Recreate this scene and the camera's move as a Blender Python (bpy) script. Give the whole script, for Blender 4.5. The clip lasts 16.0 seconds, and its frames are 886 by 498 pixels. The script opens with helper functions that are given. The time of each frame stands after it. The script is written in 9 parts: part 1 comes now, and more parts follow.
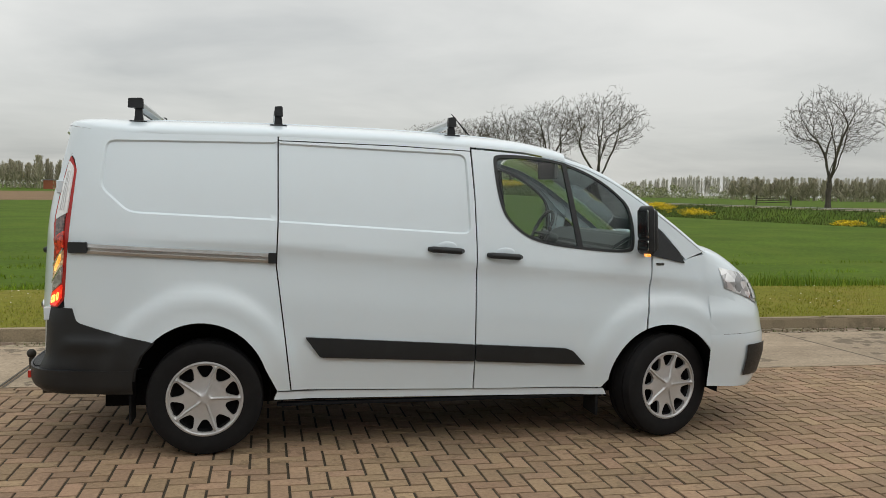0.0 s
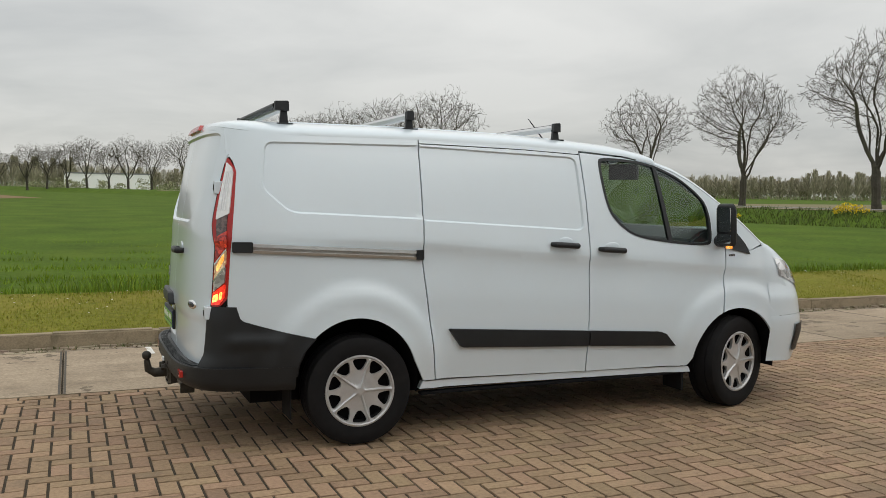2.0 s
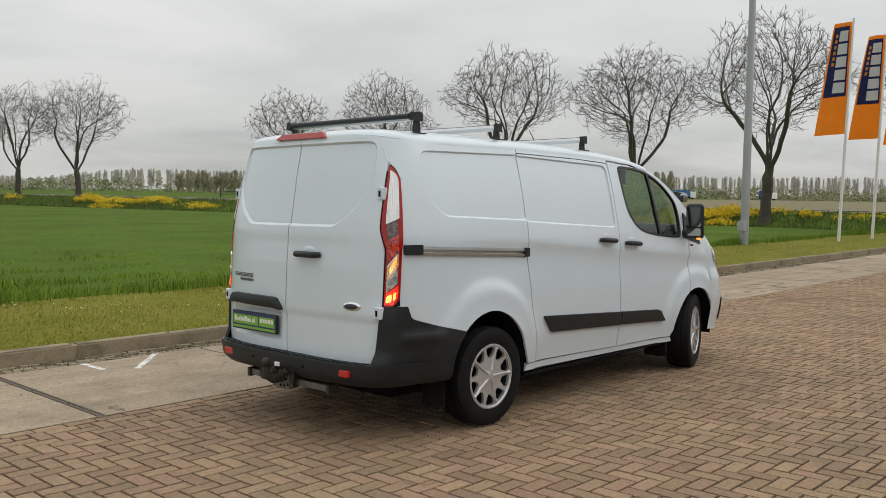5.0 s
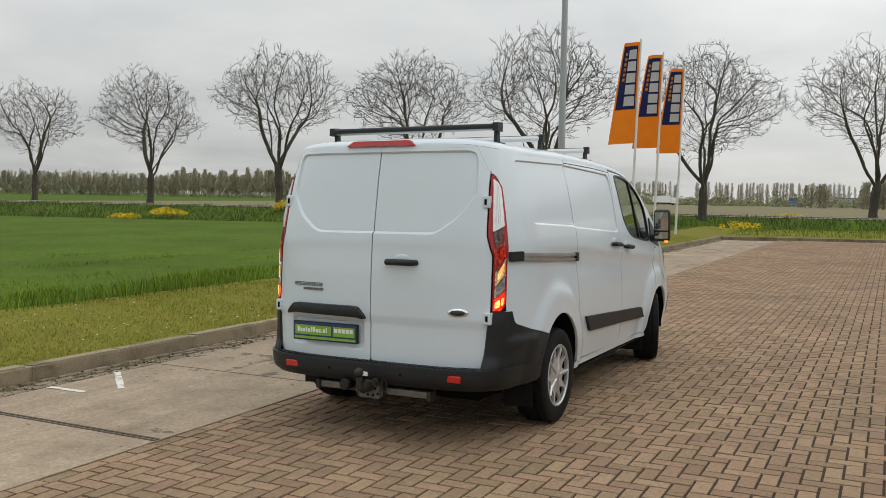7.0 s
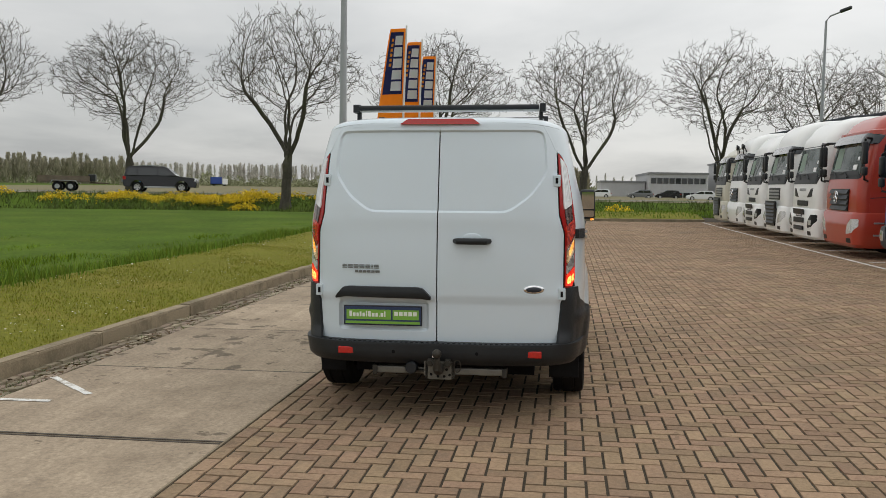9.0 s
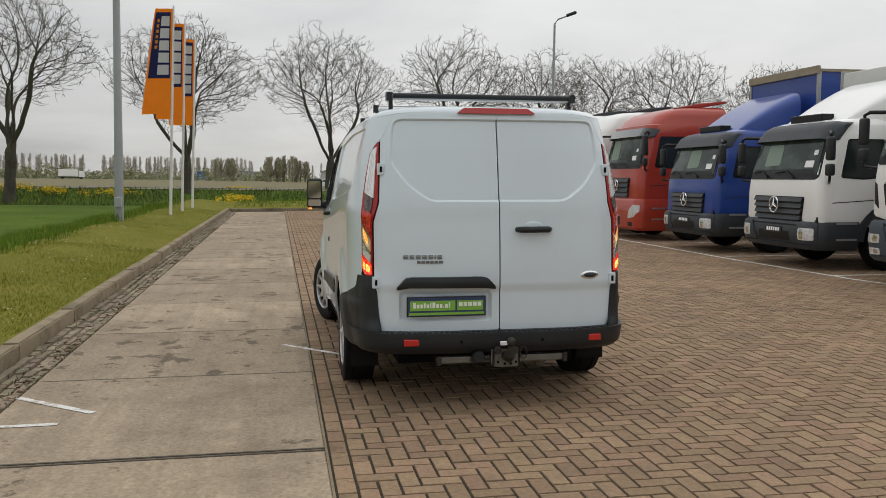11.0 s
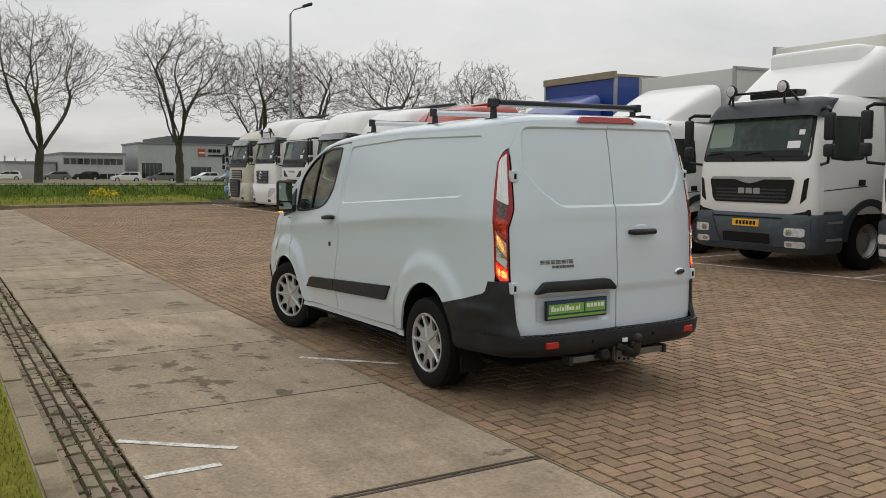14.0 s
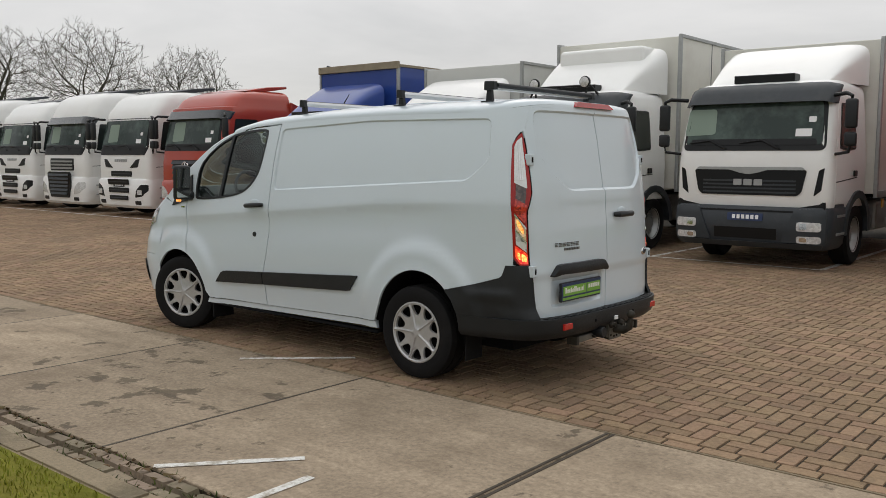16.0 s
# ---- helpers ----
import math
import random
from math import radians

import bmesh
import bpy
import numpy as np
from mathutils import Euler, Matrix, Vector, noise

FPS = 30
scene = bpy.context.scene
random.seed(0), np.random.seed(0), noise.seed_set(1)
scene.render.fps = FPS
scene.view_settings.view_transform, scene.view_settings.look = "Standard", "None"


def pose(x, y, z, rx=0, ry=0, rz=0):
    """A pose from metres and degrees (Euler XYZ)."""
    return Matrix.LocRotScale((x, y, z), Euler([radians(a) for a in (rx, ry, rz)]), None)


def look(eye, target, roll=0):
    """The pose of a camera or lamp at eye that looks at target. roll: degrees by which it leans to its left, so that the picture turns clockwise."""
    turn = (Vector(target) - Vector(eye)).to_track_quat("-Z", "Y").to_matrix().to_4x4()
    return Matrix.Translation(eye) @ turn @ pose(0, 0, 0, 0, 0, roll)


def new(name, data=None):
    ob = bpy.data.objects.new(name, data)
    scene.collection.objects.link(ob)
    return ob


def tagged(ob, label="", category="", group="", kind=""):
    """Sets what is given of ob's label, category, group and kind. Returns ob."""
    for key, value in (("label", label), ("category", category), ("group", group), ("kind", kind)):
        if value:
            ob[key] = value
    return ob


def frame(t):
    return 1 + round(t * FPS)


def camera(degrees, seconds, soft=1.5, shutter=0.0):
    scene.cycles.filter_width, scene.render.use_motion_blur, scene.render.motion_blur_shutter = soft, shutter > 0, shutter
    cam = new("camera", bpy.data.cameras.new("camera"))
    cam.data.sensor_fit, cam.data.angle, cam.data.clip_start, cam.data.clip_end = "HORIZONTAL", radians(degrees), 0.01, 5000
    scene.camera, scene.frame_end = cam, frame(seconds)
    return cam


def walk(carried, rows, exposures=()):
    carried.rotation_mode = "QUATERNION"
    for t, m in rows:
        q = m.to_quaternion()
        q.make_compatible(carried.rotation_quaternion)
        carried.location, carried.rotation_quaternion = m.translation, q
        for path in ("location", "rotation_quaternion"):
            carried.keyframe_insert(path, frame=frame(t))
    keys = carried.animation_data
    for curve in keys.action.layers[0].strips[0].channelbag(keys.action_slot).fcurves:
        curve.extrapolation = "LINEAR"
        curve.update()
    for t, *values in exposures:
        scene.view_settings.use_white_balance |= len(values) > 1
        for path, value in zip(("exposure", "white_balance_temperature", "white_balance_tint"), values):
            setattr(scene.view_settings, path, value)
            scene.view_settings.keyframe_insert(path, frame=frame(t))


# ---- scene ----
from mathutils import geometry, kdtree

# The paved yard falls gently towards the kerb: GROUND carries all that stands on it.
GROUND = pose(0, 0, 0, -0.71, -0.12, 0)


def view(x, y, z, yaw, pitch, roll):
    a, b = radians(yaw), radians(pitch)
    ahead = Vector((-math.sin(a) * math.cos(b), math.cos(a) * math.cos(b), math.sin(b)))
    eye = Vector((x, y, z))
    return GROUND @ look(eye, eye + 3 * ahead, roll)


cam = camera(53.38, 16.0, soft=0.5)
ROWS = [
    (0, 0.397, -6.211, 1.504, -11.43, -3.09, 0.77),
    (0.5, -0.056, -6.205, 1.509, -13.70, -2.98, 0.67),
    (1, -0.568, -6.148, 1.511, -16.34, -3.04, 0.63),
    (1.5, -1.080, -6.154, 1.518, -19.46, -3.04, 0.60),
    (2, -1.556, -6.040, 1.500, -22.92, -3.18, 0.57),
    (2.5, -2.071, -5.923, 1.498, -27.39, -3.18, 0.52),
    (3, -2.545, -5.738, 1.505, -32.36, -3.23, 0.47),
    (3.5, -3.041, -5.513, 1.519, -36.59, -3.23, 0.42),
    (4, -3.530, -5.322, 1.525, -40.32, -3.19, 0.36),
    (4.2, -3.723, -5.221, 1.516, -41.83, -3.27, 0.27),
    (6.3, -5.465, -3.732, 1.559, -55.84, -3.09, 0.39),
    (6.5, -5.578, -3.553, 1.552, -57.71, -3.17, 0.37),
    (7, -5.840, -3.042, 1.564, -62.97, -3.11, 0.32),
    (7.5, -6.129, -2.521, 1.564, -67.81, -3.14, 0.31),
    (8, -6.308, -1.919, 1.545, -72.18, -3.42, 0.23),
    (8.5, -6.475, -1.359, 1.544, -76.77, -3.68, 0.23),
    (9, -6.535, -0.816, 1.520, -82.13, -4.06, 0.24),
    (9.5, -6.562, -0.223, 1.524, -87.54, -4.31, 0.28),
    (10, -6.571, 0.327, 1.526, -92.21, -4.46, 0.28),
    (10.2, -6.548, 0.551, 1.519, -93.94, -4.58, 0.25),
    (12.3, -6.273, 2.653, 1.509, -109.88, -4.56, -0.09),
    (12.5, -6.200, 2.822, 1.505, -111.11, -4.65, -0.09),
    (13, -6.019, 3.220, 1.513, -114.05, -4.74, -0.12),
    (13.5, -5.795, 3.702, 1.602, -116.97, -4.89, -0.11),
    (14, -5.524, 4.086, 1.621, -120.36, -5.31, -0.08),
    (14.5, -5.228, 4.489, 1.647, -124.20, -5.58, -0.03),
    (15, -4.952, 4.922, 1.642, -128.83, -5.76, 0.03),
    (15.5, -4.548, 5.290, 1.604, -134.35, -5.86, 0.19),
    (16, -4.034, 5.585, 1.565, -140.29, -5.86, 0.27),
]
walk(cam, [(t, view(*row)) for t, *row in ROWS], [(0.0, 0.06, 6690, 8.6), (3.5, 0.03, 6660, 9.3), (7.0, 0.03, 6600, 9.4), (8.5, -0.01, 6590, 9.8), (10.0, -0.10, 6600, 10.4), (12.5, -0.17, 6630, 11.5), (14.5, -0.18, 6630, 11.6), (16.0, -0.20, 6630, 11.6)])

# ---- sky and sun: thick overcast, a brighter patch where the sun stands behind the cloud ----
SUN_AZ, SUN_EL = radians(148), radians(42)      # azimuth clockwise from +y
world = bpy.data.worlds.new("overcast_sky")
world.use_nodes = True
scene.world = world
wt = world.node_tree
wt.nodes.clear()


def wn(kind, **values):
    node = wt.nodes.new(kind)
    for key, value in values.items():
        node.inputs[key].default_value = value
    return node


w_out = wn("ShaderNodeOutputWorld")
w_bg = wn("ShaderNodeBackground", Strength=1.0)
w_sky = wt.nodes.new("ShaderNodeTexSky")
w_sky.sky_type = "NISHITA"
w_sky.sun_disc = False
w_sky.sun_elevation, w_sky.sun_rotation = SUN_EL, SUN_AZ
w_tc = wn("ShaderNodeTexCoord")
w_sep = wn("ShaderNodeSeparateXYZ")
wt.links.new(w_tc.outputs["Generated"], w_sep.inputs[0])
# flat cloud decks: the direction divided by its height, so that bands close up towards the horizon
w_add = wn("ShaderNodeMath"); w_add.operation = "ADD"; w_add.inputs[1].default_value = 0.16
w_abs = wn("ShaderNodeMath"); w_abs.operation = "ABSOLUTE"
wt.links.new(w_sep.outputs["Z"], w_abs.inputs[0])
wt.links.new(w_abs.outputs[0], w_add.inputs[0])
w_div = wn("ShaderNodeVectorMath"); w_div.operation = "DIVIDE"
w_comb = wn("ShaderNodeCombineXYZ")
for k in range(3):
    wt.links.new(w_add.outputs[0], w_comb.inputs[k])
wt.links.new(w_tc.outputs["Generated"], w_div.inputs[0])
wt.links.new(w_comb.outputs[0], w_div.inputs[1])
w_n1 = wn("ShaderNodeTexNoise", Scale=0.9, Detail=5.0, Roughness=0.55, Distortion=0.3)
w_n2 = wn("ShaderNodeTexNoise", Scale=0.35, Detail=3.0, Roughness=0.5)
wt.links.new(w_div.outputs[0], w_n1.inputs["Vector"])
wt.links.new(w_div.outputs[0], w_n2.inputs["Vector"])
w_mixn = wn("ShaderNodeMix", Factor=0.5)
wt.links.new(w_n1.outputs["Fac"], w_mixn.inputs["A"])
wt.links.new(w_n2.outputs["Fac"], w_mixn.inputs["B"])
w_ramp = wn("ShaderNodeValToRGB")
wt.links.new(w_mixn.outputs["Result"], w_ramp.inputs["Fac"])
el = w_ramp.color_ramp.elements
el[0].position, el[0].color = 0.36, (0.43, 0.445, 0.455, 1)
el[1].position, el[1].color = 0.62, (0.70, 0.705, 0.70, 1)
mid = el.new(0.48)
mid.color = (0.575, 0.585, 0.585, 1)
# an overcast sky is about three times as bright overhead as at the horizon
w_rise = wn("ShaderNodeMapRange", **{"From Min": 0.1, "From Max": 1.0, "To Min": 1.0, "To Max": 2.45})
wt.links.new(w_sep.outputs["Z"], w_rise.inputs["Value"])
w_mul = wn("ShaderNodeVectorMath"); w_mul.operation = "SCALE"
wt.links.new(w_ramp.outputs["Color"], w_mul.inputs[0])
wt.links.new(w_rise.outputs["Result"], w_mul.inputs["Scale"])
# the veiled sun's broad glow
w_dot = wn("ShaderNodeVectorMath"); w_dot.operation = "DOT_PRODUCT"
w_dot.inputs[1].default_value = (math.sin(SUN_AZ) * math.cos(SUN_EL), math.cos(SUN_AZ) * math.cos(SUN_EL), math.sin(SUN_EL))
wt.links.new(w_tc.outputs["Generated"], w_dot.inputs[0])
w_glow = wn("ShaderNodeMapRange", **{"From Min": 0.1, "From Max": 1.0, "To Min": 1.0, "To Max": 1.12})
wt.links.new(w_dot.outputs["Value"], w_glow.inputs["Value"])
w_mul2 = wn("ShaderNodeVectorMath"); w_mul2.operation = "SCALE"
wt.links.new(w_mul.outputs[0], w_mul2.inputs[0])
wt.links.new(w_glow.outputs["Result"], w_mul2.inputs["Scale"])
# thinner cloud low in the east
w_dot2 = wn("ShaderNodeVectorMath"); w_dot2.operation = "DOT_PRODUCT"
w_dot2.inputs[1].default_value = (0.93, -0.30, 0.20)
wt.links.new(w_tc.outputs["Generated"], w_dot2.inputs[0])
w_thin = wn("ShaderNodeMapRange", **{"From Min": 0.3, "From Max": 1.0, "To Min": 1.0, "To Max": 1.08})
wt.links.new(w_dot2.outputs["Value"], w_thin.inputs["Value"])
w_mul3 = wn("ShaderNodeVectorMath"); w_mul3.operation = "SCALE"
wt.links.new(w_mul2.outputs[0], w_mul3.inputs[0])
wt.links.new(w_thin.outputs["Result"], w_mul3.inputs["Scale"])
w_dim = wn("ShaderNodeVectorMath"); w_dim.operation = "SCALE"; w_dim.inputs["Scale"].default_value = 0.1
wt.links.new(w_sky.outputs["Color"], w_dim.inputs[0])
w_mix = wn("ShaderNodeMix", Factor=0.9)
w_mix.data_type = "RGBA"
wt.links.new(w_dim.outputs[0], w_mix.inputs["A"])
wt.links.new(w_mul3.outputs[0], w_mix.inputs["B"])
wt.links.new(w_mix.outputs["Result"], w_bg.inputs["Color"])
wt.links.new(w_bg.outputs[0], w_out.inputs["Surface"])

sun = new("sun", bpy.data.lights.new("sun", "SUN"))
sun.data.energy, sun.data.angle, sun.data.color = 0.18, radians(30), (1.0, 0.96, 0.9)
sun.matrix_basis = look((0, 0, 0), (-math.sin(SUN_AZ) * math.cos(SUN_EL), -math.cos(SUN_AZ) * math.cos(SUN_EL), -math.sin(SUN_EL)))
scene.view_settings.exposure = 0.0


# ---- materials ----
def material(name, colour, rough=0.6, metal=0.0, spread=0.0, grain=0.0, grain_scale=40.0, stain=0.0, stain_colour=None, stain_scale=1.5,
             bump=0.0, bump_scale=60.0, coat=0.0, island=0.0, each=0.0, emission=0.0, transmission=0.0, ior=1.45, alpha=1.0, specular=0.5,
             stain_lo=0.48, stain_hi=0.66, hue=0.0, spots=0.0, spot_scale=5.0, drag=0.0):
    """A node material: a base colour with fine grain, larger stains and a relief, varied piece by piece where asked."""
    m = bpy.data.materials.new(name)
    m.use_nodes = True
    t = m.node_tree
    p = t.nodes["Principled BSDF"]
    p.inputs["Roughness"].default_value = rough
    p.inputs["Metallic"].default_value = metal
    p.inputs["Coat Weight"].default_value = coat
    p.inputs["Coat Roughness"].default_value = 0.04
    p.inputs["IOR"].default_value = ior
    p.inputs["Transmission Weight"].default_value = transmission
    p.inputs["Alpha"].default_value = alpha
    p.inputs["Specular IOR Level"].default_value = specular
    base = t.nodes.new("ShaderNodeRGB")
    base.outputs[0].default_value = (*colour, 1)
    last = base.outputs[0]
    tc = t.nodes.new("ShaderNodeTexCoord")

    where = tc.outputs["Object"]
    if each:        # no two pieces carry the same stains
        oi = t.nodes.new("ShaderNodeObjectInfo")
        shift = t.nodes.new("ShaderNodeVectorMath")
        shift.operation = "MULTIPLY_ADD"
        shift.inputs[1].default_value = (91.0, 57.0, 33.0)
        t.links.new(oi.outputs["Random"], shift.inputs[0])
        t.links.new(where, shift.inputs[2])
        where = shift.outputs[0]

    def noise_at(scale, detail=4.0, rough_n=0.6):
        n = t.nodes.new("ShaderNodeTexNoise")
        n.inputs["Scale"].default_value, n.inputs["Detail"].default_value, n.inputs["Roughness"].default_value = scale, detail, rough_n
        t.links.new(where, n.inputs["Vector"])
        return n

    def value_by(fac, lo, hi, colour_in):
        r = t.nodes.new("ShaderNodeMapRange")
        r.inputs["To Min"].default_value, r.inputs["To Max"].default_value = lo, hi
        t.links.new(fac, r.inputs["Value"])
        h = t.nodes.new("ShaderNodeHueSaturation")
        t.links.new(r.outputs["Result"], h.inputs["Value"])
        t.links.new(colour_in, h.inputs["Color"])
        return h

    if island or each:
        if island:
            g = t.nodes.new("ShaderNodeNewGeometry")
            src = g.outputs["Random Per Island"]
            amount = island
        else:
            g = t.nodes.new("ShaderNodeObjectInfo")
            src = g.outputs["Random"]
            amount = each
        h = value_by(src, 1 - amount, 1 + amount, last)
        if hue:
            w = t.nodes.new("ShaderNodeTexWhiteNoise")
            w.noise_dimensions = "1D"
            t.links.new(src, w.inputs["W"])
            r = t.nodes.new("ShaderNodeMapRange")
            r.inputs["To Min"].default_value, r.inputs["To Max"].default_value = 0.5 - hue, 0.5 + hue
            t.links.new(w.outputs["Value"], r.inputs["Value"])
            t.links.new(r.outputs["Result"], h.inputs["Hue"])
        last = h.outputs["Color"]
    if grain:
        n = noise_at(grain_scale)
        last = value_by(n.outputs["Fac"], 1 - 2 * grain, 1 + 2 * grain, last).outputs["Color"]
    if spread:
        n = noise_at(0.25, 3.0)
        last = value_by(n.outputs["Fac"], 1 - 2 * spread, 1 + 2 * spread, last).outputs["Color"]
    if stain:
        n = noise_at(stain_scale, 6.0, 0.65)
        r = t.nodes.new("ShaderNodeMapRange")
        r.inputs["From Min"].default_value, r.inputs["From Max"].default_value = stain_lo, stain_hi
        r.inputs["To Max"].default_value = stain
        t.links.new(n.outputs["Fac"], r.inputs["Value"])
        x = t.nodes.new("ShaderNodeMix")
        x.data_type = "RGBA"
        x.inputs["B"].default_value = (*(stain_colour or [c * 0.5 for c in colour]), 1)
        t.links.new(r.outputs["Result"], x.inputs["Factor"])
        t.links.new(last, x.inputs["A"])
        last = x.outputs["Result"]
    if spots:           # damp patches and splashes with crisp edges
        n = noise_at(spot_scale, 8.0, 0.62)
        big = noise_at(0.55, 2.0)
        both = t.nodes.new("ShaderNodeMath")
        both.operation = "MULTIPLY_ADD"
        both.inputs[1].default_value = 0.55
        t.links.new(big.outputs["Fac"], both.inputs[0])
        t.links.new(n.outputs["Fac"], both.inputs[2])
        r = t.nodes.new("ShaderNodeMapRange")
        r.inputs["From Min"].default_value, r.inputs["From Max"].default_value, r.inputs["To Max"].default_value = 0.885, 0.925, spots
        t.links.new(both.outputs[0], r.inputs["Value"])
        x = t.nodes.new("ShaderNodeMix")
        x.data_type = "RGBA"
        x.inputs["B"].default_value = (*[c * 0.30 for c in colour], 1)
        t.links.new(r.outputs["Result"], x.inputs["Factor"])
        t.links.new(last, x.inputs["A"])
        last = x.outputs["Result"]
    if drag:            # tyre marks and scrapes drawn out along x, and small pale chips
        stretch = t.nodes.new("ShaderNodeMapping")
        stretch.inputs["Scale"].default_value = (0.22, 3.4, 1.0)
        t.links.new(where, stretch.inputs["Vector"])
        n = t.nodes.new("ShaderNodeTexNoise")
        n.inputs["Scale"].default_value, n.inputs["Detail"].default_value, n.inputs["Roughness"].default_value, n.inputs["Distortion"].default_value = 1.6, 6.0, 0.6, 0.5
        t.links.new(stretch.outputs[0], n.inputs["Vector"])
        last = value_by(n.outputs["Fac"], 1 - 2 * drag, 1 + 2 * drag, last).outputs["Color"]
        n = noise_at(26.0, 3.0, 0.55)
        r = t.nodes.new("ShaderNodeMapRange")
        r.inputs["From Min"].default_value, r.inputs["From Max"].default_value, r.inputs["To Max"].default_value = 0.66, 0.72, 0.55
        t.links.new(n.outputs["Fac"], r.inputs["Value"])
        x = t.nodes.new("ShaderNodeMix")
        x.data_type = "RGBA"
        x.inputs["B"].default_value = (*[c * 1.45 for c in colour], 1)
        t.links.new(r.outputs["Result"], x.inputs["Factor"])
        t.links.new(last, x.inputs["A"])
        last = x.outputs["Result"]
    t.links.new(last, p.inputs["Base Color"])
    if emission:
        t.links.new(last, p.inputs["Emission Color"])
        p.inputs["Emission Strength"].default_value = emission
    if bump:
        n = noise_at(bump_scale, 5.0)
        b = t.nodes.new("ShaderNodeBump")
        b.inputs["Strength"].default_value, b.inputs["Distance"].default_value = bump, 0.01
        t.links.new(n.outputs["Fac"], b.inputs["Height"])
        t.links.new(b.outputs["Normal"], p.inputs["Normal"])
    return m


M_WHITE = material("van_white_paint", (0.630, 0.712, 0.765), 0.28, coat=0.8, stain=0.06, stain_colour=(0.55, 0.54, 0.5), stain_scale=2.0)
M_PLASTIC = material("black_grained_plastic", (0.0105, 0.0126, 0.0147), 0.46, grain=0.12, grain_scale=15, bump=0.15, bump_scale=500, stain=0.25, stain_colour=(0.030, 0.033, 0.035), stain_scale=3)
M_RUBBER = material("tyre_rubber", (0.0065, 0.0065, 0.0072), 0.75, grain=0.2, grain_scale=30, stain=0.25, stain_colour=(0.020, 0.018, 0.016), stain_scale=6, specular=0.25)
M_SILVER = material("silver_wheel_paint", (0.50, 0.505, 0.51), 0.30, 0.45, grain=0.05, grain_scale=20, stain=0.25, stain_colour=(0.3, 0.28, 0.26), stain_scale=9, coat=0.3)
M_STEEL = material("bare_steel", (0.55, 0.55, 0.54), 0.32, 0.9, grain=0.08, grain_scale=25)
M_ALU = material("aluminium_bar", (0.62, 0.63, 0.64), 0.38, 0.8, grain=0.05, grain_scale=25)
M_DARK = material("dark_underbody", (0.006, 0.006, 0.007), 0.9, grain=0.2, grain_scale=12, specular=0.2)


def lens_material(name, deep, bright, scale=70.0, lo=0.35, hi=0.75, emission=0.0, metal=0.0, stretch=(1.0, 1.0, 1.0)):
    """Moulded lamp plastic over a faceted reflector: small cells between a deep and a bright tone under a clear coat."""
    m = bpy.data.materials.new(name)
    m.use_nodes = True
    t = m.node_tree
    p = t.nodes["Principled BSDF"]
    p.inputs["Roughness"].default_value, p.inputs["Metallic"].default_value = 0.18, metal
    p.inputs["Coat Weight"].default_value, p.inputs["Coat Roughness"].default_value = 1.0, 0.03
    tc = t.nodes.new("ShaderNodeTexCoord")
    mp = t.nodes.new("ShaderNodeMapping")
    mp.inputs["Scale"].default_value = stretch
    t.links.new(tc.outputs["Object"], mp.inputs["Vector"])
    cells = t.nodes.new("ShaderNodeTexVoronoi")
    cells.inputs["Scale"].default_value = scale
    t.links.new(mp.outputs[0], cells.inputs["Vector"])
    big = t.nodes.new("ShaderNodeTexNoise")
    big.inputs["Scale"].default_value, big.inputs["Detail"].default_value = scale * 0.28, 2.0
    t.links.new(mp.outputs[0], big.inputs["Vector"])
    grey = t.nodes.new("ShaderNodeRGBToBW")
    t.links.new(cells.outputs["Color"], grey.inputs[0])
    both = t.nodes.new("ShaderNodeMix")
    both.inputs["Factor"].default_value = 0.5
    t.links.new(grey.outputs[0], both.inputs["A"])
    t.links.new(big.outputs["Fac"], both.inputs["B"])
    r = t.nodes.new("ShaderNodeMapRange")
    r.inputs["From Min"].default_value, r.inputs["From Max"].default_value = lo, hi
    t.links.new(both.outputs["Result"], r.inputs["Value"])
    x = t.nodes.new("ShaderNodeMix")
    x.data_type = "RGBA"
    x.inputs["A"].default_value, x.inputs["B"].default_value = (*deep, 1), (*bright, 1)
    t.links.new(r.outputs["Result"], x.inputs["Factor"])
    t.links.new(x.outputs["Result"], p.inputs["Base Color"])
    bump = t.nodes.new("ShaderNodeBump")
    bump.inputs["Strength"].default_value, bump.inputs["Distance"].default_value = 0.35, 0.004
    t.links.new(both.outputs["Result"], bump.inputs["Height"])
    t.links.new(bump.outputs["Normal"], p.inputs["Normal"])
    if emission:
        t.links.new(x.outputs["Result"], p.inputs["Emission Color"])
        p.inputs["Emission Strength"].default_value = emission
    return m


M_RED_LENS = material("red_lamp_lens", (0.36, 0.011, 0.009), 0.22, coat=0.25, grain=0.15, grain_scale=50)
M_RED_BRIGHT = lens_material("bright_red_lens", (0.16, 0.006, 0.005), (0.75, 0.05, 0.02), 75, emission=0.16)
M_RED_GLOW = lens_material("glowing_red_lens", (0.60, 0.014, 0.008), (1.0, 0.10, 0.03), 60, emission=0.85)
M_RED_LIT = lens_material("lit_red_lamp", (1.0, 0.16, 0.03), (1.0, 0.50, 0.12), 90, emission=2.6)
M_AMBER_LIT = lens_material("lit_amber_lamp", (1.0, 0.30, 0.03), (1.0, 0.62, 0.20), 80, emission=0.9)
M_AMBER_LENS = lens_material("amber_clear_lens", (0.42, 0.26, 0.13), (0.90, 0.68, 0.42), 55, emission=0.22, metal=0.3)
M_CLEAR_LENS = material("ribbed_clear_lens", (0.78, 0.79, 0.79), 0.15, 0.2, grain=0.12, grain_scale=25, coat=0.8)
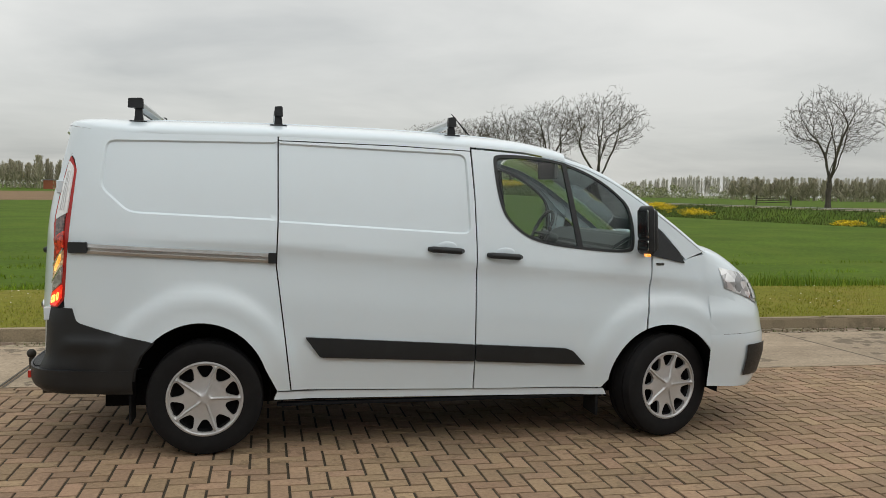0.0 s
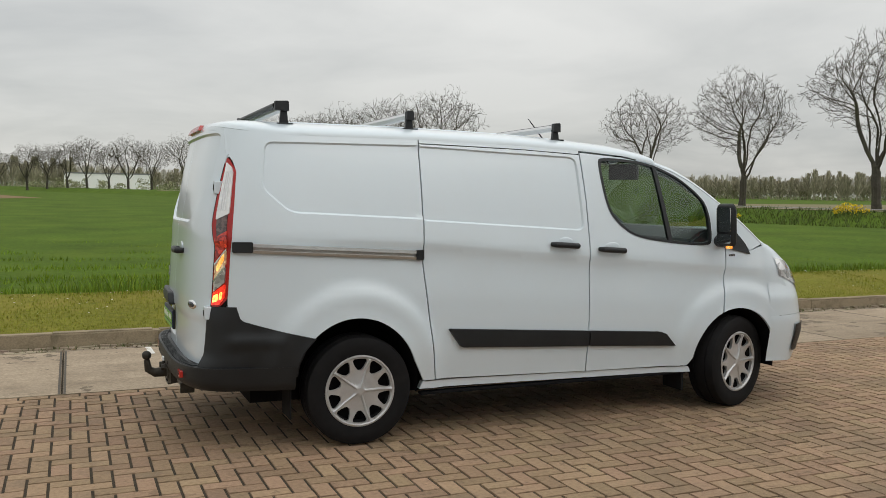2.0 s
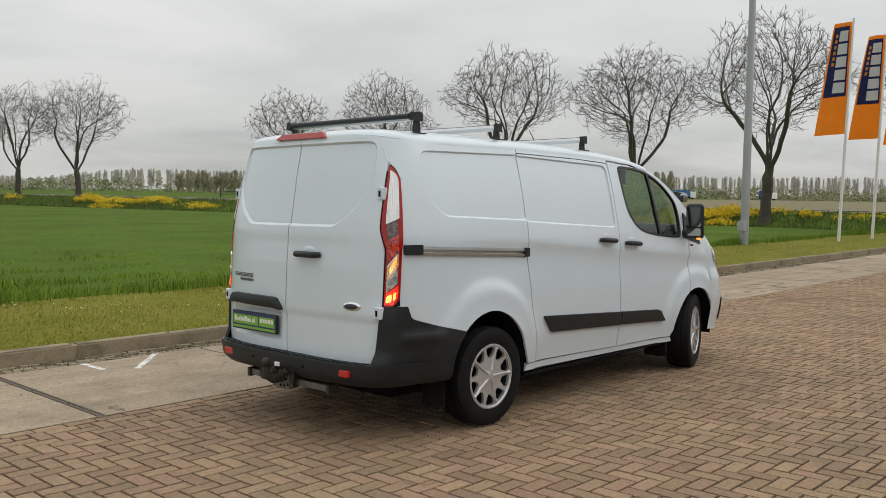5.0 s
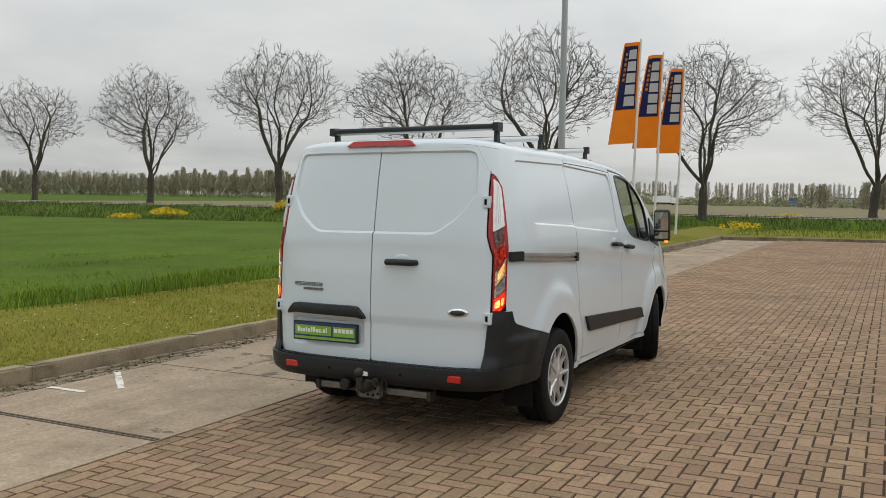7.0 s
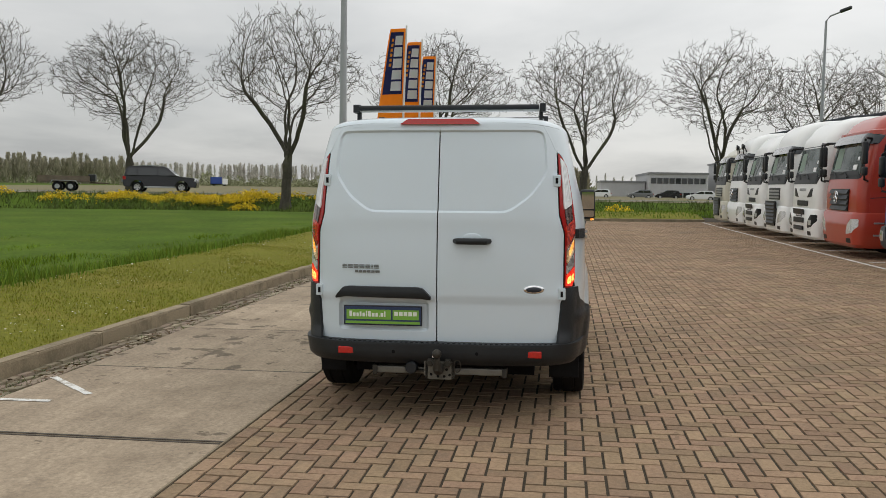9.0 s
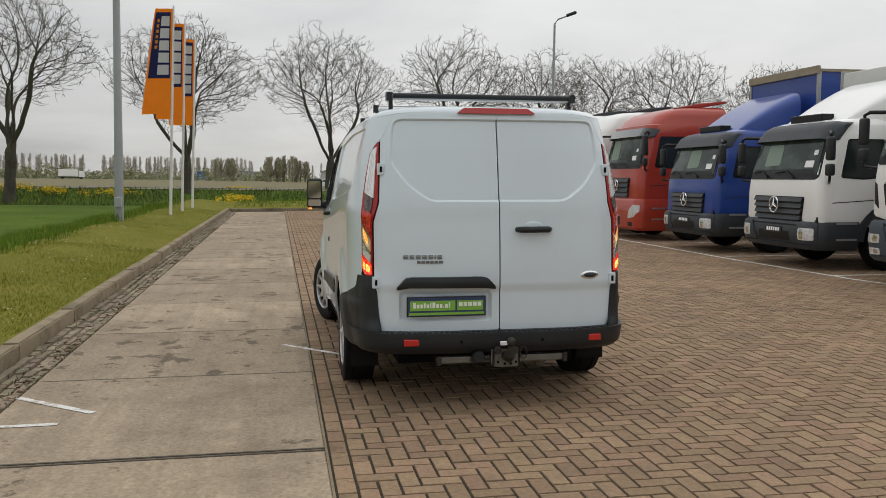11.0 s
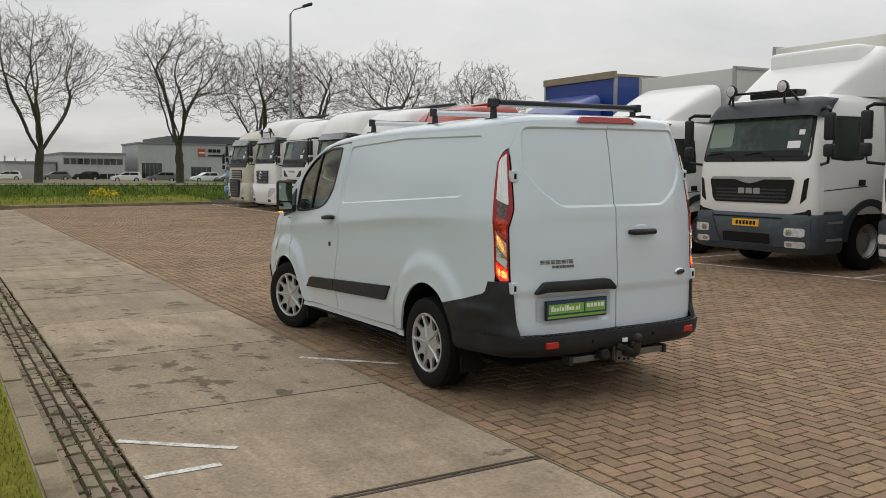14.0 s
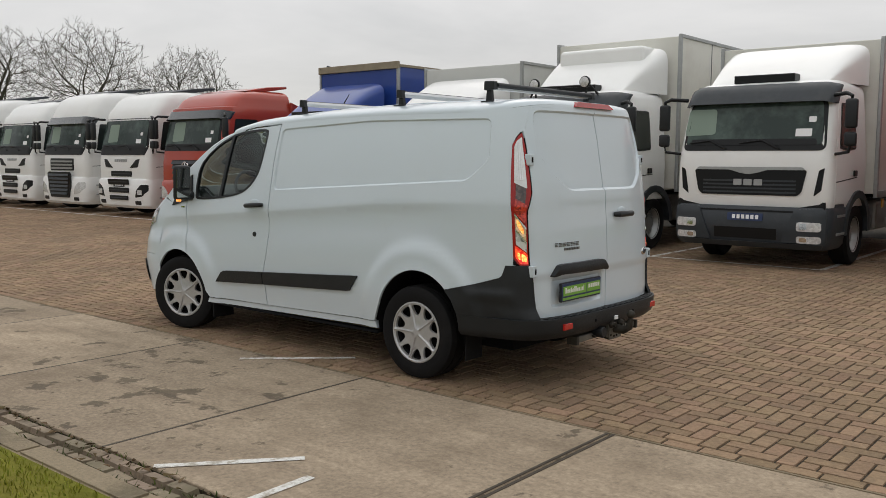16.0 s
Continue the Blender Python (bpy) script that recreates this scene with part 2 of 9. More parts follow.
M_GREY_LENS = lens_material("grey_clear_lens", (0.26, 0.25, 0.24), (0.80, 0.80, 0.78), 38, lo=0.35, hi=0.62, metal=0.3)
M_SMOKE_LENS = lens_material("smoked_lamp_lens", (0.035, 0.022, 0.020), (0.16, 0.10, 0.09), 60)
M_CHROME = material("chrome", (0.8, 0.8, 0.8), 0.12, 1.0)
M_GALV = material("galvanised_steel", (0.42, 0.43, 0.43), 0.45, 0.7, grain=0.1, grain_scale=12, spread=0.03)
M_BRICK = material("clay_paver", (0.305, 0.208, 0.132), 0.9, spread=0.13, grain=0.22, grain_scale=38, stain=0.5, stain_colour=(0.175, 0.135, 0.095), stain_scale=0.9, bump=0.6, bump_scale=110, island=0.17, hue=0.009, specular=0.25, spots=0.35, spot_scale=9.0)
M_BRICK_ONE = material("clay_paver_single", (0.305, 0.208, 0.132), 0.9, grain=0.22, grain_scale=38, stain=0.45, stain_colour=(0.175, 0.135, 0.095), stain_scale=4.0, bump=0.6, bump_scale=110, each=0.17, hue=0.009, specular=0.25)
M_JOINT = material("sandy_joint", (0.060, 0.049, 0.036), 0.95, grain=0.3, grain_scale=60, stain=0.5, stain_colour=(0.075, 0.064, 0.046), stain_scale=3, specular=0.15)
M_CONCRETE = material("yard_concrete", (0.350, 0.278, 0.200), 0.9, drag=0.17, grain=0.30, grain_scale=42, stain=0.7, stain_colour=(0.20, 0.155, 0.108), stain_scale=1.4, bump=0.6, bump_scale=60, each=0.10, spread=0.15, stain_lo=0.46, stain_hi=0.70, specular=0.25, spots=0.75, spot_scale=4.5)
M_KERB = material("kerb_concrete", (0.285, 0.230, 0.155), 0.9, grain=0.2, grain_scale=70, stain=0.75, stain_colour=(0.10, 0.085, 0.055), stain_scale=2.2, bump=0.6, bump_scale=90, each=0.1, specular=0.3)
M_PAINT_LINE = material("worn_white_road_paint", (0.72, 0.71, 0.67), 0.8, grain=0.15, grain_scale=60, stain=0.8, stain_colour=(0.34, 0.29, 0.22), stain_scale=14, stain_lo=0.48, stain_hi=0.60)
M_LAWN = material("lawn_soil", (0.160, 0.160, 0.026), 0.95, grain=0.3, grain_scale=14, stain=0.5, stain_colour=(0.25, 0.20, 0.05), stain_scale=1.2, spread=0.12, bump=0.8, bump_scale=40, specular=0.1)
M_FIELD = material("green_crop_field", (0.066, 0.112, 0.010), 0.95, grain=0.34, grain_scale=7, stain=0.6, stain_colour=(0.100, 0.142, 0.016), stain_scale=0.35, spread=0.25, specular=0.1)
M_BLADE = material("grass_blades", (0.215, 0.225, 0.030), 0.8, island=0.35, hue=0.02, spread=0.1, specular=0.15)
M_BLADE_TALL = material("tall_grass_blades", (0.125, 0.195, 0.022), 0.8, island=0.4, hue=0.02, spread=0.15, specular=0.15)
M_BLADE_FIELD = material("crop_blades", (0.135, 0.205, 0.016), 0.8, island=0.5, hue=0.015, spread=0.25, specular=0.12)
M_DRY = material("dry_grass", (0.26, 0.21, 0.10), 0.9, island=0.3, specular=0.15)
M_BARK = material("grey_brown_bark", (0.062, 0.056, 0.044), 0.95, grain=0.3, grain_scale=6, stain=0.5, stain_colour=(0.10, 0.11, 0.05), stain_scale=0.8, bump=0.8, bump_scale=15)
M_TWIG = material("budding_twigs", (0.088, 0.079, 0.060), 0.95, spread=0.15, specular=0.2)
M_GLASS_DARK = material("dark_window_glass", (0.012, 0.016, 0.016), 0.06, coat=1.0, spread=0.2)
M_ORANGE = material("orange_flag_cloth", (0.90, 0.34, 0.025), 0.8, grain=0.05, grain_scale=3)
M_NAVY = material("navy_flag_cloth", (0.02, 0.03, 0.14), 0.8, grain=0.05, grain_scale=3)
M_CLOTH_WHITE = material("white_flag_cloth", (0.88, 0.88, 0.89), 0.8, grain=0.03, grain_scale=3)
M_POLE = material("grey_painted_pole", (0.36, 0.38, 0.39), 0.5, 0.4, grain=0.05, grain_scale=2, spread=0.06)
M_POLE_WHITE = material("white_flagpole_paint", (0.68, 0.68, 0.66), 0.4, grain=0.04, grain_scale=3)


# ---- mesh helpers ----
def mesh_of(name, bm, mat, smooth=False):
    me = bpy.data.meshes.new(name)
    bm.normal_update()
    bm.to_mesh(me)
    bm.free()
    if mat:
        for one in (mat if isinstance(mat, (list, tuple)) else [mat]):
            me.materials.append(one)
    if smooth:
        me.polygons.foreach_set("use_smooth", [True] * len(me.polygons))
        me.set_sharp_from_angle(angle=radians(38))
    return me


def thing(name, m=None):
    """The Empty at a thing's base."""
    ob = new(name)
    ob.empty_display_size = 0.2
    if m is not None:
        ob.matrix_basis = m
    return ob


def part(name, bm, mat, parent=None, label="", smooth=False):
    ob = new(name, mesh_of(name, bm, mat, smooth))
    if parent is not None:
        ob.parent = parent
    if label:
        tagged(ob, label)
    return ob


def structure(name, bm, mat, label, category, m=None, smooth=False):
    ob = part(name, bm, mat, smooth=smooth)
    if m is not None:
        ob.matrix_basis = m
    return tagged(ob, label, category, kind="structure")


def box(bm, x0, x1, y0, y1, z0, z1, bevel=0.0, segments=2):
    res = bmesh.ops.create_cube(bm, size=1.0, matrix=Matrix.LocRotScale(((x0 + x1) / 2, (y0 + y1) / 2, (z0 + z1) / 2), None, (x1 - x0, y1 - y0, z1 - z0)))
    if bevel:
        edges = list({e for v in res["verts"] for e in v.link_edges})
        bmesh.ops.bevel(bm, geom=edges, offset=bevel, segments=segments, profile=0.5, affect="EDGES")
    return bm


def boxed(*args, **kw):
    return box(bmesh.new(), *args, **kw)


def tube(bm, points, radii, sides=8, caps=True):
    """A round tube through points, with a radius at each."""
    rings = []
    n = len(points)
    up = Vector((0.123, 0.21, 0.97))
    for i, (q, r) in enumerate(zip(points, radii)):
        q = Vector(q)
        d = Vector(points[min(i + 1, n - 1)]) - Vector(points[max(i - 1, 0)])
        d.normalize()
        a = d.cross(up if abs(d.dot(up)) < 0.95 else Vector((1, 0.1, 0)))
        a.normalize()
        b = d.cross(a)
        rings.append([bm.verts.new(q + r * (math.cos(k * math.tau / sides) * a + math.sin(k * math.tau / sides) * b)) for k in range(sides)])
    for r0, r1 in zip(rings, rings[1:]):
        for k in range(sides):
            bm.faces.new((r0[k], r0[(k + 1) % sides], r1[(k + 1) % sides], r1[k]))
    if caps:
        bm.faces.new(rings[0][::-1])
        bm.faces.new(rings[-1])
    return bm


def prism(bm, outline, axis, a, b):
    """A flat outline (pairs of the two other axes, in xyz order) drawn out along axis from a to b."""
    def at(p, w):
        q = list(p)
        q.insert(axis, w)
        return q
    r0 = [bm.verts.new(at(p, a)) for p in outline]
    r1 = [bm.verts.new(at(p, b)) for p in outline]
    n = len(outline)
    for k in range(n):
        bm.faces.new((r0[k], r0[(k + 1) % n], r1[(k + 1) % n], r1[k]))
    bm.faces.new(r0[::-1])
    bm.faces.new(r1)
    bmesh.ops.recalc_face_normals(bm, faces=bm.faces[:])
    return bm


def revolve(bm, profile, centre, axis=1, sides=48, flip=1):
    """Turns a profile of (radius, offset along the axis) round an axis."""
    rings = []
    for r, o in profile:
        ring = []
        for k in range(sides):
            a = k * math.tau / sides
            q = [math.cos(a) * r, math.sin(a) * r]
            q.insert(axis, flip * o)
            ring.append(bm.verts.new(Vector(q) + Vector(centre)))
        rings.append(ring)
    for r0, r1 in zip(rings, rings[1:]):
        for k in range(sides):
            bm.faces.new((r0[k], r0[(k + 1) % sides], r1[(k + 1) % sides], r1[k]))
    bmesh.ops.remove_doubles(bm, verts=bm.verts[:], dist=1e-5)
    bmesh.ops.recalc_face_normals(bm, faces=bm.faces[:])
    return bm


def from_lists(name, verts, faces, mat):
    me = bpy.data.meshes.new(name)
    me.from_pydata(verts, [], faces)
    me.update()
    me.materials.append(mat)
    return me

# ---- ground: the brick yard, a lane of concrete slabs, gutter, kerb, verge, fields ----
SLAB_Y0, SLAB_Y1, GUTTER_Y1, KERB_Y1 = 1.17, 3.19, 3.545, 3.70
YARD_X0, YARD_X1 = -14.0, 33.4
KERB_TOP = 0.125
rng = random.Random(7)


def verge_height(y):
    """Height of lawn and rough grass over the yard's plane."""
    return lerp([(3.7, 0.115), (4.3, 0.19), (5.4, 0.30), (6.0, 0.29), (7.4, -0.05), (8.4, -0.22), (10.0, -0.16), (16.0, -0.16)], y)


def lerp(table, v):
    if v <= table[0][0]:
        return table[0][1]
    for (a, p), (b, q) in zip(table, table[1:]):
        if v <= b:
            return p + (q - p) * (v - a) / (b - a)
    return table[-1][1]


bm = bmesh.new()
bmesh.ops.create_grid(bm, x_segments=8, y_segments=8, size=0.5, matrix=Matrix.LocRotScale(((YARD_X0 + YARD_X1) / 2, -21.6, -0.0075), None, (YARD_X1 - YARD_X0, 45.6, 1)))
bmesh.ops.create_grid(bm, x_segments=2, y_segments=4, size=0.5, matrix=Matrix.LocRotScale((YARD_X1 + 3, -25.65, -0.0075), None, (6, 37.5, 1)))
road = structure("road", bm, M_JOINT, "brown-grey brick-paved yard in herringbone pattern with sandy joints", "pavement", GROUND)
bm = boxed(YARD_X0, YARD_X1, SLAB_Y0 + 0.004, SLAB_Y1 - 0.004, -0.3, -0.018)
lane = structure("pavement", bm, M_JOINT, "lane of stained grey concrete slabs beside the kerb", "pavement", GROUND)
bm = boxed(YARD_X0, YARD_X1, SLAB_Y1, GUTTER_Y1, -0.3, -0.036)
gutter = structure("gutter", bm, M_JOINT, "dirty brick gutter along the kerb with moss", "gutter", GROUND)
bm = boxed(YARD_X0, YARD_X1, GUTTER_Y1 + 0.004, KERB_Y1 - 0.004, -0.3, KERB_TOP - 0.012)
kerb = structure("kerb", bm, M_KERB, "weathered concrete kerb between gutter and lawn", "kerb", GROUND)
bm = boxed(YARD_X1, YARD_X1 + 0.22, -6.9, KERB_Y1, -0.3, KERB_TOP - 0.01, bevel=0.012)
structure("kerb_end", bm, M_KERB, "weathered concrete kerb at the end of the yard", "kerb", GROUND)

# lawn and rough bank: one rolling sheet in the yard's frame
bm = bmesh.new()
ys = [KERB_Y1 - 0.01 + 0.2 * k for k in range(64)]
rows = []
for i in range(97):
    x = YARD_X0 + (70 - YARD_X0) * i / 96
    row = []
    for y in ys:
        z = verge_height(y) + 0.03 * noise.noise((x * 0.6, y * 0.9, 0)) * min(1, (y - 3.6))
        row.append(bm.verts.new((x, y, z)))
    rows.append(row)
for r0, r1 in zip(rows, rows[1:]):
    for j in range(len(ys) - 1):
        bm.faces.new((r0[j], r1[j], r1[j + 1], r0[j + 1]))
for f in bm.faces:
    f.material_index = 1 if f.calc_center_median().y > 6.4 else 0
lawn = structure("lawn", bm, (M_LAWN, M_FIELD), "mown yellowish-green grass verge sloping to a rough ditch bank", "grass", GROUND, smooth=True)
# the verge beyond the yard's end
bm = bmesh.new()
rows = []
for i in range(14):
    x = YARD_X1 + 0.2 + 0.6 * i
    rows.append([bm.verts.new((x, -6.9 + 10.7 * j / 40, lerp([(YARD_X1, 0.10), (YARD_X1 + 2, 0.26), (YARD_X1 + 5, 0.30), (YARD_X1 + 8, 0.1)], x) + 0.03 * noise.noise((x, j * 0.7, 3)))) for j in range(41)])
for r0, r1 in zip(rows, rows[1:]):
    for j in range(40):
        bm.faces.new((r0[j], r1[j], r1[j + 1], r0[j + 1]))
structure("lawn_end", bm, M_LAWN, "green grass bank behind the yard's far kerb", "grass", GROUND, smooth=True)

# ---- the land: one sheet from the verge over the road bank to the horizon ----
ROAD_LINE = [(66, -420), (58, -130), (53.5, -40), (52, -10.5), (50.3, -2), (49.8, 8), (49.6, 17), (47, 27), (43.2, 35), (40.3, 43.5), (38.5, 53), (34.5, 72), (30.5, 90), (27, 105), (23.5, 122), (14, 160), (-8, 230), (-70, 420)]
smooth_line = [Vector(p) for p in ROAD_LINE]
for _ in range(2):
    out = [smooth_line[0]]
    for a, b in zip(smooth_line, smooth_line[1:]):
        out += [a.lerp(b, 0.25), a.lerp(b, 0.75)]
    smooth_line = out + [smooth_line[-1]]
LAND = [(62, -0.40), (50, -0.30), (44, -0.30), (30, -0.12), (20, -0.02), (13, 0.02), (9.6, 0.02), (8.6, -0.05), (6.5, 0.45), (5.0, 0.74), (3.2, 0.80), (0, 0.82), (-3, 0.80), (-6, 0.78), (-9, 0.35), (-14, 0.2), (-40, 0.3), (-120, 0.3), (-400, 0.3), (-1500, 0.3), (-4500, 0.3)]
M_EARTH = material("brown_ploughed_earth", (0.165, 0.140, 0.065), 0.95, grain=0.2, grain_scale=1.5, stain=0.5, stain_colour=(0.13, 0.14, 0.06), stain_scale=0.05, spread=0.1)
FAN = (radians(-6), radians(22))      # bearing of the far land at the two ends of the road
bm = bmesh.new()
rows = []
for i, p in enumerate(smooth_line):
    d = (smooth_line[min(i + 1, len(smooth_line) - 1)] - smooth_line[max(i - 1, 0)]).normalized()
    n = Vector((-d.y, d.x))         # towards the yard
    turn = FAN[0] + (FAN[1] - FAN[0]) * i / (len(smooth_line) - 1)
    far = Vector((math.cos(turn), math.sin(turn)))        # spreads evenly, so that the far land never folds
    row = []
    for o, z in LAND:
        q = p + n * max(o, -40.0) + far * max(0.0, -40.0 - o)
        row.append(bm.verts.new((q.x, q.y, z)))
    rows.append(row)
for r0, r1 in zip(rows, rows[1:]):
    for j in range(len(LAND) - 1):
        f = bm.faces.new((r0[j], r0[j + 1], r1[j + 1], r1[j]))
        if -400 < LAND[j][0] <= -14 and -40 < r0[0].co.y < 70:
            f.material_index = 1        # ploughed land beyond the road
bmesh.ops.recalc_face_normals(bm, faces=bm.faces[:])
ground = structure("ground", bm, (M_FIELD, M_EARTH), "bright green crop field crossed by a raised road, reaching the horizon", "field", smooth=True)
bm = bmesh.new()
bmesh.ops.create_grid(bm, x_segments=20, y_segments=20, size=4500, matrix=Matrix.Translation((0, 0, -0.36)))
structure("ground_far", bm, M_FIELD, "flat farmland round about, reaching the horizon", "field")


def road_place(o, along):
    """A place beside the country road: o metres towards the yard, along: metres north from the point abreast of the yard's end."""
    length = 0.0
    base = None
    for a, b in zip(smooth_line, smooth_line[1:]):
        if base is None and b.y > 0:
            base = length + (b - a).length * (0 - a.y) / (b.y - a.y)
        length += (b - a).length
    want = base + along
    length = 0.0
    for a, b in zip(smooth_line, smooth_line[1:]):
        step = (b - a).length
        if length + step >= want:
            q = a.lerp(b, (want - length) / step)
            d = (b - a).normalized()
            n = Vector((-d.y, d.x))
            table = sorted(LAND)
            return Vector((q.x + n.x * o, q.y + n.y * o, lerp(table, o))), math.atan2(d.y, d.x)
        length += step
    return Vector((0, 0, 0)), 0.0


# the pale tarmac of the country road and the light path beside it
M_ASPHALT = material("pale_country_road", (0.20, 0.19, 0.175), 0.9, grain=0.1, grain_scale=3, spread=0.05)
for name, o0, o1, label in (("country_road", 1.9, -0.9, "pale grey country road on a low bank"), ("cycle_path", 4.3, 3.55, "light concrete path along the country road")):
    bm = bmesh.new()
    pts = [(road_place(o0, a)[0], road_place(o1, a)[0]) for a in range(-120, 160, 4)]
    vs = [[bm.verts.new(p + Vector((0, 0, 0.05))) for p in pair] for pair in pts]
    for r0, r1 in zip(vs, vs[1:]):
        bm.faces.new((r0[0], r0[1], r1[1], r1[0]))
    structure(name, bm, M_ASPHALT if name == "country_road" else M_CONCRETE, label, "road")
bm = bmesh.new()
vs = []
for a in range(118, 260, 6):
    strip = [road_place(o, a)[0] for o in (30, 37, 44, 50, 57, 75)]
    vs.append([bm.verts.new((p.x, p.y, max(p.z, -0.36) + 0.03)) for p in strip])
for r0, r1 in zip(vs, vs[1:]):
    for k in range(5):
        bm.faces.new((r0[k], r0[k + 1], r1[k + 1], r1[k]))
M_PLOUGHED = material("red_brown_ploughed_earth", (0.175, 0.105, 0.045), 0.95, grain=0.2, grain_scale=1.5, spread=0.15)
structure("ploughed_field", bm, M_PLOUGHED, "strip of brown ploughed earth in the fields", "field")


# ---- grass, reeds and rape: blades by the thousand ----
def blades(name, spots, high, wide, mat, label, category, parent=None, m=None, bend=0.5):
    verts, faces = [], []
    for x, y, z, k in spots:
        h = high * k * rng.uniform(0.6, 1.25)
        a = rng.uniform(0, math.tau)
        dx, dy = math.cos(a), math.sin(a)
        w = wide * rng.uniform(0.7, 1.3)
        lean = h * bend * rng.uniform(0.1, 1.0)
        b = rng.uniform(0, math.tau)
        lx, ly = math.cos(b) * lean, math.sin(b) * lean
        i = len(verts)
        verts += [(x - dx * w, y - dy * w, z), (x + dx * w, y + dy * w, z), (x + dx * w * 0.6 + lx * 0.4, y + dy * w * 0.6 + ly * 0.4, z + h * 0.6), (x - dx * w * 0.6 + lx * 0.4, y - dy * w * 0.6 + ly * 0.4, z + h * 0.6), (x + lx, y + ly, z + h)]
        faces += [(i, i + 1, i + 2, i + 3), (i + 3, i + 2, i + 4)]
    ob = new(name, from_lists(name, verts, faces, mat))
    if m is not None:
        ob.matrix_basis = m
    return tagged(ob, label, category, kind="stuff")


spots = []
for _ in range(52000):
    x = rng.uniform(-3.2, 11) if rng.random() < 0.72 else rng.uniform(11, 30)
    y = 3.71 + 2.1 * rng.random() ** 1.2
    if noise.noise((x * 1.3, y * 1.3, 5)) > rng.uniform(-0.9, 0.5) - 0.25:
        spots.append((x, y, verge_height(y) - 0.005, 1.0))
blades("lawn_grass", spots, 0.032, 0.0036, M_BLADE, "short yellowish-green mown lawn grass beside the kerb", "grass", m=GROUND, bend=0.9)
pv, pf = [], []
for _ in range(1500):
    x, y = rng.uniform(-6, 22), 3.8 + 2.0 * rng.random()
    if noise.noise((x * 0.7, y * 0.9, 8)) < rng.uniform(-0.2, 0.5):
        continue
    z, i = verge_height(y) + rng.uniform(0.025, 0.04), len(pv)
    pv += [(x + 0.011 * math.cos(k * math.tau / 5), y + 0.011 * math.sin(k * math.tau / 5), z + rng.uniform(-0.003, 0.003)) for k in range(5)]
    pf.append(tuple(range(i, i + 5)))
ob = new("daisies", from_lists("daisies", pv, pf, material("white_daisy_petals", (0.72, 0.72, 0.66), 0.8)))
ob.matrix_basis = GROUND
tagged(ob, "small white daisies in the mown lawn", "flowers", kind="stuff")
spots = []
for _ in range(72000):
    x, y = rng.uniform(-12, 34), rng.triangular(5.5, 9.0, 6.8)
    d = noise.noise((x * 0.5, y * 0.8, 9))
    if d > rng.uniform(-0.6, 0.3):
        spots.append((x, y, verge_height(y) - 0.02, 0.7 + 0.9 * max(0, d)))
blades("rough_grass", spots, 0.25, 0.007, M_BLADE_TALL, "tall lush green grass on the ditch bank", "grass", m=GROUND, bend=0.7)
spots = []
for _ in range(2600):
    x, y = rng.uniform(-12, 34), rng.gauss(8.6, 0.25)
    if noise.noise((x * 0.35, 3, 2)) > 0.0:
        spots.append((x, y, verge_height(y), 1.0))
blades("dry_grass", spots, 0.14, 0.007, M_DRY, "dry straw-coloured grass along the field's edge", "grass", m=GROUND, bend=1.2)
spots = []
for _ in range(150000):
    x, y = rng.uniform(-14, 42), 8.4 + 24 * rng.random() ** 1.6
    d = noise.noise((x * 0.4, y * 0.7, 12))
    d += 0.45 * math.sin(y * 2.6 + 0.05 * x) + 0.25 * noise.noise((x * 1.6, y * 2.4, 3))
    if d > rng.uniform(-0.35, 0.35):
        spots.append((x, y, (verge_height(y) if y < 16 else -0.16) - 0.03 + (0.0 if y < 16 else 0.04), 0.45 + 1.1 * max(0, d)))
blades("crop", spots, 0.17, 0.011, M_BLADE_FIELD, "bright green young crop in the field", "crop", m=GROUND, bend=0.7)
# the bank below the country road
M_BANK = material("bank_weeds", (0.075, 0.105, 0.022), 0.85, island=0.45, hue=0.02, spread=0.2)
M_RAPE = material("yellow_rape_flowers", (0.72, 0.52, 0.015), 0.8, island=0.2)
spots = []
for _ in range(48000):
    p, _a = road_place(rng.uniform(4.6, 9.4), rng.uniform(-45, 130))
    spots.append((p.x, p.y, p.z - 0.05, 0.6 + 0.7 * rng.random() + 0.8 * max(0, noise.noise((p.x * 0.3, p.y * 0.3, 4)))))
blades("bank_weeds", spots, 0.26, 0.020, M_BANK, "dark green weeds on the bank below the road", "weeds", bend=0.9)
spots = []
for k in range(9000):
    x, y = rng.uniform(33.8, 41), rng.uniform(-24, 3.4)
    spots.append((x, y, lerp([(33, 0.10), (35.4, 0.26), (38.4, 0.30), (41.4, 0.1)], x) - 0.03, 0.7 + rng.random()))
blades("end_grass", spots, 0.13, 0.012, M_BLADE_TALL, "tall green grass and weeds behind the far kerb", "grass", m=GROUND, bend=0.8)


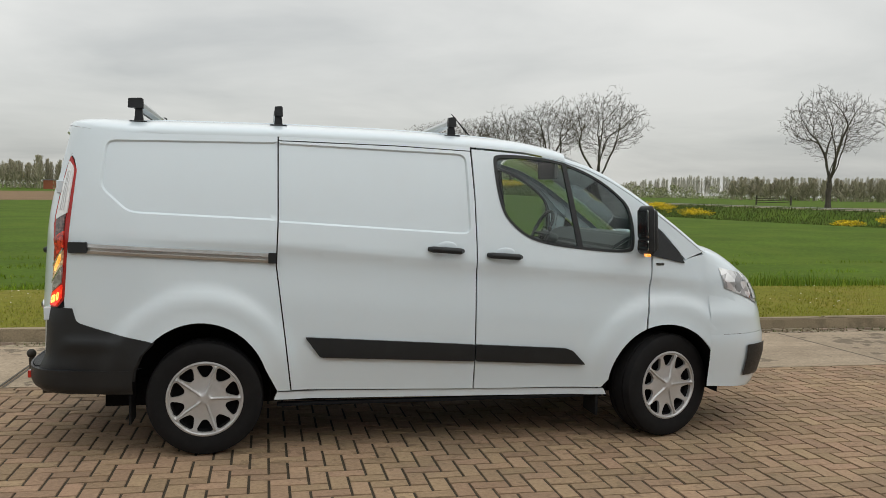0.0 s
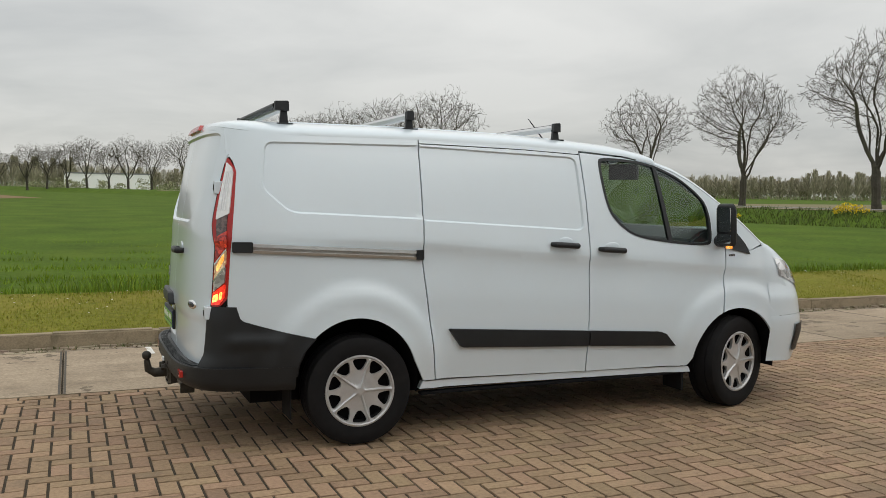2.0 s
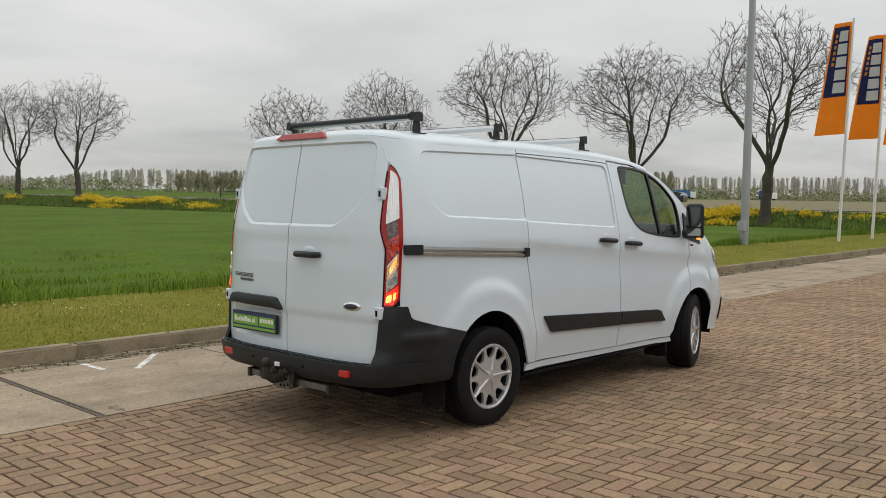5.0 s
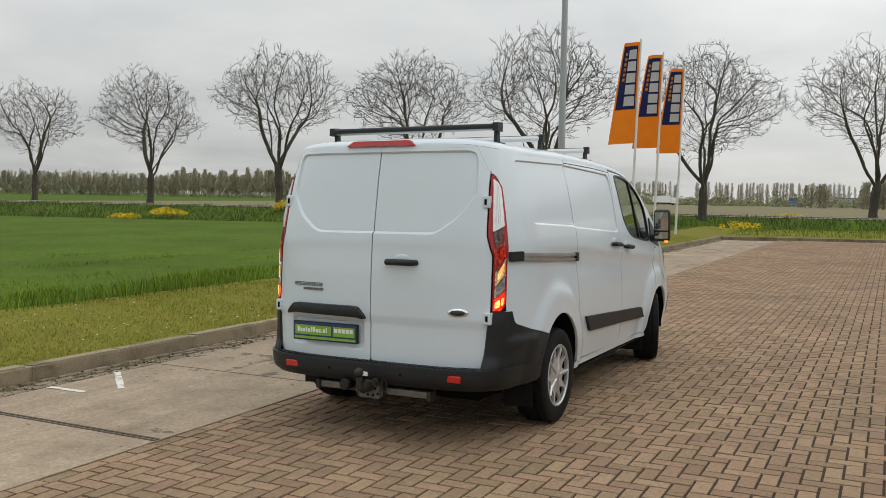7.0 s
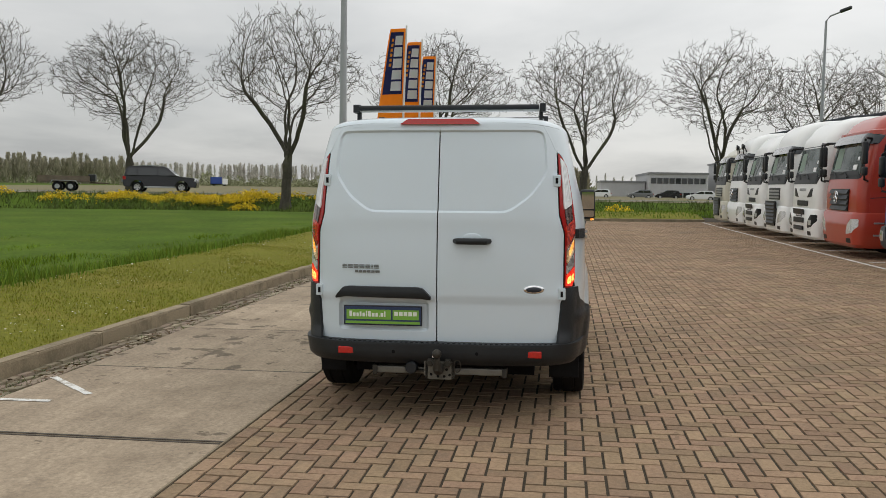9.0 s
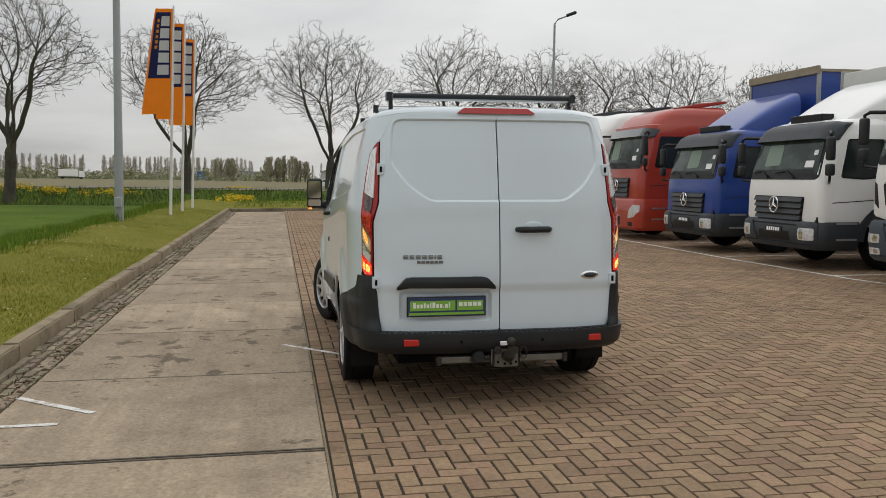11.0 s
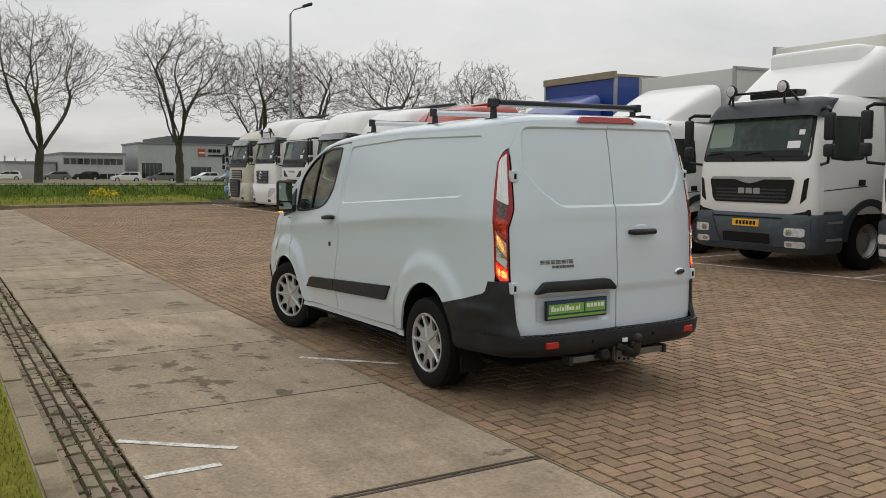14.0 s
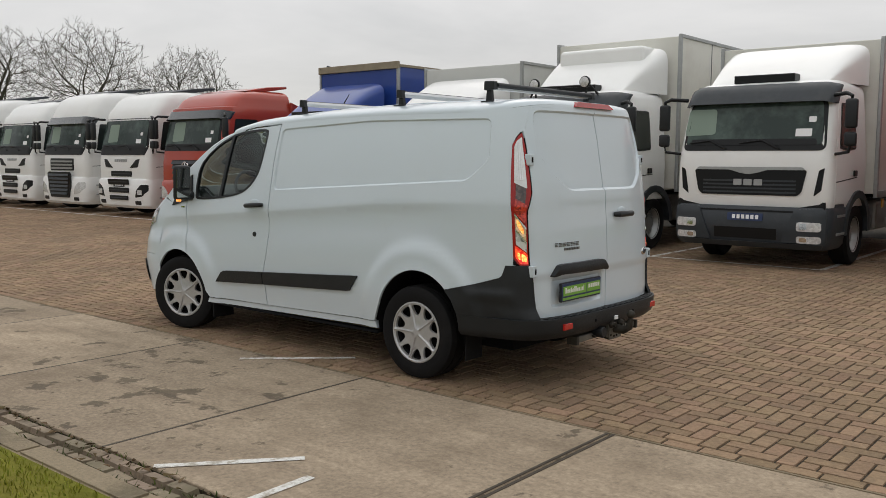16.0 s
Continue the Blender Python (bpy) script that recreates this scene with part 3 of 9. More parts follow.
def flowers(clumps):
    """Rape in flower: stems with many small yellow petals."""
    pv, pf, sv, sf = [], [], [], []
    for x, y, z, wide, high, count in clumps:
        if noise.noise((x * 0.21, y * 0.21, 3.0)) < -0.24:
            continue            # bare stretches between the clumps
        for _ in range(count):
            r = wide * math.sqrt(rng.random())
            a = rng.uniform(0, math.tau)
            px, py = x + r * math.cos(a), y + r * math.sin(a)
            top = z + 0.62 * high * (1 - 0.5 * (r / wide) ** 2) * rng.uniform(0.55, 1.05)
            i = len(sv)
            sv += [(px - 0.015, py, z - 0.1), (px + 0.015, py, z - 0.1), (px, py, top)]
            sf.append((i, i + 1, i + 2))
            for _k in range(7):
                q = Vector((px + rng.gauss(0, 0.07), py + rng.gauss(0, 0.07), top - abs(rng.gauss(0, 0.12))))
                u = Vector((rng.gauss(0, 1), rng.gauss(0, 1), rng.gauss(0, 1))).normalized() * 0.044
                v = Vector((rng.gauss(0, 1), rng.gauss(0, 1), rng.gauss(0, 1))).normalized() * 0.044
                i = len(pv)
                pv += [tuple(q - u), tuple(q + v), tuple(q + u), tuple(q - v)]
                pf.append((i, i + 1, i + 2, i + 3))
    ob = new("rape_flowers", from_lists("rape_flowers", pv, pf, M_RAPE))
    tagged(ob, "yellow flowering rape on the road bank", "flowers", kind="stuff")
    ob = new("rape_stems", from_lists("rape_stems", sv, sf, M_BANK))
    tagged(ob, "green rape stems on the road bank", "flowers", kind="stuff")


clumps = []
for along, o, wide, high, count in [(-2.5, 9.5, 0.8, 1.3, 60)] + [(rng.uniform(8, 122), rng.uniform(5.5, 9.0), rng.uniform(0.6, 1.9), rng.uniform(0.7, 1.25), rng.randint(25, 110)) for _ in range(30)]:
    p, _a = road_place(o, along)
    clumps.append((p.x, p.y, p.z, wide, high, count))
for along in (18, 20.5, 23, 26, 62, 65, 69, 88, 90, 93, 97, 101):
    p, _a = road_place(rng.uniform(6, 7.5), along + rng.uniform(-0.7, 0.7))
    clumps.append((p.x, p.y, p.z, rng.uniform(1.1, 1.9), rng.uniform(0.95, 1.3), 230))
for x, y, n in ((38.5, 3.5, 60), (60, -9, 160), (66, -18, 120), (75, 5, 200)):
    clumps.append((x, y, 0.3, 2.2 if n > 100 else 1.0, 0.8, n))
flowers(clumps)

# ---- the white panel van: x forwards, y to its left, the rear axle over the origin ----
def lerp_table(table, v):
    if v <= table[0][0]:
        return table[0][1]
    for (a, p), (b, q) in zip(table, table[1:]):
        if v <= b:
            return p + (q - p) * (v - a) / (b - a)
    return table[-1][1]


def ease(a, b, v):
    k = min(1.0, max(0.0, (v - a) / (b - a)))
    return k * k * (3 - 2 * k)


RAIL_Z = [(-0.80, 1.938), (-0.76, 1.928), (-0.70, 1.913), (-0.6, 1.897), (-0.45, 1.882), (-0.3, 1.876), (0.5, 1.878), (1.2, 1.865), (1.7, 1.842), (2.0, 1.82), (2.24, 1.78), (2.42, 1.725), (2.56, 1.66), (2.7, 1.575), (2.86, 1.465), (3.02, 1.345), (3.2, 1.205), (3.3, 1.16)]
REAR_A = [(0.3, 0.62), (0.55, 0.63), (0.9, 0.625), (1.1, 0.615), (1.4, 0.59), (1.7, 0.54), (1.86, 0.505), (1.93, 0.485), (1.99, 0.45)]
NOSE_X = [(0.22, 3.72), (0.32, 3.84), (0.5, 3.90), (0.62, 3.90), (0.75, 3.87), (0.9, 3.83), (1.0, 3.76), (1.08, 3.66), (1.15, 3.5), (1.2, 3.4)]
REAR_N = 4.0
DRAWN_IN = 0.975
ARCHES = ((0.03, 0.36, 0.395, 0.425), (2.93, 0.33, 0.39, 0.405))


def rounded(poly, rounds=3, closed=True):
    """Corner-cutting, which rounds a polygon's corners."""
    for _ in range(rounds):
        out = []
        n = len(poly)
        for i in range(n if closed else n - 1):
            a, b = poly[i], poly[(i + 1) % n]
            out += [(0.75 * a[0] + 0.25 * b[0], 0.75 * a[1] + 0.25 * b[1]), (0.25 * a[0] + 0.75 * b[0], 0.25 * a[1] + 0.75 * b[1])]
        poly = out if closed else [poly[0]] + out + [poly[-1]]
    return poly


def softened(poly, r):
    """A polygon whose corners are cut off over the length r and then rounded."""
    out = []
    n = len(poly)
    for i in range(n):
        p, q, s = Vector(poly[i - 1]), Vector(poly[i]), Vector(poly[(i + 1) % n])
        d0, d1 = (p - q), (s - q)
        k0, k1 = min(r, d0.length * 0.45), min(r, d1.length * 0.45)
        a, b = q + d0.normalized() * k0, q + d1.normalized() * k1
        for j in range(5):
            w = j / 4
            out.append(tuple((1 - w) ** 2 * a + 2 * w * (1 - w) * q + w * w * b))
    return out


def inside(poly, x, y):
    hit = False
    n = len(poly)
    j = n - 1
    for i in range(n):
        (x0, y0), (x1, y1) = poly[i], poly[j]
        if (y0 > y) != (y1 > y) and x < (x1 - x0) * (y - y0) / (y1 - y0) + x0:
            hit = not hit
        j = i
    return hit


def gap_to(poly, x, y):
    best = 9.0
    j = len(poly) - 1
    for i in range(len(poly)):
        x0, y0 = poly[j]
        dx, dy = poly[i][0] - x0, poly[i][1] - y0
        ll = dx * dx + dy * dy
        k = 0.0 if ll == 0 else max(0.0, min(1.0, ((x - x0) * dx + (y - y0) * dy) / ll))
        ex, ey = x0 + k * dx - x, y0 + k * dy - y
        best = min(best, ex * ex + ey * ey)
        j = i
    return math.sqrt(best)


def sunk(poly, x, y, depth, edge):
    """How far a pressed panel lies back at (x, y)."""
    if not inside(poly, x, y):
        return 0.0
    return depth * ease(0.0, edge, gap_to(poly, x, y))


LEDGE = 0.011


def inset(poly, d):
    """A convex outline drawn in by d."""
    n = len(poly)
    turn = sum(poly[i - 1][0] * poly[i][1] - poly[i][0] * poly[i - 1][1] for i in range(n))
    out = []
    for i in range(n):
        a, b = Vector(poly[i - 1]), Vector(poly[(i + 1) % n])
        t = (b - a).normalized()
        out.append(tuple(Vector(poly[i]) + Vector((-t.y, t.x)) * math.copysign(d, turn)))
    return out


SINK_QUARTER = softened([(-0.50, 1.835), (0.62, 1.845), (0.62, 1.37), (-0.37, 1.415), (-0.53, 1.56)], 0.05)
SINK_SLIDER = softened([(0.3, 1.845), (1.625, 1.80), (1.645, 1.30), (0.3, 1.378)], 0.06)
SINK_LONG = softened([(-0.50, 1.835), (0.62, 1.845), (1.625, 1.80), (1.645, 1.30), (-0.37, 1.415), (-0.53, 1.56)], 0.05)


def crease_z(x):
    return lerp_table([(-0.7, 1.285), (0.47, 1.235), (1.2, 1.17), (2.85, 1.04), (3.3, 1.0)], x)


def flare_at(x, z):
    """The swelling round the wheel arches."""
    w = 0.0
    for cx, cz, rx, rz in ARCHES:
        r = math.hypot((x - cx) / rx, (z - cz) / rz)
        w += 0.026 * (1 - ease(1.28, 1.56, r)) + 0.006 * (1 - ease(1.0, 1.12, r))
    return w


def drawn(x):
    """The sides draw in a little towards the rear."""
    return 1 - (1 - DRAWN_IN) * ease(0.0, 0.42, -0.3 - x)


def width_at(x, z, sinks=()):
    """Half the body's width at a place of its side."""
    zc = crease_z(x)
    low = 0.925 + 0.037 * ease(0.28, 0.62, z) - 0.006 * ease(0.75, 1.15, z)
    d = z - zc
    soft = 0.5 * (d + math.sqrt(d * d + 0.00008))
    w = low - 0.165 * soft - 0.16 * max(0.0, z - 1.45) ** 2
    # the flank is drawn in below the shoulder crease and swells out again further down
    w -= 0.012 * ease(0.0, 0.06, -d) * (1 - ease(0.10, 0.36, -d)) * ease(-0.45, 0.1, x) * (1 - ease(2.9, 3.3, x))
    w += flare_at(x, z)
    if x > 2.95:
        w -= 0.17 * ((min(x, 3.2) - 2.95) / 0.6) ** 2.0 * (0.6 if z < 0.9 else 0.75)
    if x > 3.2:
        w *= (1 - min(0.999, (x - 3.2) / (lerp_table(NOSE_X, z) - 3.2)) ** 2.7) ** (1 / 2.7)
    for poly in sinks:
        w -= sunk(poly, x, z, 0.0125, LEDGE)
    if x < -0.3:
        a = lerp_table(REAR_A, z)
        w *= drawn(x) * max(0.0, 1 - min(0.9999, (-0.3 - x) / a) ** REAR_N) ** (1 / REAR_N)
    return w


def rear_at(y, z):
    """x of the rear face."""
    w = width_at(-0.3, z) * DRAWN_IN
    a = lerp_table(REAR_A, z)
    return -0.3 - a * max(0.0, 1 - min(0.9999, abs(y) / w) ** REAR_N) ** (1 / REAR_N)


def dense(poly, step):
    out = []
    n = len(poly)
    for i in range(n):
        a, b = Vector(poly[i]), Vector(poly[(i + 1) % n])
        k = max(1, int((b - a).length / step))
        out += [a + (b - a) * j / k for j in range(k)]
    return out


def skin(outline, place, inward, holes=(), lines=(), step=0.035, rim=0.018):
    """A pressed sheet: fills an outline with a fine net, lifts it by place(u, v), and folds its edges inwards."""
    pts, edges = [], []

    def ring(poly, s):
        d = dense(poly, s)
        base = len(pts)
        pts.extend(d)
        edges.extend((base + i, base + (i + 1) % len(d)) for i in range(len(d)))

    ring(outline, step * 0.8)
    for hole in holes:
        ring(hole, step * 0.7)
    for line in lines:
        last = None
        d = dense(line, step * 0.7)
        for p in d + d[:1]:
            if inside(outline, p.x, p.y) and gap_to(outline, p.x, p.y) > 0.004 and not any(inside(h, p.x, p.y) for h in holes):
                pts.append(p)
                if last is not None:
                    edges.append((last, len(pts) - 1))
                last = len(pts) - 1
            else:
                last = None
    us, vs = [p[0] for p in outline], [p[1] for p in outline]
    nu, nv = int((max(us) - min(us)) / step) + 1, int((max(vs) - min(vs)) / step) + 1
    for i in range(nu + 1):
        for j in range(nv + 1):
            u, v = min(us) + i * step, min(vs) + j * step
            if inside(outline, u, v) and gap_to(outline, u, v) > step * 0.45 and not any(inside(h, u, v) or gap_to(h, u, v) < step * 0.45 for h in holes) and all(gap_to(q, u, v) > step * 0.4 for q in lines):
                pts.append(Vector((u, v)))
    co, _, faces, *_ = geometry.delaunay_2d_cdt([Vector((p[0], p[1])) for p in pts], edges, [], 0, 1e-5)
    bm = bmesh.new()
    vm = [bm.verts.new(place(c.x, c.y)) for c in co]
    for f in faces:
        cu, cv = sum(co[k].x for k in f) / len(f), sum(co[k].y for k in f) / len(f)
        if inside(outline, cu, cv) and not any(inside(h, cu, cv) for h in holes):
            try:
                bm.faces.new([vm[k] for k in f])
            except ValueError:
                pass
    bmesh.ops.delete(bm, geom=[v for v in bm.verts if not v.link_faces], context="VERTS")
    bm.normal_update()
    if bm.faces and sum((f.normal.dot(Vector(inward)) * f.calc_area() for f in bm.faces)) > 0:
        bmesh.ops.reverse_faces(bm, faces=bm.faces[:])
    if rim:
        border = [e for e in bm.edges if e.is_boundary]
        res = bmesh.ops.extrude_edge_only(bm, edges=border)
        for v in res["geom"]:
            if isinstance(v, bmesh.types.BMVert):
                v.co += Vector(inward) * rim
    return bm


def side_place(s, sinks=(), off=0.0):
    return lambda x, z: (x, s * (width_at(x, z, sinks) + off), z)


def arch_points(k, a0, a1, n=22):
    cx, cz, rx, rz = ARCHES[k]
    return [(cx + rx * math.cos(radians(a0 + (a1 - a0) * i / n)), cz + rz * math.sin(radians(a0 + (a1 - a0) * i / n))) for i in range(n + 1)]


CREASE = [(-0.4 + 3.6 * i / 30, crease_z(-0.4 + 3.6 * i / 30) + 0.007) for i in range(31)] + [(3.2 - 3.6 * i / 30, crease_z(3.2 - 3.6 * i / 30) - 0.012) for i in range(31)]

van = tagged(thing("van", GROUND.copy()), "white panel van with black bumpers and roof bars on paving", "van")
G = 0.004    # half a panel gap


def rail_edge(x0, x1, drop=0.0, n=14):
    return [(x0 + (x1 - x0) * i / n, lerp_table(RAIL_Z, x0 + (x1 - x0) * i / n) - drop) for i in range(n + 1)]


LAMP_FRONT = [(0.85, -0.730), (1.2, -0.706), (1.66, -0.662), (1.72, -0.678), (1.765, -0.71)]      # z, x of the tail lamp's forward edge
WINDOW = rounded([(1.80, 1.765), (1.84, 1.46), (1.93, 1.345), (2.06, 1.262), (2.34, 1.222), (2.66, 1.197), (2.715, 1.23), (2.70, 1.47), (2.60, 1.575), (2.46, 1.672), (2.30, 1.74), (2.16, 1.775), (2.0, 1.79), (1.83, 1.795)], 2)
M_MIRROR = material("tinted_mirror", (0.50, 0.53, 0.53), 0.04, 1.0)
M_GLASS = material("green_tinted_glass", (0.47, 0.585, 0.54), 0.0, transmission=1.0, ior=1.04, coat=0.75)

for s, sliding in ((-1, True), (1, False)):
    inn = (0, -s, 0)
    seam1 = [(0.472, 1.9), (0.472, 1.38), (0.462, 1.11), (0.515, 0.68), (0.55, 0.37)]
    seam2 = [(1.655, 1.87), (1.672, 1.5), (1.678, 1.22), (1.672, 0.8), (1.668, 0.345)]
    if not sliding:
        seam2 = [(1.655, 1.87), (1.672, 1.5), (1.678, 1.22), (1.676, 0.95), (1.70, 0.78), (1.735, 0.66), (1.735, 0.345)]
    rear_edge = [(-0.47, 0.733), (-0.675, 0.795), (-0.732, 0.87), (-0.708, 1.2), (-0.664, 1.66), (-0.680, 1.72), (-0.712, 1.765), (-0.712, 1.80)]
    if sliding:
        quarter = arch_points(0, 20, 132, 20) + rear_edge + rail_edge(-0.712, 0.472 - G, n=30) + [(x - G, z) for x, z in seam1[1:]] + [(0.47, 0.37)]
        part("quarter_panel", skin(quarter, side_place(s, (SINK_QUARTER,)), inn, lines=(SINK_QUARTER, inset(SINK_QUARTER, LEDGE), CREASE)), M_WHITE, van, smooth=True)
        slider = [(x + G, z) for x, z in seam1[1:]] + [(0.55 + G, 0.372), (1.668 - G, 0.345)] + [(x - G, z) for x, z in seam2[::-1][1:-1]] + rail_edge(1.65, 0.472 + G, 0.028)
        door = part("sliding_door", skin(slider, side_place(s, (SINK_SLIDER,)), inn, lines=(SINK_SLIDER, inset(SINK_SLIDER, LEDGE), CREASE)), M_WHITE, van, smooth=True)
        trim_strip = rail_edge(0.472 + G, 1.65) + rail_edge(1.65, 0.472 + G, 0.022)
        part("cant_rail", skin(trim_strip, side_place(s), inn, step=0.02), M_WHITE, van, smooth=True)
    else:
        quarter = arch_points(0, 20, 132, 20) + rear_edge + rail_edge(-0.712, 1.655 - G, n=40) + [(x - G, z) for x, z in seam2[1:]] + [(0.47, 0.37)]
        part("quarter_panel", skin(quarter, side_place(s, (SINK_LONG,)), inn, lines=(SINK_LONG, inset(SINK_LONG, LEDGE), CREASE)), M_WHITE, van, smooth=True)
    # front door with its window opening
    front = [(x + G, z) for x, z in seam2[1:]] + [(2.50, 0.335)] + arch_points(1, 172, 112, 12) + [(2.83 - G, 1.07), (2.835 - G, 1.175), (2.86, 1.42)] + rail_edge(2.83, 1.66, 0.012)
    fdoor = part("front_door", skin(front, side_place(s), inn, holes=(WINDOW,), lines=(CREASE,)), M_WHITE, van, smooth=True)
    # the glass, its black surround and the bar that parts it
    strip_outline = rounded([(a * 1.0 + (a - 2.27) * 0.022, b + (b - 1.5) * 0.035) for a, b in WINDOW], 1)
    part("window_seal", skin(strip_outline, side_place(s, off=0.004), inn, holes=([(a - (a - 2.27) * 0.02, b - (b - 1.5) * 0.03) for a, b in WINDOW],), step=0.03, rim=0.03), M_PLASTIC, fdoor)
    pane = part("window_pane", skin(WINDOW, side_place(s, off=-0.008), inn, step=0.06, rim=0.0), M_GLASS, fdoor, "green-tinted side window", smooth=True)
    pane.visible_shadow = False
    part("window_divider", skin([(2.245, 1.765), (2.275, 1.757), (2.37, 1.215), (2.335, 1.218)], side_place(s, off=0.003), inn, step=0.03, rim=0.025), M_PLASTIC, fdoor)
    # wing, black sail panel before the mirror
    wing = arch_points(1, 110, 28, 16) + [(3.34, 0.66), (3.42, 0.70), (3.45, 0.86), (3.36, 1.0), (3.30, 1.10), (3.22, 1.185), (3.05, 1.145), (2.84 + G, 1.172), (2.83 + G, 1.07)]
    part("front_wing", skin(wing, side_place(s), inn, lines=(CREASE,)), M_WHITE, van, smooth=True)
    sail = [(2.76, 1.19), (3.06, 1.125), (3.02, 1.20), (2.90, 1.33), (2.79, 1.41)]
    part("sail_panel", skin(sail, side_place(s, off=0.012), inn, step=0.04, rim=0.02), M_PLASTIC, van)
    pillar = [(2.72, 1.50), (2.80, 1.42), (2.92, 1.325), (3.03, 1.20), (3.07, 1.15), (3.2, 1.195), (3.03, 1.335), (2.86, 1.455), (2.70, 1.565), (2.6, 1.615)]
    part("windscreen_pillar", skin(pillar, side_place(s, off=-0.004), inn, step=0.04), M_WHITE, van, smooth=True)
    # sill and the black rubbing strips
    part("sill", skin([(0.47, 0.362), (2.52, 0.325), (2.54, 0.285), (0.45, 0.315)], side_place(s, off=-0.012), inn, step=0.05, rim=0.05), M_WHITE, van, smooth=True)
    part("sill_lip", boxed(0.47, 2.52, min(s * 0.86, s * 0.918), max(s * 0.86, s * 0.918), 0.268, 0.286, bevel=0.004), M_DARK, van)

    def strip_z(x, top):
        return (0.69 - 0.060 * (x - 0.63)) if top else (0.567 - 0.047 * (x - 0.72))

    cut = seam2[-1][0]
    aft = softened([(0.63, strip_z(0.63, 1)), (cut - G, strip_z(cut, 1)), (cut - G, strip_z(cut, 0)), (0.72, strip_z(0.72, 0))], 0.015)
    fore = softened([(cut + G, strip_z(cut, 1)), (2.25, strip_z(2.25, 1)), (2.30, 0.575), (2.385, 0.485), (cut + G, strip_z(cut, 0))], 0.012)
    host = door if sliding else van
    part("rubbing_strip", skin(aft, side_place(s, off=0.022), inn, step=0.03, rim=0.024), M_PLASTIC, host, "black plastic rubbing strip", smooth=True)
    part("rubbing_strip", skin(fore, side_place(s, off=0.022), inn, step=0.03, rim=0.024), M_PLASTIC, fdoor, "black plastic rubbing strip", smooth=True)

    # handles: a pull bar before a scooped white cup
    def pull(x0, x1, z, host):
        w = width_at((x0 + x1) / 2, z)
        bm = bmesh.new()
        pts = [(x0, s * (w + 0.006), z + 0.006), (x0 + 0.02, s * (w + 0.034), z + 0.005), ((x0 + x1) / 2, s * (w + 0.042), z), (x1 - 0.02, s * (w + 0.034), z - 0.006), (x1, s * (w + 0.006), z - 0.007)]
        tube(bm, pts, [0.014, 0.019, 0.019, 0.019, 0.014], 10)
        part("handle", bm, M_PLASTIC, host, "black pull handle", smooth=True)
        cup = bmesh.new()
        bmesh.ops.create_uvsphere(cup, u_segments=20, v_segments=10, radius=1.0, matrix=Matrix.LocRotScale(((x0 + x1) / 2 + 0.01, s * (w - 0.006), z + 0.018), None, (0.062, 0.007, 0.034)))
        part("handle_cup", cup, M_WHITE, host, smooth=True)

    if sliding:
        pull(1.375, 1.585, 1.208, door)
    pull(1.745, 1.955, 1.172, fdoor)
    if not sliding:
        bm = bmesh.new()
        revolve(bm, [(0.0, 0.008), (0.018, 0.008), (0.022, 0.0), (0.022, -0.01)], (1.86, s * width_at(1.86, 0.93), 0.93), 1, 20, s)
        part("door_lock", bm, M_PLASTIC, fdoor)
    if sliding:
        # the slider's rail along the quarter
        bm = bmesh.new()
        n = 24
        for i in range(n):
            x0, x1 = -0.68 + 1.13 * i / n, -0.68 + 1.13 * (i + 1) / n
            zz = [1.215 - 0.052 * (x + 0.68) for x in (x0, x1)]
            ww = [width_at(x, z) for x, z in zip((x0, x1), zz)]
            prof = [(0.028, 0.006), (0.026, 0.016), (0.008, 0.018), (0.006, 0.002), (-0.010, 0.002), (-0.012, 0.018), (-0.027, 0.016), (-0.029, 0.004)]
            r0 = [bm.verts.new((x0, s * (ww[0] + o), zz[0] + h)) for h, o in prof]
            r1 = [bm.verts.new((x1, s * (ww[1] + o), zz[1] + h)) for h, o in prof]
            for k in range(len(prof) - 1):
                bm.faces.new((r0[k], r0[k + 1], r1[k + 1], r1[k]))
        bmesh.ops.remove_doubles(bm, verts=bm.verts[:], dist=1e-4)
        bmesh.ops.recalc_face_normals(bm, faces=bm.faces[:])
        rail = part("slide_rail", bm, M_STEEL, van, "bright metal sliding-door rail")
        for x0, x1, zc in ((-0.70, -0.59, 1.215), (0.415, 0.462, 1.158)):
            w0, w1 = width_at(x0, zc) + 0.0, width_at(x1, zc)
            bm = bmesh.new()
            box(bm, x0, x1, -0.5, 0.5, zc - 0.031, zc + 0.031, bevel=0.006)
            for v in bm.verts:
                k = (v.co.x - x0) / (x1 - x0)
                v.co.y = s * ((w0 + (w1 - w0) * k) + (0.024 if v.co.y > 0 else -0.02))
            part("rail_end", bm, M_PLASTIC, rail, "black end cap")
    # mirror
    mirror = bmesh.new()
    box(mirror, 2.705, 2.785, 0.968, 1.125, 1.185, 1.495, bevel=0.032, segments=4)
    for v in mirror.verts:
        k = (v.co.z - 1.185) / 0.31
        if v.co.x > 2.745:      # the housing's front is drawn in and rounded
            v.co.y = 1.046 + (v.co.y - 1.046) * 0.72
            v.co.z = 1.34 + (v.co.z - 1.34) * 0.86
        v.co.x += 0.012 * (1 - k) + 0.10 * (v.co.y - 0.968)
        v.co.y *= s
    bmesh.ops.recalc_face_normals(mirror, faces=mirror.faces[:])
    door_mirror = part("door_mirror", mirror, M_PLASTIC, fdoor, "black door mirror", smooth=True)
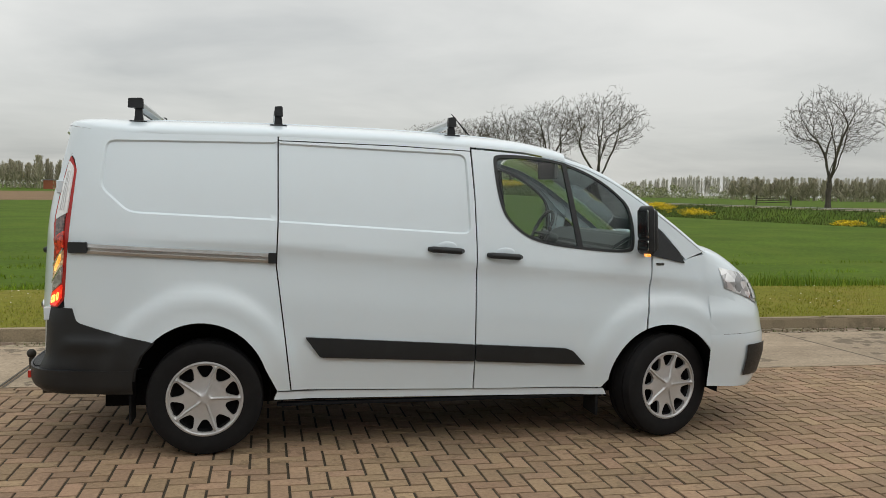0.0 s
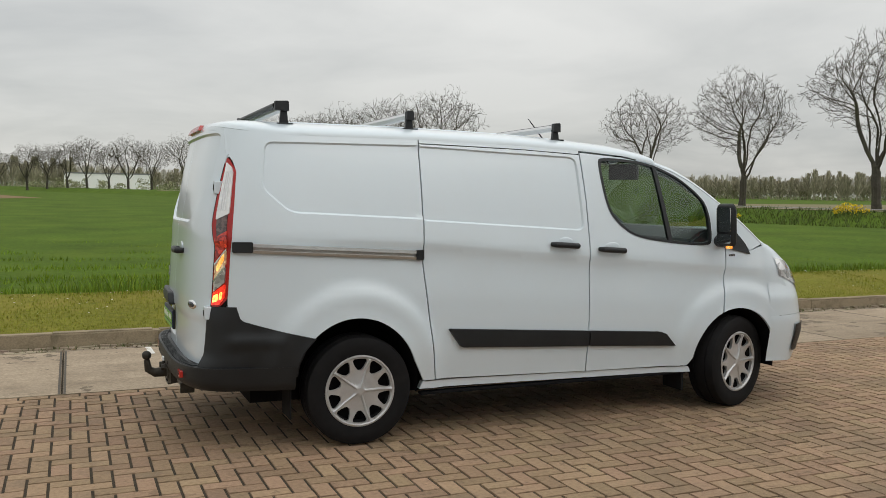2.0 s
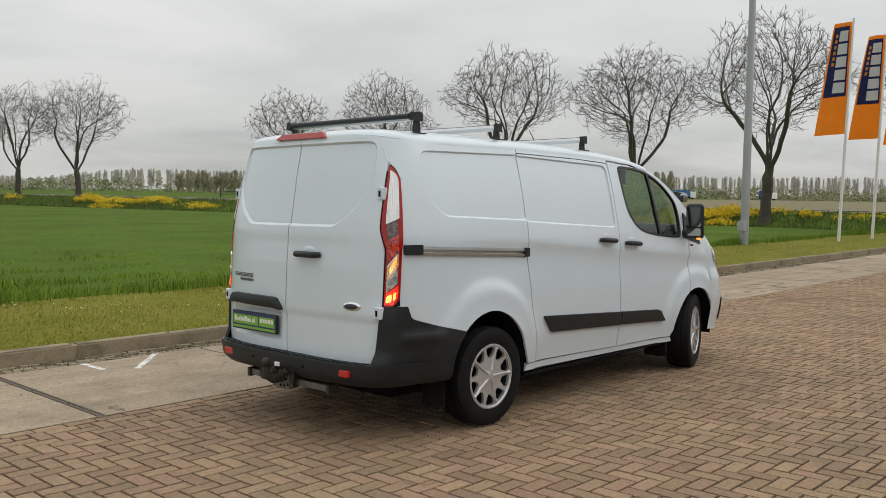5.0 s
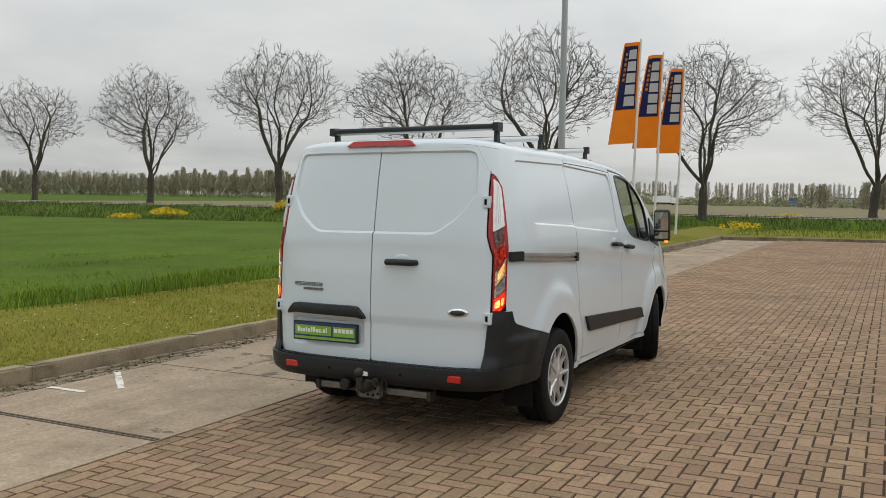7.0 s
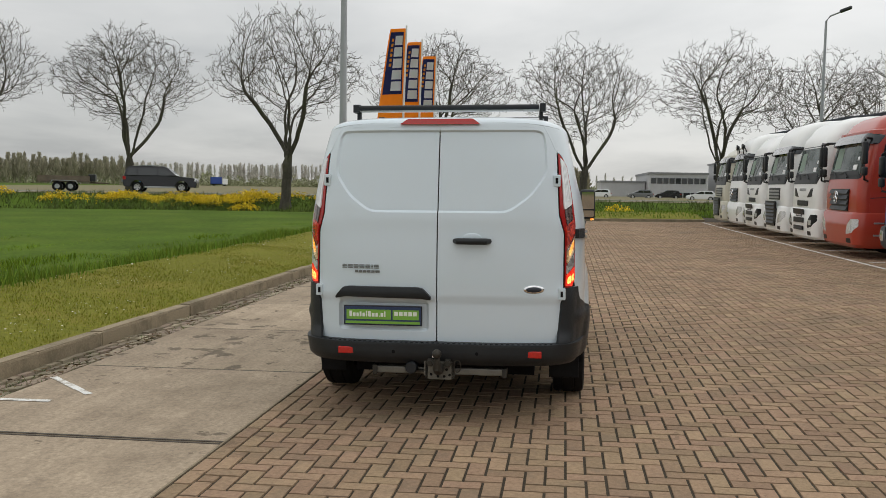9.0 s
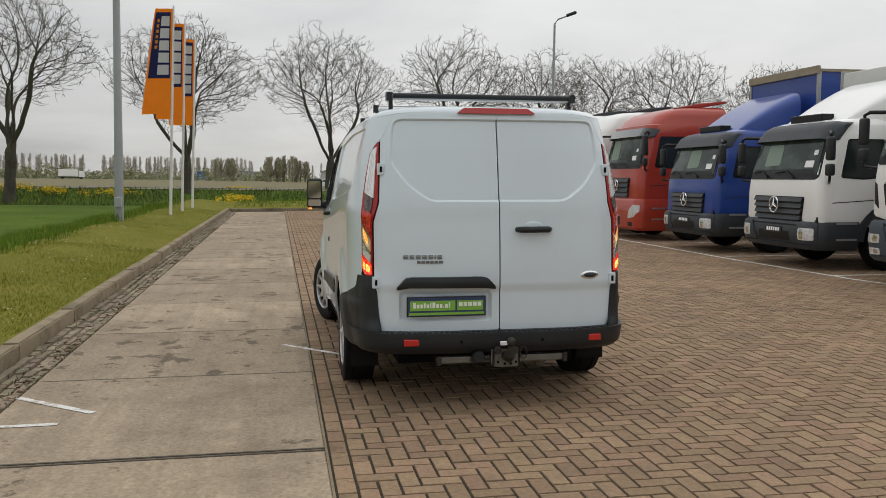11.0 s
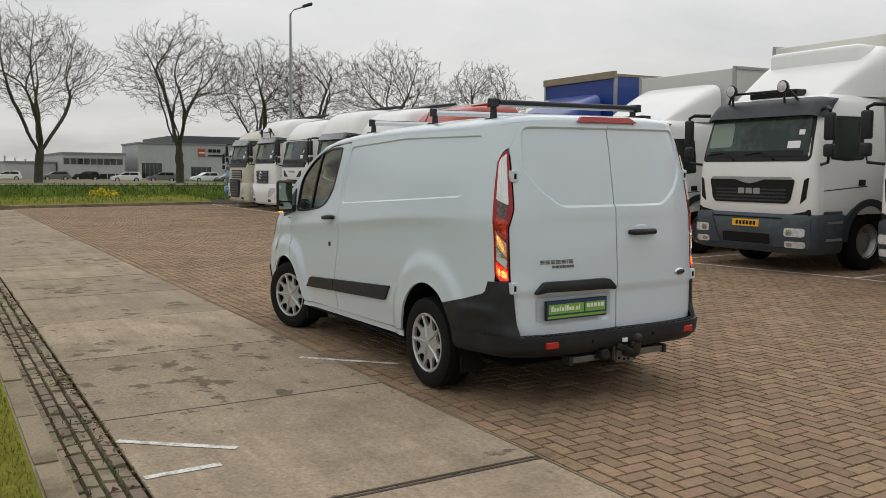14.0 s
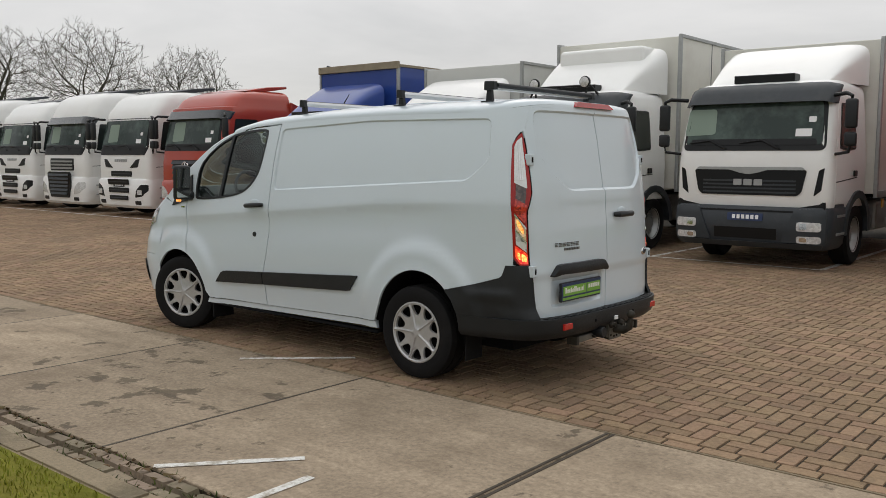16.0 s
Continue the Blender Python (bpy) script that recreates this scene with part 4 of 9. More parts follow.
    for z0, z1 in ((1.292, 1.468), (1.212, 1.278)):
        glass = softened([(0.985, z0), (1.112, z0), (1.112, z1), (0.985, z1)], 0.014)
        part("mirror_glass", skin(glass, lambda a, b: (2.701 + 0.012 * (1 - (b - 1.185) / 0.31) + 0.10 * (a - 0.968), s * a, b), (1, 0, 0), step=0.05, rim=0.006), M_MIRROR, door_mirror)
    arm = tube(bmesh.new(), [(2.80, s * 0.885, 1.225), (2.775, s * 0.94, 1.222), (2.755, s * 1.01, 1.215)], [0.050, 0.042, 0.034], 12)
    part("mirror_arm", arm, M_PLASTIC, door_mirror, smooth=True)
    ind = boxed(2.715, 2.750, min(s * 1.075, s * 1.112), max(s * 1.075, s * 1.112), 1.176, 1.196, bevel=0.006)
    part("mirror_indicator", ind, M_AMBER_LIT, door_mirror, "lit amber indicator")
    part("wing_badge", boxed(2.862, 2.915, min(s * (width_at(2.88, 1.12) - 0.004), s * (width_at(2.88, 1.12) + 0.004)), max(s * (width_at(2.88, 1.12) - 0.004), s * (width_at(2.88, 1.12) + 0.004)), 1.112, 1.128), M_CHROME, van, "small bright badge")

# ---- roof ----
def rear_rim(q):
    """Height of the roof's edge round the rear: q is 0 in the middle and 1 at the sides."""
    return lerp_table(RAIL_Z, -0.3 - 0.5 * max(0.0, 1 - q ** 4) ** 0.25)


def roof_z(x, y):
    h = lerp_table([(-0.8, 0.118), (1.5, 0.112), (2.1, 0.108), (2.3, 0.10)], x)
    if x > -0.3:
        ze = lerp_table(RAIL_Z, x)
        k = min(1.0, abs(y) / width_at(x, ze))
        return ze + h * (1 - k ** 2.4) ** 0.40
    y /= drawn(x)
    ze = rear_rim(y / width_at(-0.3, 1.875))
    w = width_at(-0.3, ze)
    k = min(1.0, ((abs(y) / w) ** 4 + ((-0.3 - x) / lerp_table(REAR_A, ze)) ** 4) ** 0.25)
    blend = ease(0.0, 0.35, -0.3 - x)
    low = 1.876 + (ze - 1.876) * blend
    return low + (1.993 - low) * (1 - k ** 2.4) ** 0.40


bm = bmesh.new()
rows = []
NX, NY = 70, 48
for i in range(NX + 1):
    row = []
    for j in range(NY + 1):
        q = math.sin((j / NY - 0.5) * math.pi)
        x0 = -0.3 - lerp_table(REAR_A, rear_rim(q)) * max(0.0, 1 - q ** 4) ** 0.25
        x = x0 + (2.27 + 0.05 * (1 - q * q) - x0) * (i / NX) ** 1.25
        yy = q * drawn(x) * width_at(max(x, -0.3), lerp_table(RAIL_Z, x) if x > -0.3 else rear_rim(q))
        row.append(bm.verts.new((x, yy, roof_z(x, yy))))
    rows.append(row)
for r0, r1 in zip(rows, rows[1:]):
    for j in range(NY):
        bm.faces.new((r0[j], r0[j + 1], r1[j + 1], r1[j]))
bmesh.ops.remove_doubles(bm, verts=bm.verts[:], dist=1e-4)
bmesh.ops.recalc_face_normals(bm, faces=bm.faces[:])
roof = part("roof", bm, M_WHITE, van, smooth=True)
for q in (-0.42, -0.14, 0.14, 0.42):
    bm = bmesh.new()
    pts = [(-0.35 + 2.4 * i / 16, q, roof_z(-0.35 + 2.4 * i / 16, q) - 0.004) for i in range(17)]
    tube(bm, pts, [0.006] + [0.012] * 15 + [0.006], 8)
    part("roof_rib", bm, M_WHITE, roof, smooth=True)

# ---- windscreen, bonnet, nose ----
SCREEN = [(2.27, 1.885), (2.45, 1.80), (2.65, 1.685), (2.85, 1.55), (3.05, 1.40), (3.2, 1.285), (3.3, 1.215)]
bm = bmesh.new()
rows = []
for i in range(25):
    k = i / 24
    row = []
    for j in range(25):
        q = -1 + 2 * j / 24
        x = 2.27 + 0.05 * (1 - q * q) + (0.93 + 0.10 * (1 - q * q)) * k
        ze = lerp_table(RAIL_Z, x)
        ye = width_at(min(x, 3.2), ze) - 0.012
        z0 = lerp_table(SCREEN, x)
        row.append(bm.verts.new((x, q * ye, z0 + (ze - z0) * abs(q) ** 4)))
    rows.append(row)
for r0, r1 in zip(rows, rows[1:]):
    for j in range(24):
        bm.faces.new((r0[j], r0[j + 1], r1[j + 1], r1[j]))
bmesh.ops.recalc_face_normals(bm, faces=bm.faces[:])
screen = part("windscreen", bm, M_GLASS, van, "green-tinted windscreen", smooth=True)
screen.visible_shadow = False



for s in (-1, 1):      # the white pillar that carries the roof's line down to the bonnet
    bm = bmesh.new()
    rows = []
    for i in range(37):
        x = 2.12 + 1.10 * i / 36
        rz = lerp_table(RAIL_Z, x)
        w = width_at(min(x, 3.2), rz)
        rows.append([bm.verts.new((x, s * y, z)) for y, z in ((w - 0.004, rz - 0.016), (w + 0.001, rz - 0.004), (w - 0.008, rz + 0.010), (w - 0.030, rz + 0.022), (w - 0.052, rz + 0.020))])
    for r0, r1 in zip(rows, rows[1:]):
        for j in range(4):
            bm.faces.new((r0[j], r0[j + 1], r1[j + 1], r1[j]))
    bmesh.ops.recalc_face_normals(bm, faces=bm.faces[:])
    if sum(f.normal.z for f in bm.faces) < 0:
        bmesh.ops.reverse_faces(bm, faces=bm.faces[:])
    part("roof_pillar", bm, M_WHITE, van, smooth=True)


def nose(z, k, off=0.0):
    """The nose's outer skin: k runs from -1 (right side) over 0 (front) to 1 (left side)."""
    w = width_at(3.2, z) + off
    front = lerp_table(NOSE_X, z) + off
    a = k * math.pi / 2
    c, sn = max(0.0, math.cos(a)), math.sin(a)
    return (3.2 + (front - 3.2) * c ** (2 / 2.7), w * math.copysign(abs(sn) ** (2 / 2.7), sn), z)


def nose_patch(z_of, k0, k1, nz, nk, off=0.0):
    bm = bmesh.new()
    rows = []
    for i in range(nz + 1):
        row = []
        for j in range(nk + 1):
            k = k0 + (k1 - k0) * j / nk
            lo, hi = z_of(k)
            row.append(bm.verts.new(nose(lo + (hi - lo) * i / nz, k, off)))
        rows.append(row)
    for r0, r1 in zip(rows, rows[1:]):
        for j in range(nk):
            bm.faces.new((r0[j], r0[j + 1], r1[j + 1], r1[j]))
    bmesh.ops.recalc_face_normals(bm, faces=bm.faces[:])
    if sum(f.normal.x for f in bm.faces) < 0:
        bmesh.ops.reverse_faces(bm, faces=bm.faces[:])
    return bm


M_VAN_HEAD = lens_material("van_headlamp", (0.18, 0.18, 0.185), (0.88, 0.89, 0.90), 22, lo=0.36, hi=0.60, metal=0.35)
bonnet_edge = lambda k: 1.13 - 0.10 * math.cos(k * math.pi / 2) ** 0.8 * (1 if abs(k) < 0.98 else 0)
bumper = part("front_bumper", nose_patch(lambda k: (0.27 + 0.05 * (1 - math.cos(k * math.pi / 2)), 0.66), -0.985, 0.985, 14, 60), M_WHITE, van, "white front bumper", smooth=True)
part("nose_panel", nose_patch(lambda k: (0.662, bonnet_edge(k)), -0.985, 0.985, 14, 60), M_WHITE, van, smooth=True)
part("grille", nose_patch(lambda k: (0.36, 0.80), -0.36, 0.36, 8, 20, 0.008), M_PLASTIC, bumper, "black grille")
for s in (-1, 1):
    part("fog_lamp_panel", nose_patch(lambda k: (0.355 + 0.03 * abs(k), 0.585), s * 0.50, s * 0.77, 6, 12, 0.012), M_PLASTIC, bumper, "black fog lamp surround", smooth=True)
    lamp = part("headlamp", nose_patch(lambda k: (0.84 + 0.34 * max(0.0, abs(k) - 0.55), bonnet_edge(k) - 0.012 - 0.04 * max(0.0, 0.6 - abs(k))), s * 0.42, s * 0.90, 10, 22, 0.006), M_VAN_HEAD, van, "clear glass headlamp", smooth=True)
    part("headlamp_bowl", nose_patch(lambda k: (0.88, 0.98), s * 0.48, s * 0.62, 4, 6, 0.011), M_CHROME, lamp, smooth=True)
bm = bmesh.new()
rows = []
for i in range(17):
    row = []
    for j in range(31):
        k = -0.985 + 1.97 * j / 30
        e = Vector(nose(bonnet_edge(k), k))
        q = math.sin(k * math.pi / 2)
        back = Vector((3.16 + 0.06 * (1 - q * q), q * (width_at(3.16, 1.19) - 0.02), 1.205 + 0.045 * (1 - q * q)))
        w = i / 16
        v = back.lerp(e, w)
        v.z += 0.075 * math.sin(w * math.pi) * (1 - 0.5 * q * q)
        row.append(bm.verts.new(v))
    rows.append(row)
for r0, r1 in zip(rows, rows[1:]):
    for j in range(30):
        bm.faces.new((r0[j], r0[j + 1], r1[j + 1], r1[j]))
bmesh.ops.recalc_face_normals(bm, faces=bm.faces[:])
part("bonnet", bm, M_WHITE, van, smooth=True)

# ---- rear: doors, lamps, bumper ----
DOOR_Y = [(0.515, 0.782), (0.87, 0.810), (1.22, 0.810), (1.34, 0.776), (1.75, 0.756), (1.86, 0.742), (1.905, 0.734)]
PLATE_SINK = softened([(0.05, 0.775), (0.66, 0.775), (0.66, 0.575), (0.05, 0.575)], 0.04)
UP_SINK = softened([(-0.705, 1.60), (-0.60, 1.455), (-0.455, 1.350), (0.455, 1.350), (0.60, 1.455), (0.705, 1.60), (0.69, 1.82), (0.665, 1.888), (-0.665, 1.888), (-0.69, 1.82)], 0.055)


def rear_place(y, z, off=0.0):
    x = rear_at(y, z) - off
    x += sunk(UP_SINK, y, z, 0.017, 0.014) + sunk(PLATE_SINK, y, z, 0.02, 0.02)
    x += 0.012 * (1 - ease(0.772, 0.792, z))            # the fold across the lower doors
    x -= 0.004 * math.exp(-((z - 1.31) / 0.05) ** 2) * (1 if abs(y) < 0.6 else 0.5)
    return (x, y, z)


def door_half(s):
    edge = [(s * y, z) for z, y in DOOR_Y]
    a, b = (s * G, 0.515), (s * G, 1.905)
    return softened([a] + edge[:-1] + [(s * 0.734, 1.905)] + [b], 0.012)


rear_doors = {}
for s in (1, -1):
    sink_lines = (UP_SINK, inset(UP_SINK, 0.014)) + ((PLATE_SINK, inset(PLATE_SINK, 0.02)) if s > 0 else ())
    rear_doors[s] = part("rear_door", skin(door_half(s), rear_place, (1, 0, 0), lines=sink_lines, step=0.026), M_WHITE, van, "white rear door", smooth=True)
    # body frame above and beside the doors
    bm = bmesh.new()
    rows = []
    for i in range(13):
        z = 1.725 + (1.908 - 1.725) * i / 12
        row = []
        w, a = width_at(-0.3, z), lerp_table(REAR_A, z)
        y_in = lerp_table(DOOR_Y, z) + 0.008
        x_out = lerp_table(LAMP_FRONT, z) + 0.002
        f0 = math.asin(min(1.0, ((-0.3 - x_out) / a)) ** (REAR_N / 2))
        f1 = math.acos(min(1.0, y_in / (w * DRAWN_IN)) ** (REAR_N / 2))
        for j in range(11):
            f = f0 + (f1 - f0) * j / 10
            xx = -0.3 - a * math.sin(f) ** (2 / REAR_N)
            row.append(bm.verts.new((xx, s * w * drawn(xx) * math.cos(f) ** (2 / REAR_N), z)))
        rows.append(row)
    for r0, r1 in zip(rows, rows[1:]):
        for j in range(10):
            bm.faces.new((r0[j], r0[j + 1], r1[j + 1], r1[j]))
    bmesh.ops.recalc_face_normals(bm, faces=bm.faces[:])
    if sum(f.normal.y * s for f in bm.faces) < 0:
        bmesh.ops.reverse_faces(bm, faces=bm.faces[:])
    part("rear_pillar", bm, M_WHITE, van, smooth=True)


def corner(s, z, f, off=0.0):
    """Round the rear corner: f is 0 at the lamp's forward edge and 1 at the door."""
    w, a = width_at(-0.3, z), lerp_table(REAR_A, z)
    f0 = math.asin(min(1.0, ((-0.3 - lerp_table(LAMP_FRONT, z)) / a)) ** (REAR_N / 2))
    f1 = math.acos(min(1.0, (lerp_table(DOOR_Y, z) + 0.008) / (w * DRAWN_IN)) ** (REAR_N / 2))
    g = f0 + (f1 - f0) * f
    xx = -0.3 - (a + off) * math.sin(g) ** (2 / REAR_N)
    return Vector((xx, s * (w * drawn(xx) + off) * math.cos(g) ** (2 / REAR_N), z))


def corner_patch(s, z0, z1, f0, f1, off, nz=10, nf=8, slant=0.0):
    """A patch of lamp; slant tilts its upper and lower edges."""
    bm = bmesh.new()
    rows = []
    for i in range(nz + 1):
        row = []
        for j in range(nf + 1):
            f = f0 + (f1 - f0) * j / nf
            z = z0 + (z1 - z0) * i / nz + slant * (f - f0)
            row.append(bm.verts.new(corner(s, min(1.74, z), f, off)))
        rows.append(row)
    for r0, r1 in zip(rows, rows[1:]):
        for j in range(nf):
            bm.faces.new((r0[j], r0[j + 1], r1[j + 1], r1[j]))
    bmesh.ops.recalc_face_normals(bm, faces=bm.faces[:])
    if sum(f.normal.y * s for f in bm.faces) < 0:
        bmesh.ops.reverse_faces(bm, faces=bm.faces[:])
    border = [e for e in bm.edges if e.is_boundary]
    res = bmesh.ops.extrude_edge_only(bm, edges=border)
    mid = Vector((-0.45, s * 0.5, 0))
    for v in res["geom"]:
        if isinstance(v, bmesh.types.BMVert):
            d = Vector((mid.x - v.co.x, mid.y - v.co.y, 0))
            v.co += d.normalized() * 0.012
    return bm


for s in (1, -1):
    def lens(name, outline, off, mat, host, label="", soft=0.008, step=0.014):
        flat = softened([(f * 0.13, z) for f, z in outline], soft)
        if s < 0:
            flat = flat[::-1]
        return part(name, skin(flat, lambda u, v: corner(s, v, u / 0.13, off), (0.5, -0.5 * s, 0), step=step, rim=0.012), mat, host, label, smooth=True)

    lamp = lens("tail_lamp", [(0.0, 0.915), (0.0, 1.665), (0.30, 1.722), (1.0, 1.74), (1.0, 0.868), (0.40, 0.870)], 0.004, M_RED_LENS, van, "red and clear tail lamp, lit", 0.02)
    # the dark backing paints in the shade of the gap round the lamp
    part("lamp_housing", corner_patch(s, 0.872, 1.74, 0.0, 1.0, 0.0005, 20, 8), M_DARK, lamp, "dark backing for the shaded gap round the lamp", smooth=True)
    strip = lens("clear_lens", [(0.17, 1.410), (0.17, 1.645), (0.30, 1.685), (0.70, 1.705), (0.80, 1.708), (0.80, 1.372)], 0.011, M_CLEAR_LENS, lamp, "clear ribbed lens")
    for f in (0.36, 0.49, 0.60):
        lens("lens_rib", [(f - 0.018, 1.43), (f - 0.018, 1.655), (f + 0.018, 1.66), (f + 0.018, 1.425)], 0.0145, M_CHROME, strip, "", 0.002)
    lens("smoked_lens", [(0.24, 1.300), (0.24, 1.405), (0.74, 1.375), (0.76, 1.270)], 0.010, M_SMOKE_LENS, lamp, "smoked dark lens")
    lens("brake_lens", [(0.20, 1.215), (0.22, 1.31), (0.92, 1.262), (0.92, 1.135)], 0.0115, M_RED_BRIGHT, lamp, "bright red brake lens")
    amber = lens("indicator_lens", [(0.20, 1.115), (0.20, 1.205), (0.90, 1.120), (0.90, 1.025)], 0.012, M_AMBER_LENS, lamp, "clear and amber indicator lens, lit")
    lens("indicator_bulb", [(0.30, 1.140), (0.32, 1.180), (0.50, 1.155), (0.76, 1.098), (0.70, 1.070), (0.48, 1.105)], 0.0145, M_AMBER_LIT, amber, "lit amber bulb", 0.012)
    grey = lens("reversing_lens", [(0.20, 1.010), (0.20, 1.103), (0.90, 1.013), (0.90, 0.955)], 0.011, M_GREY_LENS, lamp, "clear grey reversing lens")
    for host, zz in ((amber, 1.205), (grey, 1.108)):      # bright bars that part the lenses
        lens("chrome_bar", [(0.18, zz - 0.007), (0.18, zz + 0.007), (0.92, zz - 0.087), (0.92, zz - 0.101)], 0.0150, M_CHROME, host, "bright bar", 0.003)
    tail = lens("tail_light", [(0.14, 0.925), (0.14, 1.002), (0.92, 0.948), (0.96, 0.880), (0.45, 0.880)], 0.012, M_RED_GLOW, lamp, "glowing red tail light")
    lens("tail_bulb", [(0.28, 0.918), (0.28, 0.962), (0.46, 0.950), (0.46, 0.905)], 0.0145, M_RED_LIT, tail, "lit bulb", 0.012)
    lens("tail_bulb", [(0.54, 0.900), (0.54, 0.950), (0.86, 0.932), (0.90, 0.893)], 0.0145, M_RED_LIT, tail, "lit bulb", 0.012)
    # hinges
    for zc in (1.56, 0.83):
        y = lerp_table(DOOR_Y, zc)
        hx = rear_at(y, zc)
        bm = boxed(hx - 0.026, hx + 0.02, min(s * (y - 0.026), s * (y + 0.02)), max(s * (y - 0.026), s * (y + 0.02)), zc - 0.038, zc + 0.038, bevel=0.006)
        hinge = part("hinge", bm, M_WHITE, rear_doors[s], "white exposed hinge")
        part("hinge_slot", boxed(hx - 0.0285, hx - 0.025, min(s * (y - 0.012), s * (y + 0.004)), max(s * (y - 0.012), s * (y + 0.004)), zc - 0.018, zc + 0.018), M_DARK, hinge)

# dark strips that paint in the shade of the gaps round the rear doors
for s in (1, -1):
    strip_outline = [(s * (lerp_table(DOOR_Y, 0.52 + 1.18 * k / 40) + 0.0028), 0.52 + 1.18 * k / 40) for k in range(41)]
    strip_outline += [(s * (lerp_table(DOOR_Y, 0.52 + 1.18 * k / 40) + 0.0060), 0.52 + 1.18 * k / 40) for k in range(40, -1, -1)]
    if s < 0:
        strip_outline = strip_outline[::-1]
    part("door_seal", skin(strip_outline, lambda y, z: (rear_at(y, z) - 0.0015, y, z), (1, 0, 0), step=0.02, rim=0.008), M_DARK, rear_doors[s])
part("door_seal", skin([(-0.60, 1.898), (0.60, 1.898), (0.60, 1.914), (-0.60, 1.914)], lambda y, z: (rear_at(y, z) + 0.010, y, z), (1, 0, 0), step=0.03, rim=0.0), M_DARK, van)

# frame over the doors and the high brake light
bm = bmesh.new()
rows = []
for i in range(7):
    row = []
    for j in range(49):
        q = math.sin((j / 48 - 0.5) * math.pi) * 0.999
        low = min(1.885, rear_rim(q) - 0.004)
        z = low + (rear_rim(q) - low) * i / 6
        xx = -0.3 - lerp_table(REAR_A, z) * max(0.0, 1 - q ** 4) ** 0.25
        row.append(bm.verts.new((xx + (0.0 if z > 1.9 or abs(q) > 0.84 else 0.006), q * drawn(xx) * width_at(-0.3, z), z)))
    rows.append(row)
for r0, r1 in zip(rows, rows[1:]):
    for j in range(48):
        bm.faces.new((r0[j], r0[j + 1], r1[j + 1], r1[j]))
bmesh.ops.recalc_face_normals(bm, faces=bm.faces[:])
if sum(f.normal.x for f in bm.faces) > 0:
    bmesh.ops.reverse_faces(bm, faces=bm.faces[:])
part("rear_header", bm, M_WHITE, van, smooth=True)
stop = softened([(-0.265, 1.925), (0.265, 1.925), (0.215, 1.962), (-0.215, 1.962)], 0.01)
part("high_brake_light", skin(stop, lambda y, z: (rear_at(y, z) - 0.02, y, z), (1, 0, 0), step=0.03, rim=0.05), M_RED_LENS, van, "dark red high brake light", smooth=True)

# handle, lock grip over the number plate, plate, badges
hy0, hy1, hz = -0.34, -0.115, 1.17
bm = bmesh.new()
hx = rear_at(-0.23, hz)
tube(bm, [(hx, hy1, hz), (hx - 0.035, hy1 - 0.02, hz), (hx - 0.042, (hy0 + hy1) / 2, hz), (hx - 0.035, hy0 + 0.02, hz), (hx, hy0, hz)], [0.016, 0.021, 0.021, 0.021, 0.016], 10)
part("handle", bm, M_PLASTIC, rear_doors[-1], "black pull handle", smooth=True)
bm = bmesh.new()
bmesh.ops.create_uvsphere(bm, u_segments=20, v_segments=10, radius=1.0, matrix=Matrix.LocRotScale((hx + 0.002, (hy0 + hy1) / 2, hz + 0.022), None, (0.008, 0.062, 0.03)))
part("handle_cup", bm, M_WHITE, rear_doors[-1], smooth=True)
grip = softened([(0.035, 0.785), (0.10, 0.795), (0.60, 0.80), (0.675, 0.785), (0.675, 0.80), (0.62, 0.862), (0.58, 0.868), (0.13, 0.868), (0.09, 0.862), (0.035, 0.805)], 0.012)
part("door_grip", skin(grip, lambda y, z: (rear_at(y, z) - 0.028 - 0.012 * (1 - ((z - 0.83) / 0.045) ** 2), y, z), (1, 0, 0), step=0.02, rim=0.05), M_PLASTIC, rear_doors[1], "black grip over the plate", smooth=True)
M_PLATE_FRAME = material("plate_frame_black", (0.015, 0.016, 0.022), 0.4)
M_PLATE_GREEN = material("plate_green", (0.20, 0.42, 0.06), 0.45, grain=0.05, grain_scale=30)
M_PLATE_NAVY = material("plate_navy", (0.03, 0.05, 0.12), 0.45)
M_PLATE_WHITE = material("plate_white", (0.78, 0.80, 0.72), 0.5)
px = rear_at(0.35, 0.675) + 0.006
plate = part("number_plate", boxed(px - 0.012, px + 0.006, 0.095, 0.615, 0.612, 0.742, bevel=0.004), M_PLATE_FRAME, rear_doors[1], "green and navy dealer plate in a black frame")
part("plate_face", boxed(px - 0.0155, px - 0.0118, 0.102, 0.608, 0.619, 0.735), M_PLATE_NAVY, plate)
part("plate_field", boxed(px - 0.0185, px - 0.0152, 0.30, 0.595, 0.652, 0.716), M_PLATE_GREEN, plate, "green field")
part("plate_field", boxed(px - 0.0185, px - 0.0152, 0.115, 0.287, 0.652, 0.716), M_PLATE_GREEN, plate, "green field")
part("plate_strip", boxed(px - 0.0185, px - 0.0152, 0.108, 0.602, 0.624, 0.640), M_PLATE_GREEN, plate, "green strip")
# lettering as plain bars
bar_y = 0.575
for k, (wide, high) in enumerate([(0.017, 0.036), (0.017, 0.024), (0.015, 0.024), (0.012, 0.032), (0.017, 0.024), (0.008, 0.036), (0.018, 0.036), (0.018, 0.024), (0.016, 0.024), (0.005, 0.008), (0.018, 0.024), (0.008, 0.036)]):
    part("plate_bar", boxed(px - 0.0205, px - 0.0182, bar_y - wide, bar_y, 0.670, 0.670 + high), M_PLATE_WHITE, plate)
    bar_y -= wide + 0.0065
bar_y = 0.276
